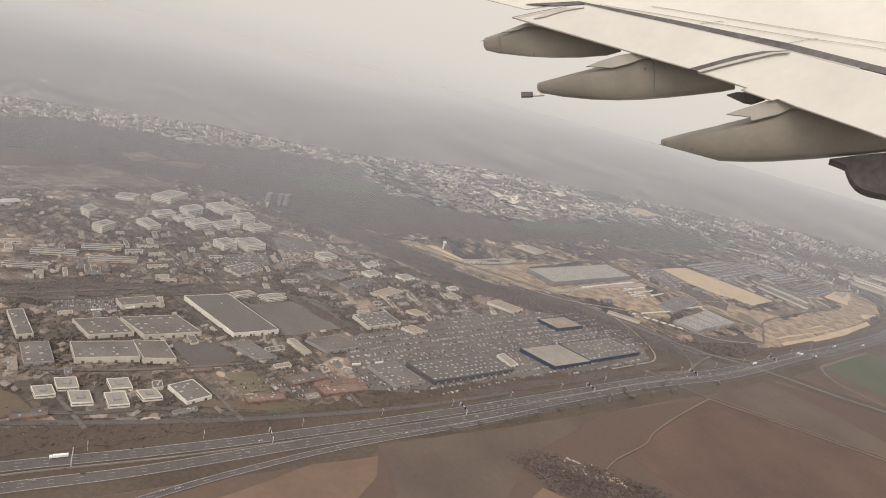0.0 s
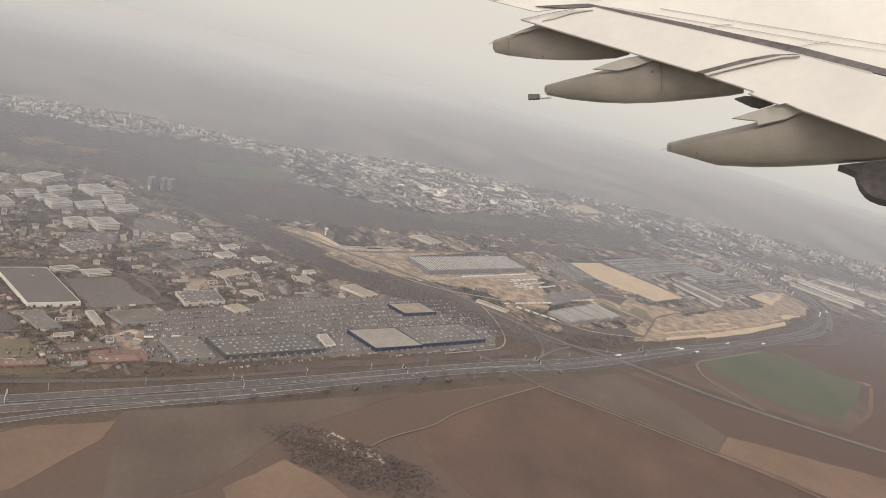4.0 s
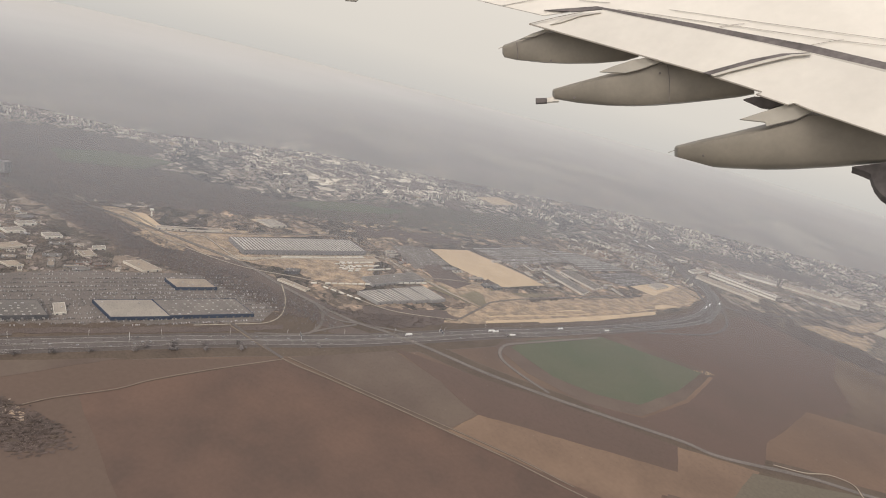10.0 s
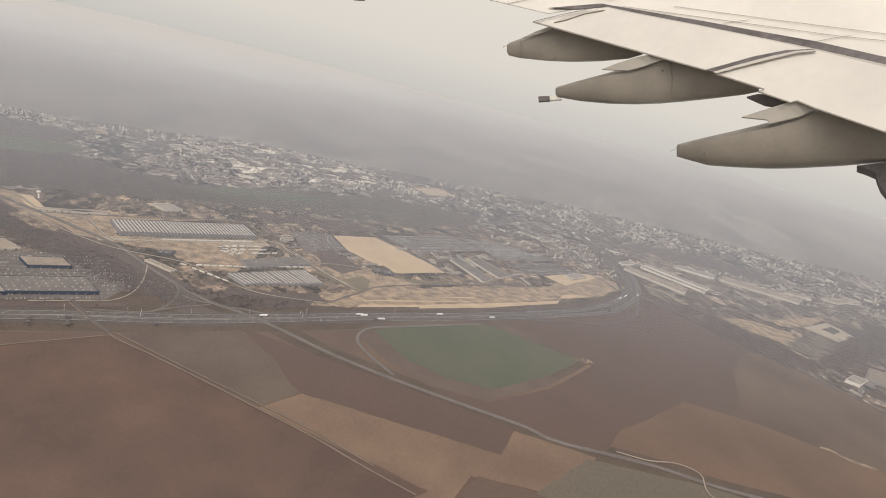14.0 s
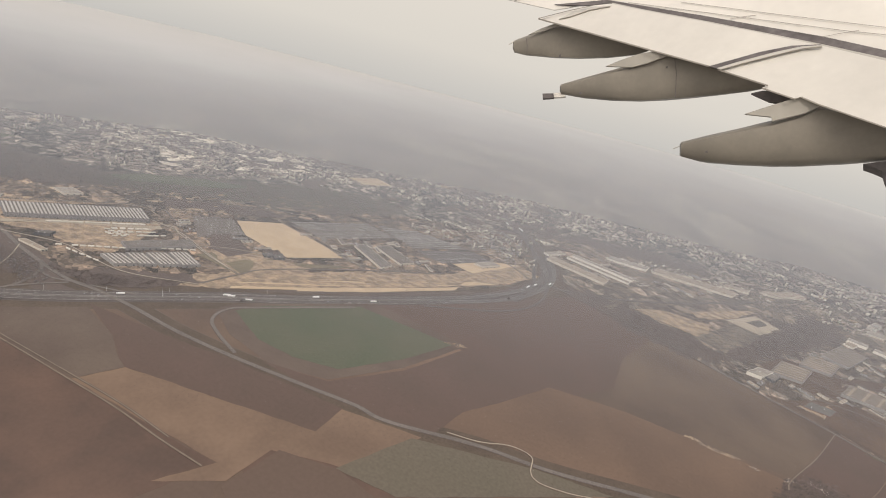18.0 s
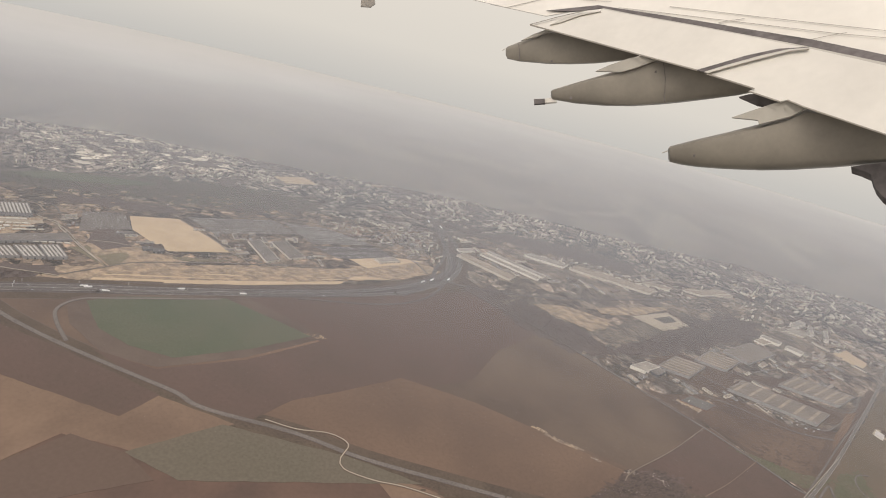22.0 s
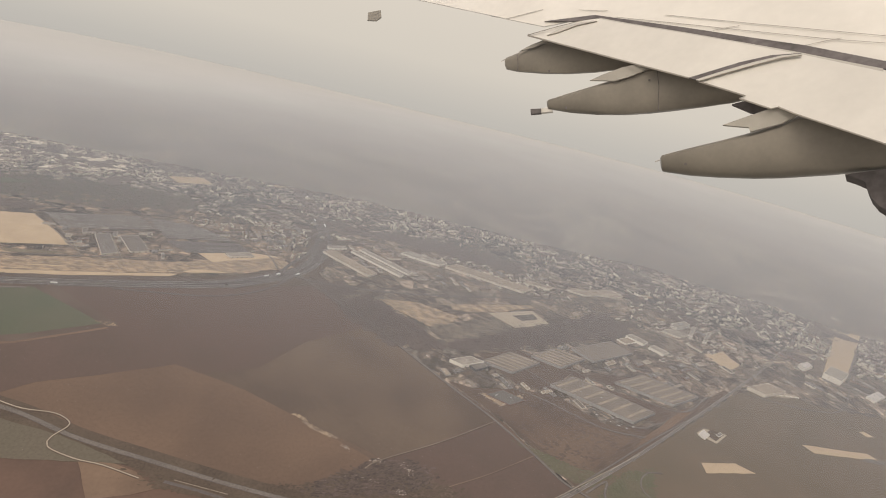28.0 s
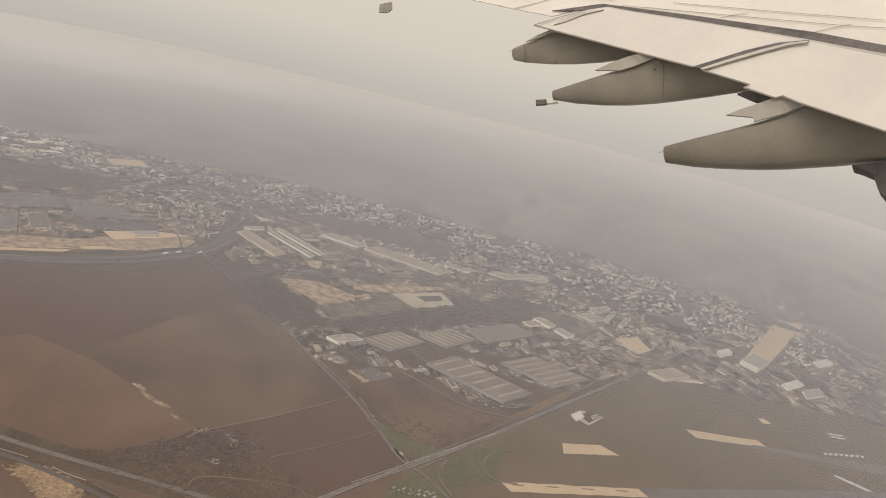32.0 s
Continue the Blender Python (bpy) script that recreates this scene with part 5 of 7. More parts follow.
for name, label, height, wall_surface, roof_surface, style, corners in (
    ("warehouse", "long warehouse with a ribbed grey roof and white walls", 0.34, wall_white, roof_grey, "fine", (-5.08, 33.57, 2.82, 5.25, 26.7, 21.9)),
    ("warehouse", "flat brown-roofed warehouse with cream walls", 0.32, wall_cream, roof_brown, "lights", (-8.49, 30.92, 3.06, 2.35, 24.4, 28.2)),
    ("warehouse", "flat grey-brown warehouse with cream walls", 0.3, wall_cream, roof_brown, "lights", (-11.27, 29.91, 2.21, 1.89, 25.5, 22.3)),
    ("warehouse", "small warehouse with cream front", 0.34, wall_cream, roof_brown, "lights", (-10.56, 33.16, 2.17, 0.91, 30.5, 11.9)),
    ("depot", "narrow depot with pale roof lights", 0.3, wall_cream, roof_grey, "lights", (-15.13, 29.09, 0.74, 2.70, 30.6, 6.2)),
    ("factory", "long low factory with white front strip", 0.38, wall_cream, roof_grey, "lights", (-10.26, 27.65, 2.99, 1.57, 18.0, 13.5)),
    ("factory", "low factory wing with cream front", 0.38, wall_cream, roof_brown, "plain", (-8.00, 28.30, 1.62, 1.87, 14.7, 21.3)),
    ("depot", "grey depot with small roof lights", 0.22, wall_grey, roof_grey, "lights", (-13.16, 26.78, 1.26, 1.92, 24.3, 8.5)),
    ("office", "white two-storey office with flat roof", 0.22, wall_white, roof_pale, "office", (-11.49, 23.99, 0.82, 0.79, 22.6, 15.2)),
    ("office", "white two-storey office with flat roof", 0.22, wall_white, roof_pale, "office", (-10.83, 24.75, 0.92, 0.87, 18.3, 14.2)),
    ("office", "white two-storey office with flat roof", 0.22, wall_white, roof_pale, "office", (-9.83, 23.88, 0.90, 0.97, 17.0, 16.6)),
    ("office", "white two-storey office with flat roof", 0.22, wall_white, roof_pale, "office", (-8.61, 25.25, 0.95, 0.86, 20.6, 14.7)),
    ("office", "white two-storey office with flat roof", 0.22, wall_white, roof_pale, "office", (-8.30, 24.10, 0.91, 1.02, 19.8, 12.8)),
    ("office", "white two-storey office with flat roof", 0.22, wall_white, roof_pale, "office", (-7.03, 24.76, 0.89, 0.77, 21.7, 21.7)),
    ("depot", "white-walled depot with patched roof", 0.26, wall_white, roof_grey, "lights", (-5.29, 25.41, 1.27, 1.66, 37.2, 12.3)),
    ("shop", "low reddish shop building", 0.17, brick_red, roof_red, "lights", (-1.54, 25.82, 2.04, 0.58, 21.5, 13.0)),
    ("shop", "low reddish shop building", 0.17, brick_red, roof_red, "lights", (2.43, 27.52, 2.44, 0.75, 22.8, 20.9)),
    ("shop", "low reddish shop building", 0.17, brick_red, roof_brown, "lights", (0.34, 28.09, 2.16, 0.88, 32.4, 21.6)),
    ("depot", "low grey depot beside an asphalt yard", 0.22, wall_grey, roof_grey, "plain", (-3.04, 29.97, 1.24, 2.35, 24.7, 32.3)),
    ("depot", "narrow cream shed beside an asphalt yard", 0.22, wall_cream, roof_pale, "plain", (-0.39, 31.19, 0.48, 1.81, 36.5, 8.3)),
    ("depot", "brown-roofed workshop beside an asphalt yard", 0.22, wall_grey, roof_brown, "plain", (1.70, 32.17, 2.47, 1.82, 30.6, 27.2)),
    ("supermarket", "square store with spotted roof lights", 0.3, wall_cream, roof_grey, "dots", (4.59, 36.16, 2.77, 1.73, 29.7, 11.7)),
    ("supermarket", "store with many white roof vents", 0.26, wall_grey, roof_grey, "dots", (5.80, 29.79, 2.10, 2.51, 25.0, 21.2)),
    ("shopping_centre", "large dark-roofed shopping centre with roof units", 0.34, wall_dark, roof_dark, "dots", (10.37, 31.72, 6.63, 2.39, 25.8, 22.2)),
    ("furniture_store", "store with cream roof and bright blue walls", 0.32, wall_blue, roof_pale, "plain", (18.49, 35.40, 4.01, 2.89, 25.1, 26.6)),
    ("furniture_store", "long store with grey roof and dark blue walls", 0.34, wall_blue, roof_grey, "lights", (23.07, 37.67, 6.26, 2.79, 26.1, 24.1)),
    ("furniture_store", "tan-roofed store with dark blue walls", 0.32, wall_blue, roof_tan, "plain", (20.72, 41.06, 3.17, 1.85, 26.3, 27.3)),
    ("shop", "pale narrow shop beside an asphalt yard", 0.19, wall_white, roof_pale, "plain", (14.17, 33.74, 0.75, 1.47, 31.7, 2.7)),
    ("office_block", "white banded office block", 0.6, wall_white, roof_pale, "office", (-14.56, 51.88, 2.33, 1.58, 67.0, 23.5)),
    ("office_block", "white banded office block", 0.52, wall_white, roof_pale, "office", (-12.11, 49.81, 1.72, 1.10, 56.3, -5.9)),
    ("office_block", "white banded office block", 0.52, wall_white, roof_pale, "office", (-9.88, 51.74, 1.82, 1.96, 49.1, 13.0)),
    ("office_block", "white banded office block", 0.52, wall_white, roof_pale, "office", (-7.70, 50.35, 1.67, 1.26, 48.2, -7.3)),
    ("office_block", "white banded office block", 0.52, wall_white, roof_pale, "office", (-10.76, 47.08, 1.64, 1.16, 48.5, 4.2)),
    ("office_block", "white banded office block", 0.38, wall_white, roof_pale, "office", (-8.77, 48.13, 1.90, 1.22, 44.1, 3.8)),
    ("office_block", "white banded office block", 0.38, wall_white, roof_pale, "office", (-13.81, 47.94, 1.54, 0.91, 46.8, 2.6)),
    ("office_block", "white banded office block", 0.38, wall_white, roof_pale, "office", (-12.18, 47.88, 1.46, 0.80, 46.8, 8.6)),
    ("office_block", "white banded office block", 0.38, wall_white, roof_pale, "office", (-6.24, 48.95, 1.97, 1.12, 45.2, 11.1)),
    ("office_block", "white office block with curved front", 0.38, wall_white, roof_pale, "office", (-14.12, 45.22, 1.00, 1.63, 51.5, 4.0)),
    ("office_block", "tall white office block", 0.56, wall_white, roof_pale, "office", (-7.89, 44.02, 1.26, 1.11, 48.4, 8.9)),
    ("office_block", "tall white office block", 0.56, wall_white, roof_pale, "office", (-6.07, 44.87, 1.66, 1.56, 39.7, 11.4)),
    ("office_block", "white office block beside an asphalt yard", 0.38, wall_white, roof_pale, "office", (0.17, 45.54, 1.38, 1.01, 42.5, 18.9)),
    ("office_block", "white office block beside an asphalt yard", 0.6, wall_white, roof_pale, "office", (-16.55, 42.97, 1.29, 0.84, 66.7, 4.1)),
    ("office_block", "white office block beside an asphalt yard", 0.6, wall_white, roof_pale, "office", (-18.56, 45.35, 1.05, 1.01, 76.2, -20.1)),
    ("office_block", "pale block among trees", 0.38, wall_white, roof_pale, "office", (-17.54, 50.14, 1.04, 1.38, 81.7, 18.5)),
    ("office", "white long office beside an asphalt yard", 0.26, wall_white, roof_pale, "office", (-4.92, 36.56, 1.42, 0.65, 38.2, 26.5)),
    ("office", "white long office beside an asphalt yard", 0.26, wall_white, roof_pale, "office", (-2.98, 36.85, 1.44, 0.88, 34.5, 29.6)),
    ("terrace", "long pale terrace block", 0.34, wall_cream, roof_grey, "office", (-17.51, 37.82, 0.38, 2.58, 82.4, 25.8)),
    ("terrace", "long pale terrace block", 0.34, wall_cream, roof_grey, "office", (-15.33, 39.79, 0.44, 2.42, 89.3, 21.6)),
    ("terrace", "long pale terrace block", 0.34, wall_cream, roof_grey, "office", (-13.98, 38.22, 0.39, 2.92, 93.7, 17.0)),
    ("terrace", "long pale terrace block", 0.3, wall_cream, roof_grey, "office", (-18.03, 35.44, 0.37, 2.43, 83.1, 22.7)),
    ("depot", "tan-roofed depot beside an asphalt yard", 0.22, wall_cream, roof_tan, "plain", (5.46, 40.97, 2.36, 1.18, 45.1, 33.2)),
    ("depot", "pale-roofed depot beside an asphalt yard", 0.22, wall_white, roof_pale, "plain", (4.19, 44.06, 1.40, 0.92, 41.2, 20.3)),
    ("depot", "pale-roofed depot beside an asphalt yard", 0.22, wall_white, roof_pale, "plain", (7.15, 44.57, 1.33, 0.94, 37.6, 12.9)),
    ("depot", "pale-roofed depot beside an asphalt yard", 0.22, wall_white, roof_pale, "plain", (4.11, 45.80, 1.31, 0.74, 44.7, 22.2)),
    ("depot", "small tan depot beside an asphalt yard", 0.19, wall_cream, roof_tan, "plain", (7.74, 38.46, 0.98, 1.04, 34.6, 34.2)),
    ("depot", "small tan depot beside an asphalt yard", 0.19, wall_cream, roof_tan, "plain", (7.34, 35.76, 1.11, 1.15, 36.4, 27.5)),
    ("depot", "long tan depot below the embankment", 0.22, wall_cream, roof_tan, "plain", (15.98, 42.52, 1.49, 2.39, 39.3, 27.6)),
    ("depot", "small tan depot beside an asphalt yard", 0.19, wall_cream, roof_tan, "plain", (11.25, 42.62, 1.04, 1.09, 40.3, 12.8)),
    ("depot", "small pale depot beside an asphalt yard", 0.19, wall_white, roof_pale, "plain", (11.42, 44.17, 1.00, 0.53, 34.0, 4.1)),
    ("depot", "grey depot roof beside an asphalt yard", 0.22, wall_grey, roof_grey, "fine", (1.04, 42.37, 1.77, 1.52, 45.2, 19.9)),
    ("depot", "grey depot roof beside an asphalt yard", 0.22, wall_grey, roof_grey, "fine", (3.08, 41.79, 2.90, 0.95, 42.3, 16.4)),
    ("depot", "cream depot with car deck", 0.22, wall_cream, roof_grey, "dots", (-5.68, 40.47, 2.24, 1.47, 50.8, 10.1)),
    ("logistics_warehouse", "huge new warehouse with white ribbed roof and dark doors", 0.55, wall_dock, roof_brown, "ribs", (27.38, 53.71, 13.33, 3.26, 29.2, 15.5)),
    ("logistics_shed", "grey shed with white-edged roof", 0.32, wall_grey, roof_grey, "plain", (37.93, 51.00, 6.68, 1.73, 36.9, 11.5)),
    ("logistics_shed", "grey pitched shed bay with white ribs", 0.34, wall_grey, roof_grey, "ribs", (36.48, 46.02, 1.97, 2.55, 34.4, 25.1)),
    ("logistics_shed", "grey pitched shed bay with white ribs", 0.34, wall_grey, roof_grey, "ribs", (38.13, 47.05, 1.53, 2.71, 29.9, 25.6)),
    ("logistics_shed", "grey pitched shed bay with white ribs", 0.34, wall_grey, roof_grey, "ribs", (39.85, 48.05, 1.87, 2.95, 31.6, 23.2)),
    ("logistics_shed", "grey pitched shed bay with white ribs", 0.34, wall_grey, roof_grey, "ribs", (41.55, 49.12, 1.73, 3.13, 34.1, 17.4)),
    ("storage_shed", "dark low shed beside an asphalt yard", 0.3, wall_dark, roof_dark, "plain", (27.93, 47.78, 0.78, 1.38, 85.2, 24.9)),
    ("storage_shed", "narrow tan shed beside an asphalt yard", 0.2, wall_cream, roof_tan, "plain", (28.68, 45.11, 0.57, 3.11, 53.5, 17.7)),
    ("storage_shed", "pale tan shed beyond the yard", 0.25, wall_cream, roof_pale, "plain", (23.00, 58.80, 1.95, 2.19, 39.7, 23.9)),
    ("storage_shed", "long tan shed beside an asphalt yard", 0.25, wall_cream, roof_tan, "plain", (17.57, 52.94, 0.67, 3.35, 104.3, 14.2)),
    ("car_depot", "long low vehicle depot", 0.25, wall_cream, roof_grey, "plain", (59.55, 61.40, 1.79, 6.28, 49.0, -6.8)),
    ("car_depot", "low vehicle depot beside an asphalt yard", 0.25, wall_cream, roof_brown, "plain", (62.10, 63.34, 2.17, 5.21, 39.4, 6.9)),
    ("car_depot", "low cream depot at the bend", 0.3, wall_cream, roof_pale, "plain", (74.57, 67.53, 3.20, 1.28, 37.0, 16.9)),
    ("freight_shed", "long tan-roofed freight shed", 0.35, wall_cream, roof_tan, "plain", (109.46, 81.08, 2.74, 12.88, 51.9, 27.1)),
    ("freight_shed", "long tan-roofed freight shed", 0.32, wall_cream, roof_tan, "plain", (88.47, 73.92, 1.86, 9.16, 56.6, 4.1)),
    ("freight_shed", "narrow pale freight shed", 0.28, wall_white, roof_pale, "plain", (92.15, 76.21, 0.91, 9.99, 60.8, 0.8)),
    ("freight_shed", "narrow pale freight shed", 0.28, wall_white, roof_pale, "plain", (93.22, 77.62, 1.02, 9.82, 64.6, -3.1)),
    ("freight_shed", "cream sawtooth freight shed", 0.35, wall_white, roof_pale, "dots", (98.67, 82.48, 2.03, 6.36, 57.3, 24.5)),
    ("freight_shed", "pale freight shed beside an asphalt yard", 0.3, wall_white, roof_pale, "plain", (85.31, 78.36, 2.93, 0.97, 35.0, -3.7)),
    ("freight_shed", "long cream shed beside an asphalt yard", 0.3, wall_cream, roof_tan, "plain", (117.66, 83.36, 1.52, 4.23, 51.3, 35.5)),
    ("freight_shed", "long cream shed beside an asphalt yard", 0.3, wall_cream, roof_tan, "plain", (127.47, 86.07, 8.11, 2.62, 31.7, 52.8)),
    ("airport_shed", "large grey shed with pale roof-light strips", 0.38, wall_grey, roof_drab, "strips", (123.51, 54.16, 4.22, 9.61, 43.0, 26.8)),
    ("airport_shed", "large grey shed with pale roof-light strips", 0.36, wall_grey, roof_drab, "strips", (131.16, 59.33, 5.28, 6.95, 39.5, 34.6)),
    ("store", "low cream store among pale yards", 0.22, wall_cream, roof_pale, "plain", (138.75, 77.90, 2.83, 2.68, 40.6, 30.9)),
    ("store", "low cream store among pale yards", 0.22, wall_white, roof_tan, "plain", (130.43, 71.53, 4.04, 1.33, 37.7, 15.0)),
    ("store", "low long store behind the thicket", 0.2, wall_cream, roof_tan, "plain", (127.41, 86.06, 2.19, 9.11, 47.4, 55.0)),
    ("airport_shed", "grey shed with pale roof edge", 0.32, wall_grey, roof_drab, "strips", (112.94, 57.27, 5.04, 3.79, 47.3, 29.4)),
    ("airport_shed", "grey shed with striped roof", 0.32, wall_grey, roof_drab, "strips", (118.98, 61.16, 4.82, 3.89, 46.0, 28.3)),
    ("airport_shed", "dull grey shed beside an asphalt yard", 0.32, wall_grey, roof_drab, "plain", (125.38, 65.86, 7.82, 3.35, 39.1, 14.2)),
    ("hall", "white hall with a high bright front", 0.4, wall_white, roof_pale, "plain", (107.62, 54.90, 2.99, 1.72, 38.4, 33.8)),
    ("hall", "low dark annex of the white hall", 0.3, wall_dark, roof_grey, "plain", (109.18, 54.67, 2.21, 1.05, 45.0, 5.8)),
    ("farm_building", "low ruined brick building", 0.12, brick_red, roof_dark, "plain", (112.33, 49.99, 2.42, 2.77, 41.3, 30.1)),
    ("terminal_block", "white terminal block beside an asphalt yard", 0.6, wall_white, roof_pale, "office", (140.21, 80.78, 3.73, 1.11, 40.5, -2.5)),
    ("terminal_block", "white terminal block beside an asphalt yard", 0.5, wall_white, roof_pale, "office", (141.69, 79.48, 4.04, 0.61, 65.5, 20.2)),
    ("terminal_block", "white terminal block beside an asphalt yard", 0.5, wall_white, roof_pale, "office", (143.79, 78.77, 4.21, 0.60, 62.4, 23.8)),
    ("terminal_block", "white terminal block beside an asphalt yard", 0.4, wall_white, roof_pale, "plain", (131.38, 71.97, 1.38, 2.63, 46.6, 13.6)),
    ("terminal_block", "pale long block beside an asphalt yard", 0.4, wall_white, roof_pale, "plain", (134.10, 70.29, 1.40, 2.12, 44.1, 12.8)),
    ("airfield_building", "white airfield building with a yard", 0.13, wall_white, roof_white, "plain", (134.75, 52.45, 1.49, 0.88, 50.2, -14.9)),
    ("airfield_building", "white airfield building beside an asphalt yard", 0.1, wall_white, roof_grey, "plain", (136.74, 53.23, 1.0, 0.4, 41.2, -11.9)),
    ("hangar", "large pale hangar beside an asphalt yard", 0.8, wall_white, roof_pale, "plain", (162.35, 76.34, 4.37, 2.41, 48.5, 8.7)),
    ("hangar", "white hangar group beside an asphalt yard", 0.28, wall_white, roof_white, "plain", (166.43, 72.89, 4.15, 1.25, 38.8, -15.9)),
    ("hangar", "white hangar group beside an asphalt yard", 0.28, wall_white, roof_pale, "plain", (168.76, 71.87, 3.90, 1.73, 33.3, -34.0)),
    ("hangar", "white hangar beside an asphalt yard", 0.28, wall_white, roof_white, "plain", (175.26, 82.81, 3.98, 1.47, 35.6, -29.0)),
    ("hangar", "pale apron hangar beside an asphalt yard", 0.5, wall_cream, roof_tan, "plain", (147.72, 66.40, 4.61, 2.25, 33.0, 29.1)),
    ("hangar", "small white hangar beside an asphalt yard", 0.5, wall_white, roof_white, "plain", (158.34, 77.27, 2.74, 1.29, 37.4, -29.6)),
    ("apartment_tower", "slim grey apartment tower before the forest", 1.4, wall_grey, roof_pale, "office", (-6.37, 55.56, 0.61, 0.41, 67.2, 9.9)),
    ("apartment_tower", "slim grey apartment tower before the forest", 1.3, wall_grey, roof_pale, "office", (-5.37, 56.23, 0.62, 0.37, 66.3, 3.3)),
    ("apartment_tower", "slim grey apartment tower before the forest", 1.3, wall_grey, roof_pale, "office", (-4.73, 56.50, 0.69, 0.41, 62.7, 14.8)),
    ("warehouse", "long white shed at the town edge", 0.22, wall_white, roof_white, "plain", (-24.07, 44.44, 1.80, 0.56, 47.8, 9.2)),
    ("storage_shed", "long pale shed behind the railway", 0.25, wall_cream, roof_tan, "plain", (15.63, 51.96, 4.87, 0.51, 24.0, 1.3)),
    ("storage_shed", "dark shed on the vehicle yard", 0.25, wall_dark, roof_dark, "plain", (48.45, 54.80, 1.11, 0.82, 35.8, -0.8)),
    ("storage_shed", "dark shed on the vehicle yard", 0.25, wall_dark, roof_dark, "plain", (49.64, 54.91, 1.17, 0.96, 35.4, -3.4)),
):
    building(name, label, height, wall_surface, roof_surface, style, *corners)

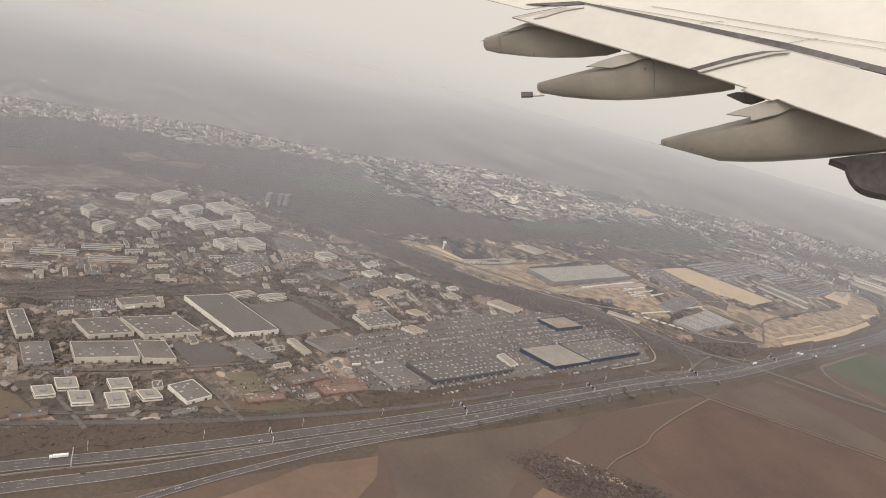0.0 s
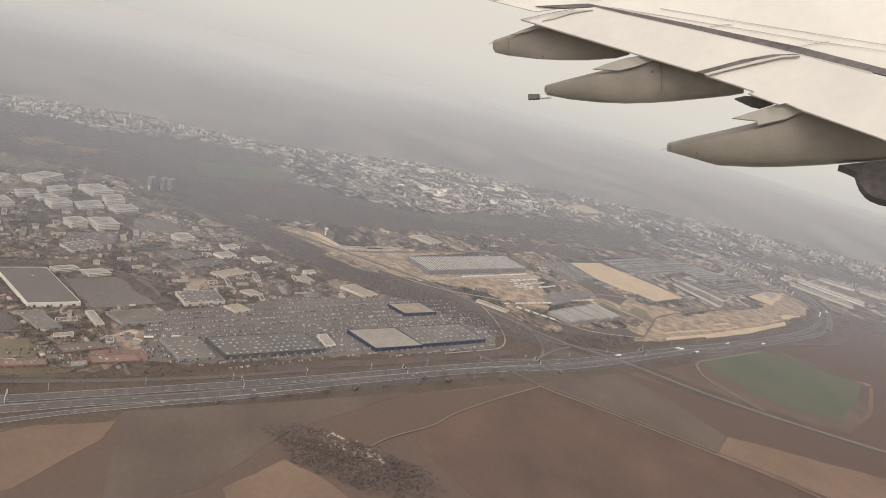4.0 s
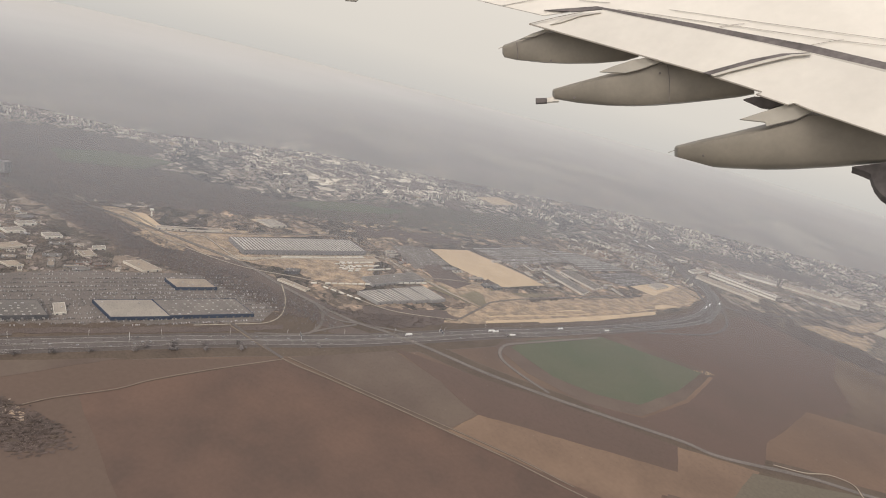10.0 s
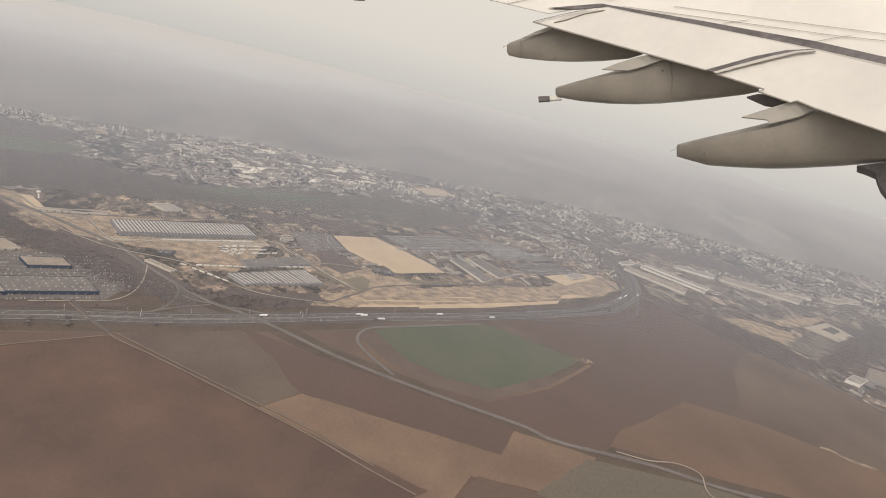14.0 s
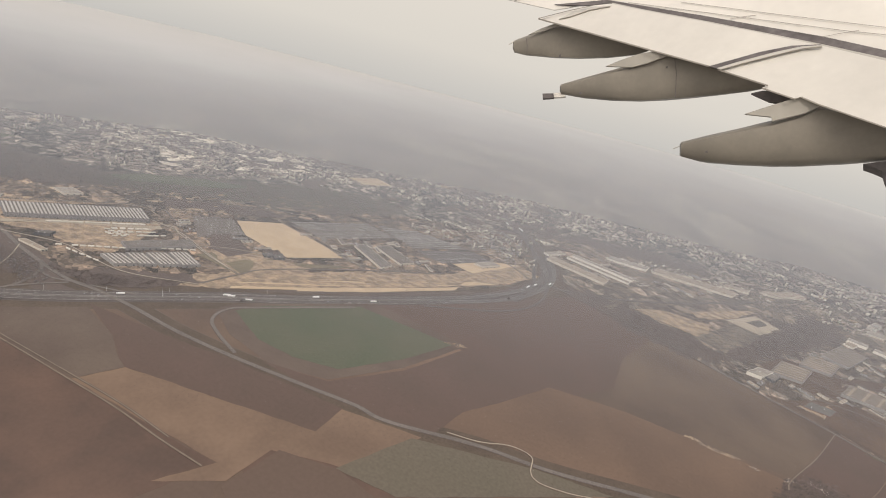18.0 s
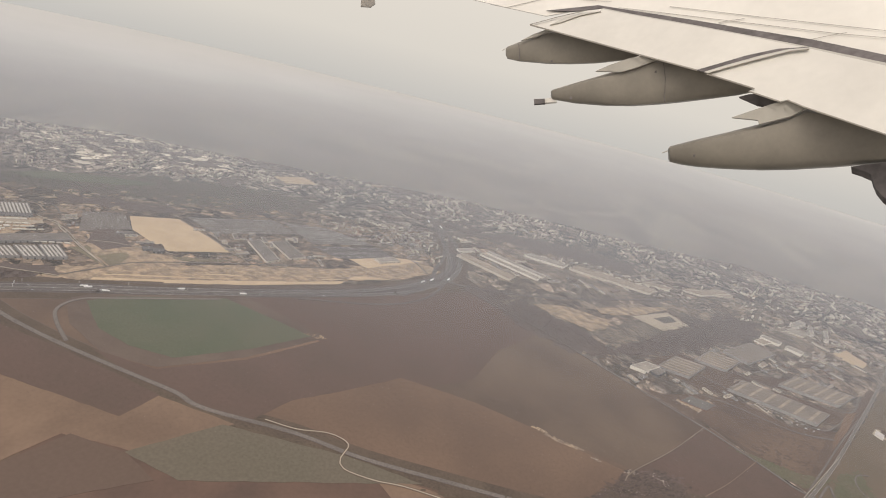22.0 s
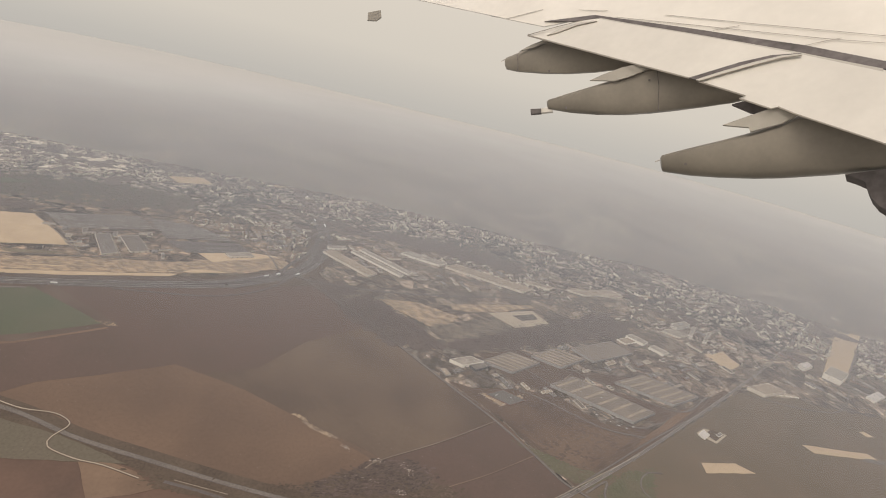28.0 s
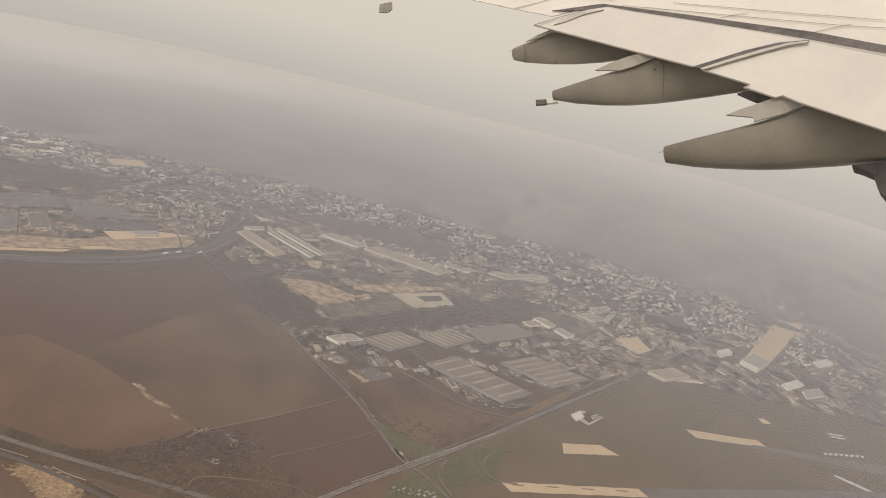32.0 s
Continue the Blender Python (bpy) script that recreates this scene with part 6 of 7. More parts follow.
for name, label, count, size, corners in (
    ("woodland", "dark leafless woodland along the railway", 2200, 0.22, [(-8.54, 56.86), (6.6, 52.63), (17.42, 47.17), (25.58, 43.84), (32.56, 41.39), (33.2, 39.03), (27.93, 40.19), (19.24, 43.38), (14.55, 44.08), (9.65, 47.51), (0.97, 51.83)]),
    ("woodland", "wide dark leafless forest", 5200, 0.26, [(-30, 60.24), (-19.04, 62.41), (-11.51, 65.49), (-0.21, 72.54), (11.51, 67.6), (22.21, 67.78), (32.97, 70.81), (20.48, 60.34), (6.69, 55.03), (-1.3, 52.85), (-8.71, 57.71), (-14.8, 57.69), (-27.98, 56.19)]),
    ("woodland", "dark green woodland in front of the suburb", 2400, 0.28, [(20.43, 63.22), (24.56, 69.34), (33.84, 75.84), (50.55, 83.46), (60.05, 84.68), (61.59, 80.18), (52.53, 72.71), (41.48, 69.29), (28.42, 64.33)]),
    ("scrub", "dark scrub tangle along the motorway bank", 1500, 0.12, [(-13.82, 21.03), (-6.79, 23), (-1.07, 24.94), (7.18, 28.76), (18.68, 33.55), (28.32, 37.68), (28.95, 36.87), (18.22, 32.19), (7.08, 27.31), (-1, 24.5), (-7.32, 21.2), (-12.83, 19.41)]),
    ("copse", "dark tangled bare copse round an old quarry", 700, 0.13, [(12.7, 23.54), (14.27, 24.3), (17.65, 23.63), (20.74, 22.55), (21.26, 21.38), (19.93, 20.5), (17.19, 20.9), (14.24, 21.88)]),
    ("scrub", "dark thicket beside the farm road", 1200, 0.18, [(84.59, 66.76), (92.79, 66.09), (101.99, 59.6), (104.97, 56.88), (98.98, 54.48), (92.12, 58.74)]),
    ("scrub", "dark strip of trees behind the yards", 1200, 0.18, [(105.08, 58.32), (113.96, 65.74), (128.49, 77.59), (132.97, 78.17), (129.56, 72.73), (116.3, 62.96), (106.68, 57.07)]),
    ("scrub", "bare bushes on the waste ground", 60, 0.1, [(97.78, 29.91), (96.39, 31.16), (97.72, 32.27), (99.37, 34.16), (101.24, 35.95), (105.05, 35.7), (110.24, 33.74), (112.5, 32.65), (108.53, 28.61), (100.4, 29.73)]),
    ("woodland", "dark trees beside the railway fan", 900, 0.25, [(83.27, 84.8), (90.38, 87.39), (102.44, 86.29), (114.12, 86.44), (116.01, 91.7), (105.64, 92.97), (91.4, 91.4)]),
    ("scrub", "dark hedges round the junction", 350, 0.2, [(31.9, 42.15), (35.29, 42.68), (43.82, 45.03), (41.15, 42.1), (36.92, 40.7)]),
    ("scrub", "dark bank beyond the sandy works", 300, 0.2, [(47.67, 45.53), (60.42, 51.77), (75.3, 59.86), (82.55, 67.52), (82.44, 66.06), (75.04, 58.98), (60.31, 50.82)]),
    ("scrub", "dark trees beside the depot rows", 300, 0.25, [(106.57, 60.48), (115.43, 67.98), (130.4, 81.64), (126.28, 71.56), (112.21, 61.32)]),
    ("woodland", "dark bare trees along the town avenue", 420, 0.16, [(-18.32, 33.18), (-15.36, 34.84), (-11.34, 35.87), (-6.98, 37.24), (-6.05, 36.56), (-10.86, 34.5), (-14.92, 32.52), (-17.46, 31.61)]),
    ("woodland", "deep dark leafless forest before the far town", 3600, 0.26, [(-42.26, 62.5), (-36.26, 66.2), (-31.51, 70.36), (-24.75, 71.94), (-18.22, 71.77), (-9.62, 77.24), (0.25, 78.29), (2.72, 74.44), (-2.49, 65.59), (-11.51, 65.49), (-18.47, 64.24), (-25.88, 61.51), (-30.86, 56.27), (-35.19, 51.72)]),
    ("scrub", "dark hedge between warehouse plots", 130, 0.12, [(-1.61, 38.24), (3.55, 34.28), (3.09, 33.69), (-2.12, 37.5)]),
    ("scrub", "dark bank below the blue stores", 260, 0.09, [(10.28, 29.36), (16.33, 32.03), (24.38, 35.45), (29.48, 37.93), (29.55, 37.23), (24.52, 34.75), (16.6, 31.37), (10.54, 28.91)]),
    ("scrub", "dark bushes on the motorway bank before the sheds", 240, 0.1, [(35.89, 44.15), (43.55, 46.71), (44.86, 45.52), (38.07, 41.99), (34.85, 42.46)]),
    ("scrub", "dark bushes between sand lot and sheds", 60, 0.14, [(47.61, 55.92), (48.88, 56.95), (50.43, 55.55), (49.75, 54.57)]),
    ("scrub", "dark thicket behind the grey yards", 260, 0.16, [(32.07, 64.07), (41.66, 68.01), (46.3, 68.03), (45.69, 66.3), (39.35, 63.75), (32.72, 61.7)]),
    ("scrub", "dark thicket inside the road triangle", 320, 0.14, [(90.44, 63.7), (95.14, 64.74), (101.85, 60.28), (104.93, 57.13), (102.1, 55.68), (96.15, 59.76)]),
):
    wood(name, label, count, size, corners)

# ---- lesser buildings between the large ones, along the same street lines ----
KINDS = (("depot", "grey flat-roofed depot in the ", wall_grey, roof_grey, "lights", 0.3), ("depot", "cream-walled depot in the ", wall_cream, roof_tan, "plain", 0.28),
         ("workshop", "brown-roofed workshop in the ", wall_cream, roof_brown, "plain", 0.25), ("workshop", "brick workshop with grey roof in the ", brick_red, roof_grey, "plain", 0.3),
         ("shed", "tan-roofed long shed in the ", wall_grey, roof_tan, "plain", 0.26), ("store", "grey store with roof lights in the ", wall_cream, roof_grey, "dots", 0.32))


def infill(where, count, poly, turn, size, seed):
    rng = random.Random(seed)
    made = 0
    for x, y in sample(poly, count * 4, seed, TAKEN + WOODED):
        if made >= count:
            break
        length, depth = size * rng.uniform(0.8, 2.4), size * rng.uniform(0.4, 0.8)
        turned = turn + rng.choice((0, 90)) + rng.uniform(-4, 4)
        m = pose(x, y, 0, 0, 0, turned)
        rim = [tuple((m @ Vector((sx * length * 0.56, sy * depth * 0.6, 0))).xy) for sx in (-1, 0, 1) for sy in (-1, 0, 1)]
        if any(inside(q, b) for q in rim for b in BUILT + WOODED) or any((Vector(q) - p).length < w * 0.5 + 0.1 for q in rim for line, w in ROADS for p in line[::2] if abs(p.x - q[0]) < 1):
            continue
        name, words, wall_surface, roof_surface, style, height = rng.choice(KINDS)
        building(name, words + where, height * rng.uniform(0.4, 0.65), wall_surface, roof_surface, style, x, y, length, depth, turned)
        made += 1


infill("business park", 110, [(-11.87, 22.15), (-21.37, 38.81), (-13.33, 45.1), (-5.25, 50.52), (2.21, 48.23), (14.6, 41.7), (21.82, 42.85), (12.25, 39.7), (2.04, 33.07), (3.69, 27.38), (-2.65, 24.29)], 28, 0.62, 71)
infill("freight yard", 34, [(102.15, 55.44), (120.94, 66.57), (140.93, 72), (139.09, 65.32), (129.48, 53.92), (116.42, 51.46), (104.87, 51.76)], 38, 0.9, 72)
infill("airport edge", 40, [(128.25, 75.57), (148.84, 86.9), (177.26, 93.82), (172.28, 74.72), (156.83, 67.99), (148.14, 69.5), (132.24, 69.24)], 42, 1, 73)
infill("works area", 26, [(35.66, 55.59), (37.4, 59.43), (48.18, 63.37), (62.12, 67.81), (67.61, 62.51), (58.23, 57.63), (43.48, 55.21)], 32, 0.8, 74)
infill("depot quarter", 30, [(84.08, 82.42), (102.44, 86.29), (118.98, 87.13), (116.16, 77.4), (99.42, 72.25), (86.62, 74.93)], 35, 0.9, 75)
infill("vehicle depot by the bend", 16, [(64.92, 71.24), (72.68, 82.26), (80.28, 82.37), (78.88, 70.55), (72.06, 69.1)], 40, 0.7, 76)

# ---- vehicles on the roads ----
def wheel(parent, x, y, r=0.014):
    v, f = [], []
    for k, dx in enumerate((-0.004, 0.004)):
        for i in range(8):
            ang = math.pi * i / 4
            v.append((r * math.cos(ang), dx, r * math.sin(ang)))
    f = [(i, (i + 1) % 8, 8 + (i + 1) % 8, 8 + i) for i in range(8)] + [tuple(range(7, -1, -1)), tuple(range(8, 16))]
    part("wheel", mesh_of("wheel", v, f, rubber), parent, "", pose(x, y, r))


def car_model():
    ob = thing("car", "small hatchback car driving on the asphalt", "car", None, group="cars on the motorway")
    v = [(-.09, -.036, .012), (.09, -.036, .012), (.09, .036, .012), (-.09, .036, .012), (-.09, -.036, .036), (.09, -.036, .03), (.09, .036, .03), (-.09, .036, .036)]
    part("body", mesh_of("body", v, box(0, 1, 0, 1, 0, 1)[1], car_paint), ob)
    v = [(-.08, -.033, .035), (.045, -.033, .033), (.045, .033, .033), (-.08, .033, .035), (-.065, -.027, .06), (.01, -.027, .06), (.01, .027, .06), (-.065, .027, .06)]
    cabin = part("cabin", mesh_of("cabin", v, box(0, 1, 0, 1, 0, 1)[1], window_dark), ob, "dark glazed cabin")
    part("roof_panel", box_mesh("roof_panel", car_paint, -.063, .008, -.026, .026, .0595, .062), cabin)
    for x in (-.055, .055):
        for y in (-.034, .034):
            wheel(ob, x, y)
    return ob


def lorry_model():
    ob = thing("lorry", "white articulated lorry on the motorway", "lorry", None, group="lorries on the motorway")
    part("trailer", box_mesh("trailer", car_white, -.36, .2, -.05, .05, .04, .16), ob)
    part("cab", box_mesh("cab", car_white, .22, .31, -.048, .048, .02, .14), ob)
    part("windscreen", box_mesh("windscreen", window_dark, .308, .313, -.042, .042, .085, .125), ob, "dark windscreen")
    part("chassis", box_mesh("chassis", rubber, -.35, .3, -.03, .03, .02, .04), ob, "black chassis")
    for x in (-.3, -.25, -.2, .15, .27):
        for y in (-.045, .045):
            wheel(ob, x, y, 0.02)
    return ob


first_car, first_lorry = car_model(), lorry_model()
moved = set()
rng = random.Random(5)
for k, (line, width) in enumerate(ROADS):
    busy = 0.62 if width == 0.62 else 0.16 if width in (0.42, 0.35, 0.34) else 0
    if not busy:
        continue
    at = 3
    while at < len(line) - 2:
        d = (line[at + 1] - line[at]).normalized()
        lane = rng.choice((-0.3, 0.0, 0.3)) * width
        flip = 0 if (k % 2 == 1 or (width < 0.5 and lane > 0)) else 180
        p = line[at] + Vector((-d.y, d.x)) * lane
        m = pose(p.x, p.y, 0.052, 0, 0, math.degrees(math.atan2(d.y, d.x)) + flip)
        kind_of = first_lorry if rng.random() < 0.13 else first_car
        if kind_of in moved:
            copy_thing(kind_of, m)
        else:
            kind_of.matrix_basis = m
            moved.add(kind_of)
        at += max(1, int(rng.expovariate(busy / 3.0)) + 1)


# ---- road gantries, lamp posts and the row of trees beside the motorway ----
def gantry(x, y, turn, width):
    ob = thing("road_gantry", "grey steel sign gantry over the motorway", "gantry", None, pose(x, y, 0.03, 0, 0, turn), "motorway gantries")
    for side in (-1, 1):
        part("post", box_mesh("post", steel, -.015, .015, side * width / 2 - .015, side * width / 2 + .015, 0, .3), ob)
    part("beam", box_mesh("beam", steel, -.015, .015, -width / 2, width / 2, .27, .31), ob)
    for k in (-.25, .2):
        part("sign_panel", box_mesh("sign_panel", wall_blue, -.022, -.014, (k - .1) * width, (k + .12) * width, .2, .36), ob, "blue sign panel")
    return ob


def lone_tree(x, y, size, seed):
    rng = random.Random(seed)
    ob = thing("tree", "bare rounded roadside tree with dense twigs", "tree", None, pose(x, y, 0), "roadside trees")
    v, f = [], []
    for k, (r, z) in enumerate(((.022, 0), (.016, .4), (.01, .8))):
        for i in range(6):
            v.append((size * r * 3 * math.cos(i * 1.047), size * r * 3 * math.sin(i * 1.047), size * z))
    for k in range(2):
        f += [(k * 6 + i, k * 6 + (i + 1) % 6, k * 6 + 6 + (i + 1) % 6, k * 6 + 6 + i) for i in range(6)]
    part("trunk", mesh_of("trunk", v, f, bark), ob)
    places = [(rng.gauss(0, size * .22), rng.gauss(0, size * .22), size * rng.uniform(.45, 1.0)) for _ in range(26)]
    scales = [[size * rng.uniform(.09, .18)] * 3 for _ in places]
    part("crown", scatter_mesh("crown", ICO_V, ICO_F, places, scales, twigs, 0.4, seed), ob)
    return ob


for line, width in [r for r in ROADS if r[1] == 0.62][:1]:
    for at in (14, 30, 52, 74, 98, 122):
        d = (line[at + 1] - line[at]).normalized()
        gantry(line[at].x, line[at].y, math.degrees(math.atan2(d.y, d.x)), 0.8)
    lamp = None
    for at in range(6, 150, 9):
        d = (line[at + 1] - line[at]).normalized()
        p = line[at] + Vector((-d.y, d.x)) * 0.48
        m = pose(p.x, p.y, 0.01, 0, 0, math.degrees(math.atan2(d.y, d.x)))
        if lamp is None:
            lamp = thing("street_lamp", "tall grey twin-arm motorway lamp post", "street lamp", None, m, "motorway lamp posts")
            part("pole", box_mesh("pole", steel, -.006, .006, -.006, .006, 0, .45), lamp)
            for side in (-1, 1):
                arm = part("arm", box_mesh("arm", steel, -.004, .004, min(0, side * .09), max(0, side * .09), .44, .45), lamp)
                part("lamp_head", box_mesh("lamp_head", steel, -.009, .009, side * .09 - .02, side * .09 + .02, .435, .45), arm)
        else:
            copy_thing(lamp, m)
for k, (x, y) in enumerate([(12.67, 26.95), (14.79, 27.79), (16.68, 28.69), (18.51, 29.59), (20.96, 30.57), (23.05, 31.45), (25.24, 32.23), (27.5, 33.18), (10.7, 26.12), (8.89, 25.24), (12.73, 27), (21.37, 31.27), (22.94, 32.11), (24.83, 32.93), (26.97, 33.86), (23.37, 31.64), (32.89, 35.49), (77.01, 58.53), (49.59, 43.91)]):
    lone_tree(x, y, 0.34 + 0.1 * ((k * 7) % 5) / 5, 300 + k)


# ---- the water tower beyond the railway ----
tower = thing("water_tower", "white concrete water tower with a flared tank", "water tower", None, pose(11.69, 53.76, 0))
for name, rings in (("shaft", ((.1, 0), (.075, .15), (.065, .5))), ("tank", ((.065, .48), (.2, .68), (.22, .74), (.2, .78), (.02, .82)))):
    v = [(r * math.cos(i * math.pi / 8), r * math.sin(i * math.pi / 8), z) for r, z in rings for i in range(16)]
    f = [(k * 16 + i, k * 16 + (i + 1) % 16, k * 16 + 16 + (i + 1) % 16, k * 16 + 16 + i) for k in range(len(rings) - 1) for i in range(16)]
    part(name, mesh_of(name, v, f + [tuple(range(len(v) - 16, len(v)))], wall_white, True), tower)


# ---- trailers and containers standing in rows ----
box_first = None
for k, (x0, y0, x1, y1, n) in enumerate([(32.17, 52.47, 35.09, 53.95, 7), (32.35, 51.66, 35.48, 53.23, 7), (32.7, 50.96, 36.04, 52.61, 7), (30.34, 46.3, 35.36, 48.57, 12), (26.55, 50.67, 34.04, 54.81, 12), (31.77, 51.87, 34.84, 53.9, 10), (32.32, 51.1, 35.87, 53.53, 10), (33.32, 50.76, 37.16, 53.33, 10), (36.1, 49.24, 41.2, 51.76, 16), (31.54, 45.92, 34.8, 45.07, 12), (26.41, 50.49, 34.48, 55.21, 18), (3.27, 30.25, 4.72, 30.83, 7), (-10.32, 27.41, -7.05, 27.89, 10), (-12.36, 31.63, -10.79, 32.48, 6), (148.15, 65.95, 152.01, 66.71, 6)]):
    n = max(2, int(math.hypot(x1 - x0, y1 - y0) / 0.6))
    for i in range(n):
        p = Vector((x0, y0)).lerp(Vector((x1, y1)), i / (n - 1))
        if (i * 7 + k * 5) % 9 == 4 and i:
            continue
        m = pose(p.x, p.y, 0.02, 0, 0, math.degrees(math.atan2(y1 - y0, x1 - x0)) + (i * 37 % 5 - 2) * 1.5)
        if box_first is None:
            box_first = thing("trailer", "cream box trailer parked in a row", "trailer", None, m, "parked trailers")
            part("box_body", box_mesh("box_body", wall_white, -.27, .27, -.05, .05, .045, .16), box_first)
            part("chassis", box_mesh("chassis", rubber, -.26, .26, -.03, .03, .02, .045), box_first)
            for x in (-.2, -.15):
                for y in (-.045, .045):
                    wheel(box_first, x, y, 0.02)
        else:
            copy_thing(box_first, m)


# ---- parked cars in rows ----
def parked(label, corners, turn, fill=0.8, pitch=0.11, seed=0, row=0.34):
    rng = random.Random(seed)
    xs, ys = [p[0] for p in corners], [p[1] for p in corners]
    cx, cy = sum(xs) / len(xs), sum(ys) / len(ys)
    reach = max(max(xs) - min(xs), max(ys) - min(ys))
    spots, ca, sa = [], math.cos(radians(turn)), math.sin(radians(turn))
    n = int(reach / row)
    for i in range(-n, n + 1):
        if rng.random() < 0.1:
            continue
        for j in range(-int(reach / pitch), int(reach / pitch) + 1):
            u, v = j * pitch, i * row * (1 if i % 2 else 0.9)
            p = (cx + u * ca - v * sa, cy + u * sa + v * ca)
            if rng.random() < fill and inside(p, corners) and not any(inside(p, q) for q in BUILT):
                spots.append((p[0], p[1], 0.035))
    v = np.array([(-.035, -.085, 0), (.035, -.085, 0), (.035, .085, 0), (-.035, .085, 0), (-.033, -.08, .03), (.033, -.08, .03), (.033, .08, .03), (-.033, .08, .03), (-.026, -.06, .055), (.026, -.06, .055), (.026, .03, .055), (-.026, .03, .055)])
    f = np.array([(0, 1, 5, 4), (1, 2, 6, 5), (2, 3, 7, 6), (3, 0, 4, 7), (4, 5, 9, 8), (5, 6, 10, 9), (6, 7, 11, 10), (7, 4, 8, 11), (8, 9, 10, 11)])
    thing("parked_cars", label, "cars", scatter_mesh("parked_cars", v, f, spots, [(1, 1, 1)] * len(spots), parked_paint, 0, seed, [radians(turn)] * len(spots)), kind="stuff")


parked("rows of parked cars round the shopping centre", [(3.68, 27.92), (2.04, 33.07), (11.74, 39.53), (22.95, 44.51), (28.46, 41.28), (27.7, 37.5), (18.55, 33.16), (9.36, 28.7)], 28, 0.375, seed=60)
parked("rows of parked cars between depots", [(-3.92, 26.1), (0.82, 30.07), (3.68, 27.92), (1.15, 26.54)], 20, 0.25, seed=61)
parked("dense rows of stored new cars", [(58.38, 72.37), (64.5, 73.96), (71.91, 71.85), (64.07, 67.35)], 30, 0.855, seed=62)
parked("rows of parked vans on the grey yard", [(37.21, 60.28), (41.16, 62.48), (44.34, 58.78), (40.65, 56.56)], 30, 0.25, seed=63)
parked("parked cars beside the office park", [(-5.27, 47.65), (-0.79, 47.36), (2.33, 45.14), (-2.51, 45.23)], 25, 0.25, seed=64)
parked("parked cars on the factory yard", [(-14.41, 32.07), (-12.22, 33.65), (-10.94, 31.59), (-13.22, 30.79)], 25, 0.25, seed=65)
parked("parked cars beside the airport sheds", [(118.99, 52.59), (122.9, 53.23), (126.99, 50.37), (125.04, 49.57)], 35, 0.2, seed=66)
parked("parked cars at the depot by the bend", [(70.83, 74.69), (75.99, 83.49), (80.72, 81.22), (78.65, 69.21)], 40, 0.3, seed=67)

parked("rows of stored vans on the gravel yard", [(47.61, 66.07), (56.87, 72.3), (61.48, 69.48), (52.62, 62.98)], 32, 0.55, seed=71, row=0.42)
parked("rows of cars on the dark asphalt yard", [(64.39, 66.75), (72.68, 71.46), (75.48, 69.03), (68.41, 64.68)], 32, 0.4, seed=72, row=0.42)
parked("rows of parked cars beside the cream warehouse", [(-14.62, 32.21), (-12.0, 33.51), (-11.54, 31.93), (-14.21, 30.7)], 25, 0.5, seed=68)
parked("parked cars on the office car park", [(-22.75, 62.11), (-20.95, 65.0), (-19.01, 63.2), (-20.6, 60.46)], 28, 0.45, seed=69)
parked("parked cars behind the long terraces", [(-7.63, 42.46), (-4.71, 44.38), (-3.98, 42.21), (-6.95, 40.42)], 28, 0.45, seed=70)

# ---- low mounds of scrub, sand and rubble, thinning out towards their edges ----
MOUND_V = np.array([(math.cos(k * 1.0472), math.sin(k * 1.0472), -0.2) for k in range(6)] + [(0.15, 0.1, 1.0)])
MOUND_F = np.array([(k, (k + 1) % 6, 6) for k in range(6)])


def mounds(name, label, surface, count, size, corners, grow=0.0):
    """Many low uneven mounds strewn over a patch of ground."""
    seed = abs(int(corners[0][0] * 10)) + count
    rng = random.Random(seed)
    mx, my = sum(p[0] for p in corners) / len(corners), sum(p[1] for p in corners) / len(corners)
    places, scales = [], []
    for x, y in sample(corners, count, seed, TAKEN + WOODED if grow else (), 0.1 if grow else 0.0):
        out = 0.0 if grow else abs(rng.gauss(0, 0.12))
        x, y = x + (x - mx) * out, y + (y - my) * out
        r = size * rng.uniform(0.35, 1.0) * (1 + grow * max(0, y - 80) / 100)
        places.append((x, y, land_z(x, y) + 0.036 + 0.012 * rng.random()))
        scales.append((r * rng.uniform(1.2, 2.8), r, rng.uniform(0.003, 0.012)))
    turn = [0.45 + rng.gauss(0, 0.4) for _ in places]
    return thing(name, label, name.replace("_", " "), scatter_mesh(name, MOUND_V, MOUND_F, places, scales, surface, 0.5, seed, turn), kind="stuff")


FAR = [(-6, 56), (11, 84), (35, 102), (59, 108), (64, 87), (89, 91), (116, 94), (126, 90), (150, 88), (182, 78), (259, 102), (340, 150), (260, 215), (-130, 215), (-150, 120), (-58, 75)]

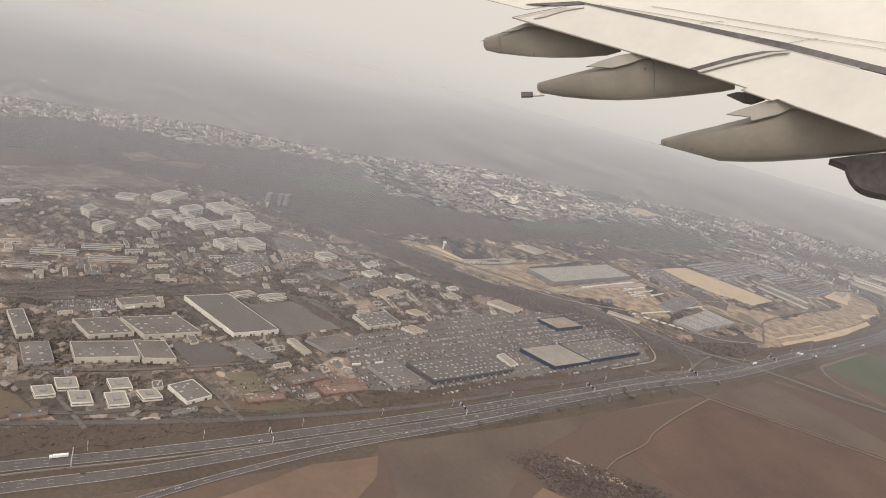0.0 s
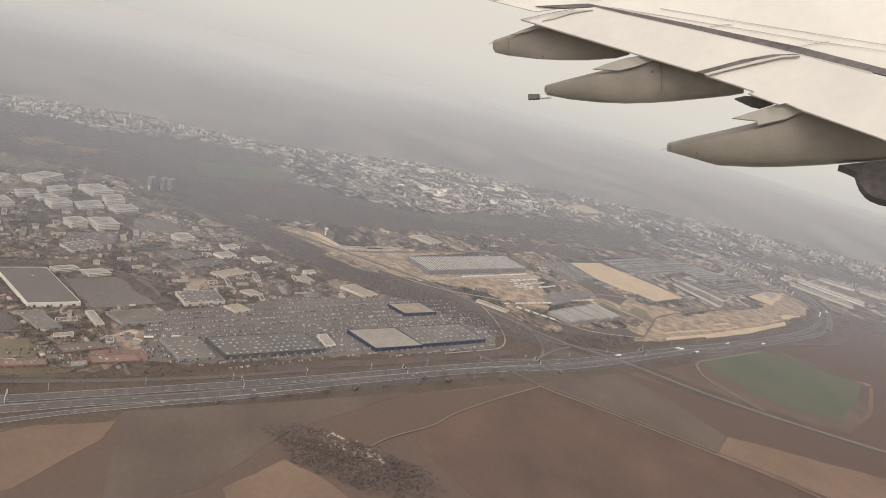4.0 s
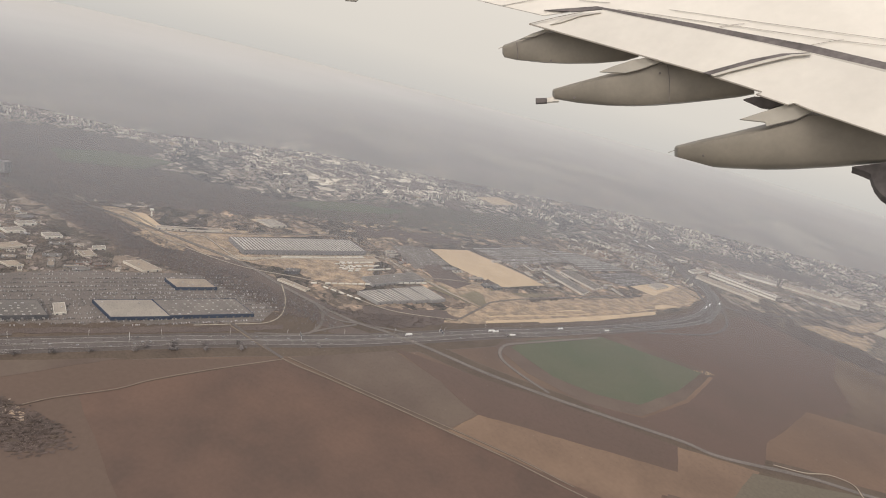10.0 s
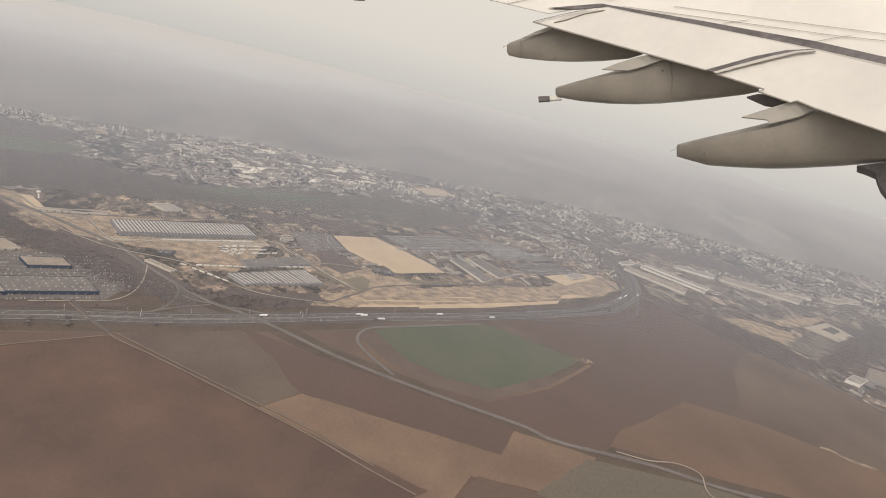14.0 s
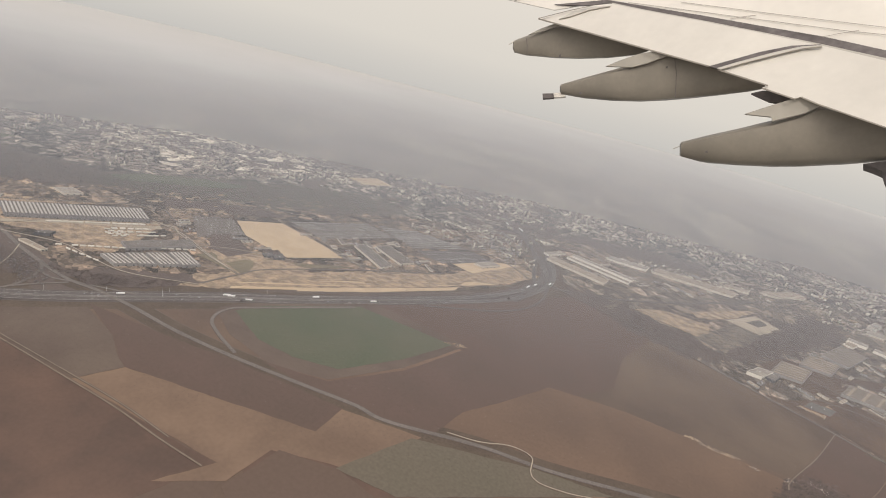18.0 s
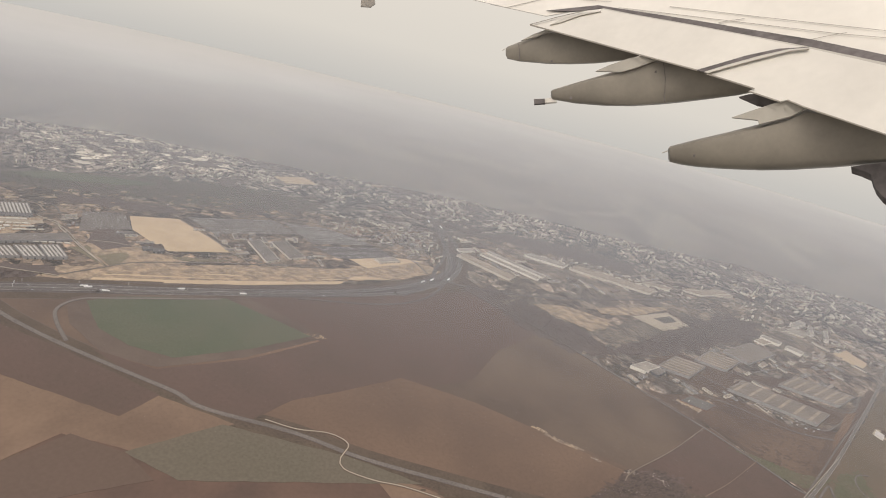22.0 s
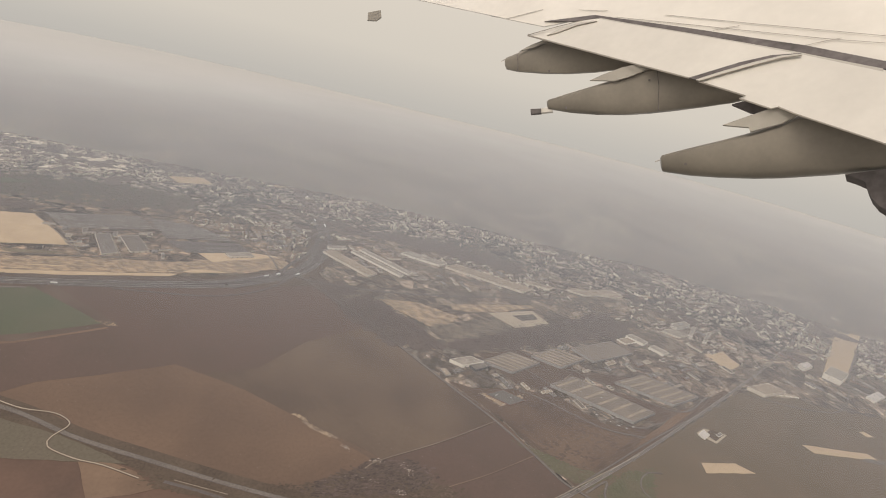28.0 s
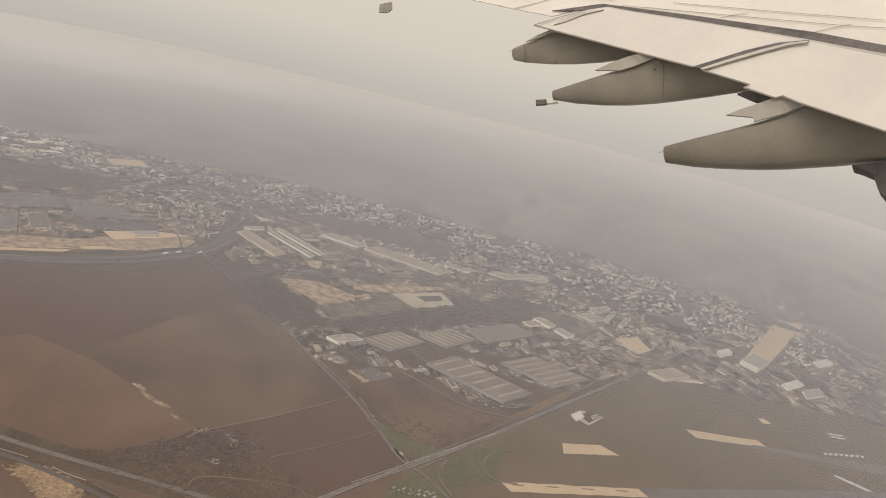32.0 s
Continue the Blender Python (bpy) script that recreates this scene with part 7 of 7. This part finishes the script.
for name, label, surface, count, size, corners in (
    ("scrub_mounds", "dark bluish bramble mounds on waste ground", bramble, 2600, 0.12, [(97.08, 31.49), (97.64, 32.37), (99.47, 34.0), (100.92, 35.89), (103.88, 36.82), (105.47, 35.87), (105.29, 34.55), (103.78, 33.29), (100.63, 32.19), (98.09, 31.07)]),
    ("scrub_mounds", "low dead grass tufts on waste ground", verge_brown, 1600, 0.13, [(90.79, 30.26), (94.79, 31.1), (97.34, 32.12), (101.38, 35.79), (105.53, 35.54), (110.24, 33.74), (106.49, 30.0), (100.24, 29.96)]),
    ("scrub_mounds", "low dead grass tufts beside the old road", verge_brown, 900, 0.11, [(85.44, 29.05), (89.86, 29.25), (98.01, 28.1), (101.05, 27.5), (99.69, 27.02), (94.85, 28.2), (91.56, 28.39), (87.14, 27.85)]),
    ("sand_heaps", "low churned ochre sand ridges", bare_ochre, 900, 0.09, [(91.22, 27.56), (91.73, 28.46), (93.8, 28.49), (96.08, 28.05), (97.71, 26.56), (95.92, 25.91), (93.87, 26.57), (92.65, 27.2)]),
    ("rubble", "pale rubble among the brambles", rubble_pale, 60, 0.06, [(100.68, 35.94), (101.28, 36.49), (101.85, 36.2), (101.25, 35.66)]),
    ("rubble", "pale rubble among the brambles", rubble_pale, 80, 0.06, [(102.92, 36.5), (103.57, 36.62), (104.58, 35.65), (104.14, 35.33), (103.61, 35.97)]),
    ("rubble", "pale rubble among the brambles", rubble_pale, 50, 0.06, [(102.95, 33.23), (103.63, 33.56), (104.39, 33.4), (103.9, 33.08)]),
    ("rubble", "pale rubble among the brambles", rubble_pale, 60, 0.05, [(97.27, 32.09), (98.45, 33.31), (99.47, 34.0), (101.88, 34.07), (101.84, 33.72), (99.82, 33.45)]),
    ("sand_heaps", "pale reddish earth heap across the field", sand_dull, 90, 0.07, [(92.42, 39.21), (93.15, 39.27), (94.15, 38.93), (94.09, 38.55), (93.48, 38.8)]),
    ("sand_heaps", "pale reddish earth heap across the field", sand_dull, 200, 0.08, [(93.79, 38.5), (94.47, 38.46), (96.16, 37.94), (97.15, 37.63), (96.37, 37.53), (94.66, 38.03)]),
    ("sand_heaps", "pale reddish earth heap across the field", rubble_pale, 20, 0.06, [(97.92, 36.84), (98.29, 36.92), (98.72, 36.63), (98.32, 36.54)]),
    ("scrub_mounds", "green winter grass tufts by the crossroads", meadow_green, 1200, 0.11, [(114.04, 42.93), (116.48, 42.46), (119.28, 41.6), (122.19, 41.85), (119.68, 39.52), (117.0, 40.53)]),
    ("scrub_mounds", "green winter grass tufts on the airfield", meadow_green, 1400, 0.12, [(121.08, 38.86), (124.24, 42.82), (126.63, 43.62), (126.08, 39.73), (122.77, 37.68)]),
    ("scrub_mounds", "dark weeds on the rough pasture", soil_waste, 500, 0.14, [(109.68, 48.61), (114.81, 50.28), (126.03, 48.98), (124.56, 45.23), (119.55, 40.19)]),
    ("scrub_mounds", "brown bramble mounds round the old quarry", bramble, 2200, 0.09, [(12.84, 23.59), (14.2, 24.42), (17.59, 23.74), (20.74, 22.55), (21.34, 21.34), (19.94, 20.46), (17.19, 20.85), (14.27, 21.81)]),
    ("rubble", "pale rubble strewn in the old quarry", rubble_pale, 90, 0.045, [(14.77, 24.22), (16.28, 24.32), (19.08, 22.99), (18.72, 22.43), (16.66, 22.94), (15.3, 23.23)]),
    ("sand_heaps", "pale earth heap at the corner of the green crop", bare_ochre, 60, 0.06, [(69.63, 45.32), (70.99, 45.83), (72.05, 45.33), (70.84, 45.0)]),
    ("rubble", "pale debris beside the ruined building", rubble_pale, 120, 0.06, [(109.49, 49.6), (109.94, 50.15), (111.79, 49.4), (113.91, 51.39), (114.28, 50.9), (111.74, 48.31)]),
):
    mounds(name, label, surface, count, size, corners)
for label, surface, count, size in (("pale yards and bare plots across the suburb", plot_cream, 4200, 0.6), ("dark gardens and groves across the suburb", scrub_dark, 4200, 0.75)):
    mounds("plots", label, surface, count, size, FAR, 1.0)
mounds("plots", "pale bare plots beyond the forest strip", plot_cream, 130, 0.8, [(11.6, 85.27), (18.42, 98.0), (43.36, 95.38), (44.93, 89.47), (26.95, 74.93), (17.26, 74.55)], 0.1)
mounds("plots", "tan bare plots behind the ribbed warehouse", sand_dull, 60, 0.35, [(22.47, 58.43), (31.79, 65.33), (48.13, 77.36), (52.16, 74.96), (39.88, 63.8), (25.97, 54.2)])
parked("white vans parked beside the crossroads", [(117.73, 35.8), (121.69, 36.64), (121.65, 36.0), (117.81, 35.08)], 40, 0.8, seed=73)

# ---- towns ----
HOUSE_V = np.array([(-.5, -.5, 0), (.5, -.5, 0), (.5, .5, 0), (-.5, .5, 0), (-.5, -.5, .62), (.5, -.5, .62), (.5, .5, .62), (-.5, .5, .62)])
HOUSE_F = np.array([(0, 1, 5, 4), (1, 2, 6, 5), (2, 3, 7, 6), (3, 0, 4, 7)])
ROOF_V = np.array([(-.56, -.56, .6), (.56, -.56, .6), (.56, .56, .6), (-.56, .56, .6), (-.56, 0, 1.0), (.56, 0, 1.0)])
ROOF_F3 = np.array([(0, 1, 5), (0, 5, 4), (2, 3, 4), (2, 4, 5), (3, 0, 4), (1, 2, 5)])
BLOCK_V, BLOCK_F = (np.array(q) for q in box(-.5, .5, -.5, .5, 0, 1))


OCTA_V = np.array([(1, 0, 0), (0, 1, 0), (-1, 0, 0), (0, -1, 0), (0, 0, 1), (0, 0, -0.6)], float)
OCTA_F = np.array([(0, 1, 4), (1, 2, 4), (2, 3, 4), (3, 0, 4), (1, 0, 5), (2, 1, 5), (3, 2, 5), (0, 3, 5)])


def town(label, count, size, poly, seed, trees=1.0, blocks=0.06, grow=0.0, clump=0.12):
    """Streets of small houses with bare trees and a few flat blocks between them."""
    rng = random.Random(seed)
    spots = [p for p in sample(poly, count, seed, TAKEN + WOODED, clump) if reach(*p) < 235]
    houses, hs, ha, flats, fs, fa = [], [], [], [], [], []
    for x, y in spots:
        ang = 0.6 + 1.2 * noise.noise((x * 0.03, y * 0.03, 7.0)) + rng.choice((0, 1.5708))
        g, z = size * (1 + grow * max(0, y - 60) / 100), land_z(x, y) - 0.02
        if rng.random() < blocks * (1 + 2.5 * noise.noise((x * 0.05, y * 0.05, 3.0))):
            if rng.random() < 0.2:
                flats.append((x, y, z)); fs.append((g * rng.uniform(0.6, 0.9), g * rng.uniform(0.5, 0.8), min(1.3, g * rng.uniform(1.6, 3.0)))); fa.append(ang)
            else:
                flats.append((x, y, z)); fs.append((g * rng.uniform(1.4, 4.2), g * rng.uniform(0.4, 0.7), g * rng.uniform(0.5, 1.3))); fa.append(ang)
        else:
            row = 1 + 1.6 * min(1, max(0, (y - 95) / 50)) * rng.random()
            houses.append((x, y, z)); hs.append((g * rng.uniform(.7, 1.5) * row, g * rng.uniform(.5, .9), g * rng.uniform(.45, .8))); ha.append(ang)
    ob = thing("houses", label, "houses", scatter_mesh("house_walls", HOUSE_V, HOUSE_F, houses, hs, house_wall, 0, seed, ha), kind="stuff")
    tagged(part("house_roofs", scatter_mesh("house_roofs", ROOF_V, ROOF_F3, houses, hs, house_roof, 0, seed, ha), ob), kind="stuff")
    if flats:
        thing("low_blocks", "pale flat-roofed blocks among " + label, "buildings", scatter_mesh("low_blocks", BLOCK_V, BLOCK_F, flats, fs, block_wall, 0, seed, fa), kind="stuff")
    spots = [p for p in sample(poly, int(count * trees), seed + 50, TAKEN, 0.2) if reach(*p) < 235]
    places, scales = [], []
    for x, y in spots:
        g = size * (1 + grow * max(0, y - 60) / 100) * rng.uniform(0.2, 0.55)
        if trees > 8:
            for _ in range(5):
                places.append((x + rng.gauss(0, g * 0.5), y + rng.gauss(0, g * 0.5), g * rng.uniform(0.25, 0.9))); scales.append((g * 0.4, g * 0.4, g * 0.3))
        else:
            places.append((x, y, land_z(x, y) + g * 0.4)); scales.append((g * 0.8, g * 0.8, g * 0.7))
    thing("garden_trees", "bare garden trees among " + label, "trees", scatter_mesh("garden_trees", OCTA_V, OCTA_F, places, scales, garden_twigs, 0.35, seed), kind="stuff")


town("small sheds and bare trees behind the warehouse", 70, 0.26, [(13.89, 52.94), (20.36, 60.95), (32.46, 68.17), (44.9, 68.61), (53.27, 71.23), (71.12, 73.4), (62.34, 73.82), (37.54, 60.55), (20.18, 55.23)], 17, 14, 0, 0, 0.3)
town("waste plots between the works roads", 25, 0.2, [(34.96, 58.44), (43.19, 59.68), (59.51, 61.53), (67.36, 62.07), (51.04, 54.19), (38.16, 50.66)], 18, 12, 0, 0, 0.4)
town("yards beside the airport sheds", 60, 0.22, [(102.15, 55.44), (120.94, 66.57), (140.93, 72), (139.09, 65.32), (129.09, 51.72), (116.42, 51.46), (104.87, 51.76)], 19, 12, 0, 0, 0.3)
town("grey roofed suburban houses and workshops", 420, 0.3, [(-29.69, 49.51), (-14.65, 57.19), (-6.11, 55.76), (2.19, 48.89), (14.11, 41.82), (21.7, 42.5), (3.57, 33.19), (2.19, 30.45), (3.69, 27.12), (-2.68, 24.41), (-13.49, 21.89)], 11, 16, 0, 0, 0.25)
town("white apartment suburb", 2200, 0.27, [(13.92, 69.78), (23.96, 71.08), (36.74, 78.3), (52.36, 89.11), (64.13, 86.78), (59.27, 108.58), (32.93, 99.5), (11.86, 83.39)], 12, 1.8, 0.16, 0.1, 0.15)
town("low houses behind the depots", 1000, 0.26, [(82.02, 82.86), (89.69, 90.02), (116, 93.09), (125.96, 89.14), (149.99, 87.54), (152.48, 74.5), (138.19, 67.67), (132.01, 77.64), (116.15, 78.45), (91.95, 81.38)], 13, 1, 0.15, 0, 0.2)
town("endless hazy suburb", 52000, 0.25, [(-6.09, 53.55), (11.36, 84.56), (34.59, 102.33), (59.27, 108.58), (64.13, 86.78), (80.77, 88.99), (89.48, 90.83), (115.99, 93.66), (126.01, 89.67), (150.16, 88.04), (159.94, 78.06), (181.9, 77.72), (258.69, 102.44), (343.81, 154.83), (260, 230), (-130, 230), (-150, 120), (-57.98, 74.59)], 14, 0.45, 0.26, 1.0, 0.12)
town("pale blocks beyond the forest", 260, 0.3, [(-22.87, 85.56), (-16.15, 95.29), (-11.95, 86.43), (0.61, 89.38), (-0.63, 79.75), (-10.01, 79.62), (-18.41, 74.91)], 20, 2.0, 0.35, 0.1, 0.3)
town("houses beyond the dark forest", 3200, 0.28, [(-56.58, 90.59), (-31.3, 105.07), (0.99, 79.62), (-11.74, 66.57), (-30.43, 61.11), (-35.59, 56.45)], 15, 1.4, 0.1, 0.45, 0.1)
town("houses round the vehicle yards", 300, 0.24, [(63.49, 80.69), (79.06, 82.55), (83.1, 71.54), (76.95, 68.3), (71.33, 73.21), (62.86, 74.77)], 16, 1, 0.2, 0, 0.3)

# ---- parks, woods and works roofs strewn over the far suburbs ----
def patches(name, label, surface, count, small, large, high, seed):
    """Many flat irregular patches in one sheet of ground cover."""
    rng = random.Random(seed)
    verts, faces = [], []
    while len(faces) < count * 9:
        y = rng.uniform(80, 225)
        x = rng.uniform(-0.6 * y - 20, 125 + 0.95 * y)
        if noise.noise((x * 0.04, y * 0.06, seed)) < rng.uniform(-0.4, 0.3) or any(inside((x, y), q) for q in TAKEN + WOODED):
            continue
        grown = 0.6 + 0.8 * y / 120
        half, deep, turn = grown * rng.uniform(small, large), grown * rng.uniform(small, large) * 0.5, rng.uniform(-0.5, 0.5)
        base = len(verts)
        for k in range(8):
            ang = k * math.pi / 4
            r = rng.uniform(0.65, 1.15) if high < 0.2 else 1 / max(abs(math.cos(ang)), abs(math.sin(ang)))
            u, v = half * r * math.cos(ang), deep * r * math.sin(ang)
            px, py = x + u * math.cos(turn) - v * math.sin(turn), y + u * math.sin(turn) + v * math.cos(turn)
            z = land_z(px, py)
            verts += [(px, py, z + (high * rng.uniform(0.8, 1.2) if high < 0.2 else high)), (px, py, z - 0.02)]
        faces.append(tuple(base + 2 * k for k in range(8)))
        faces += [(base + 2 * k, base + 2 * k + 1, base + (2 * k + 3) % 16, base + (2 * k + 2) % 16) for k in range(8)]
    return thing(name, label, name.replace("_", " "), mesh_of(name, verts, faces, surface), kind="stuff")


patches("parkland", "dark bare parks and copses among the far suburbs", scrub_dark, 1500, 0.5, 3.0, 0.12, 81)
patches("allotments", "pale bare plots among the far suburbs", sand_dull, 260, 0.3, 1.2, 0.1, 82)
patches("works_roofs", "pale works roofs among the far suburbs", roof_pale, 420, 0.25, 0.75, 0.22, 83)

# ---- the aircraft's wing, oversized and far out to fit the camera's view: skin, slot, two flaps and three flap-track fairings ----
wing = thing("aircraft_wing", "white airliner wing with grey flap-track fairings seen from the cabin", "wing", None, pose(58.13, -3.75, 28.39, 68.429, -13.799, 1.294))


def at(a, b):
    """Right and up shares of the distance, from a point in the camera's view, 1645 to the unit."""
    return 0.076 + a / 1645, 0.441 - b / 1645


def wing_plane(u, v):
    """The distance of the wing's upper plane, nearer towards the root, fitted to hold still in the camera's view."""
    return 1 / (0.002527 + 0.00143 * u - 0.00183 * v)


def wing_part(name, verts, faces, surface, label="", parent=None, smooth=False):
    me = mesh_of(name, verts, faces, surface, smooth)
    bm = bmesh.new()
    bm.from_mesh(me)
    bmesh.ops.recalc_face_normals(bm, faces=bm.faces)
    bm.to_mesh(me)
    bm.free()
    return part(name, me, parent or wing, label)


def panel(name, label, surface, outline, back=0.0, thick=1.2, level=None, parent=None):
    """A thin slab in the wing's plane, or upright where a level is given."""
    verts = []
    for a, b in outline:
        u, v = at(a, b)
        far = wing_plane(u, v if level is None else level) + back
        verts.append(Vector((u * far, v * far, -far)))
    n = len(verts)
    verts += [p * (1 + thick / 400) + Vector((0, -thick * 0.5, 0)) for p in verts]
    faces = [tuple(range(n)), tuple(range(2 * n - 1, n - 1, -1))] + [(i, i + n, (i + 1) % n + n, (i + 1) % n) for i in range(n)]
    return wing_part(name, verts, faces, surface, label, parent)


def seam(points, width, back, surface, label="dark panel seam", name="panel_seam", level=None, parent=None):
    """A thin strip laid along a line on the wing."""
    line = [Vector(p) for p in points]
    left, right = [], []
    for i, p in enumerate(line):
        d = (line[min(i + 1, len(line) - 1)] - line[max(i - 1, 0)]).normalized()
        off = Vector((-d.y, d.x)) * width / 2
        left.append(tuple(p + off)), right.append(tuple(p - off))
    return panel(name, label, surface, left + right[::-1], back, 0.25, level, parent)


PROFILE = ((-0.7, 1.0), (0.0, 0.985), (0.6, 0.955), (0.9, 0.925), (1.0, 0.88), (1.0, 0.72), (0.86, 0.4), (0.66, 0.14), (0.42, 0.03), (0.0, 0.0), (-0.5, 0.04), (-0.9, 0.3), (-1.0, 0.8))


def fairing(stations, level, wide, back=32):
    """A canoe-shaped fairing with a flat top and undercut sides; stations: place along, top, keel and fullness."""
    verts, seg = [], len(PROFILE)
    for a, top, keel, fat in stations:
        for side, rise in PROFILE:
            u, v = at(a, keel + (top - keel) * rise)
            far = wing_plane(u, level) + back - wide * fat * side
            verts.append(Vector((u * far, v * far, -far)))
    faces = [(k * seg + i, k * seg + (i + 1) % seg, (k + 1) * seg + (i + 1) % seg, (k + 1) * seg + i) for k in range(len(stations) - 1) for i in range(seg)]
    faces += [tuple(range(seg - 1, -1, -1)), tuple(range((len(stations) - 1) * seg, len(stations) * seg))]
    ob = wing_part("flap_track_fairing", verts, faces, wing_grey, "grey canoe-shaped flap-track fairing with dirt streaks", None, True)
    ob.data.set_sharp_from_angle(angle=radians(35))
    return ob


panel("upper_skin", "white upper wing skin", wing_white, [(-400, -85), (0, 8), (48, 20), (168, 47), (330, 20), (420, 36), (600, 66), (750, 94), (940, 127), (1164, 178), (1420, 236), (1420, -220), (-400, -220)], 6)
# No opening here: a solid dark panel paints the slot's shade.
panel("flap_slot_shade", "dark panel painted as the shaded slot between wing and flap", wing_dark, [(168, 31), (320, 18), (420, 35), (600, 65), (750, 92), (940, 125), (1164, 175), (1420, 232), (1420, 254), (1164, 197), (940, 146), (750, 110), (600, 80), (420, 46), (335, 27), (250, 35)], 3)
panel("slot_lip", "pale lip of the flap slot", wing_pale, [(335, 27), (420, 45), (600, 79), (750, 109), (940, 147), (1164, 197), (1164, 208), (940, 153), (750, 114), (600, 84), (420, 50), (330, 31)], 1)
panel("outer_flap", "white outer flap panel", wing_flap, [(122, 71), (205, 50), (280, 34), (330, 29), (420, 48), (600, 82), (750, 112), (930, 150), (850, 152), (760, 170), (690, 190), (618, 209), (430, 157)], -2)
# A greyer wedge puts shade into the colour at the flap's end.
panel("flap_end_shade", "grey patch painted as shade on the outer flap", wing_pale, [(182, 73), (225, 52), (290, 38), (330, 36), (270, 47), (215, 66)], -4)
# A solid dark strip paints the shade between the two flaps.
panel("flap_gap_shade", "dark strip painted as the shaded gap between the flaps", wing_dark, [(618, 209), (690, 189), (760, 169), (850, 151), (935, 147), (936, 150), (880, 154), (800, 171), (705, 197), (645, 217)], -4)
panel("flap_edge_strip", "pale rounded flap edge", wing_pale, [(640, 215), (700, 197), (800, 170), (880, 153), (935, 149), (938, 153), (885, 158), (805, 177), (705, 203), (650, 219)], -6)
panel("inner_flap", "white inner flap panel", wing_flap, [(645, 219), (700, 203), (790, 179), (880, 160), (940, 152), (1164, 205), (1420, 267), (1420, 489), (1164, 397), (930, 317), (882, 297), (862, 302), (770, 271), (787, 264)], -3)

one = fairing([(48, 139, 160, 0.5), (53, 134, 170, 0.7), (88, 121, 178, 0.85), (130, 104, 182, 1), (172, 86, 186, 1), (240, 84, 188, 1), (320, 100, 186, 0.9), (400, 128, 178, 0.6), (440, 140, 166, 0.3)], 0.36, 9)
two = fairing([(187, 266, 284, 0.5), (191, 261, 290, 0.7), (260, 241, 302, 0.9), (340, 219, 309, 1), (420, 196, 311, 1), (490, 170, 308, 1), (560, 172, 302, 1), (650, 195, 292, 0.9), (730, 230, 282, 0.6), (775, 250, 273, 0.3)], 0.29, 13)
three = fairing([(536, 432, 466, 0.5), (541, 426, 475, 0.7), (620, 406, 487, 0.9), (700, 388, 493, 1), (800, 363, 497, 1), (880, 338, 496, 1), (935, 312, 493, 1), (1010, 325, 489, 1), (1164, 375, 476, 1), (1300, 410, 462, 0.8)], 0.2, 17)
# Paler panels paint the light on the upper faces of the fairings.
panel("fairing_lit_top", "pale panel painted as the lit fairing top", wing_mid, [(320, 209), (358, 193), (415, 174), (488, 160), (515, 172), (440, 200), (395, 212)], 16, 1.2, 0.29, two)
panel("fairing_lit_top", "pale panel painted as the lit fairing top", wing_mid, [(722, 346), (770, 330), (868, 299), (885, 294), (945, 316), (890, 344), (800, 366), (797, 354)], 12, 1.2, 0.2, three)
panel("fairing_lit_top", "pale panel painted as the lit fairing top", wing_mid, [(95, 117), (130, 100), (170, 86), (185, 90), (140, 107)], 20, 1.2, 0.36, one)
seam([(87, 126), (90, 150), (89, 174)], 2.0, 22.5, wing_dark, "thin dark seam", "fairing_seam", 0.36, one)
seam([(518, 188), (523, 230), (521, 299)], 2.0, 18, wing_dark, "thin dark seam", "fairing_seam", 0.29, two)
for x, y, back, level, owner in ((247, 286, 18, 0.29, two), (495, 212, 18, 0.29, two), (614, 454, 14, 0.2, three), (185, 178, 22, 0.36, one)):
    panel("drain_hole", "small dark drain hole", wing_dark, [(x - 3, y - 2), (x + 3, y - 3), (x + 3, y + 3), (x - 3, y + 3)], back, 0.3, level, owner)
for points, level, owner in (([(36, 146), (52, 137)], 0.36, one), ([(516, 446), (538, 438)], 0.2, three)):
    seam(points, 2.2, 32, wing_pale, "thin static wick", "static_wick", level, owner)

rod = panel("vent_pipe", "white drain mast", wing_white, [(168, 287), (200, 284), (204, 296), (168, 299)], 28, 2.5, 0.29)
panel("pipe_cap", "black end cap", wing_dark, [(137, 288), (169, 287), (170, 300), (138, 302)], 26, 2.5, 0.29, rod)
panel("flap_bracket", "dark flap bracket", wing_dark, [(738, 287), (770, 279), (800, 280), (858, 300), (815, 314), (790, 310)], 14, 2.0, 0.27)
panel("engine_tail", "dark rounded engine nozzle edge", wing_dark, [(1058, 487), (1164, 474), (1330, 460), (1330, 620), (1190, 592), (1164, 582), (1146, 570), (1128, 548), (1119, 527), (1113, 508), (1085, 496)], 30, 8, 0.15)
panel("wing_tip_fence", "grey wing tip fence", wing_grey, [(-392, -14), (-352, -20), (-348, 2), (-362, 12), (-392, 10)], 4, 2.0)

# panel seams, dark trailing edges
for points in ([(0, 10), (48, 21), (168, 48)], [(48, 20), (100, 9), (160, -4)], [(380, 26), (420, 31), (750, 75), (1000, 108), (1164, 125), (1400, 155)], [(530, 25), (800, 60), (1164, 105), (1400, 134)], [(672, 74), (700, 69), (748, 63)], [(940, 125), (985, 116), (1040, 107)], [(270, 1), (330, 6), (358, 7)]):
    seam(points, 1.0, 4.5, wing_mid)
for points in ([(122, 72), (280, 116), (430, 158), (618, 210)], [(645, 220), (787, 265)], [(770, 272), (862, 303)], [(882, 298), (930, 318), (1164, 398), (1400, 482)], [(122, 71), (205, 50), (280, 34)]):
    seam(points, 4.0 if points[0][1] > 71.5 else 1.6, -5, wing_grey, "grey trailing edge strip", "trailing_edge")
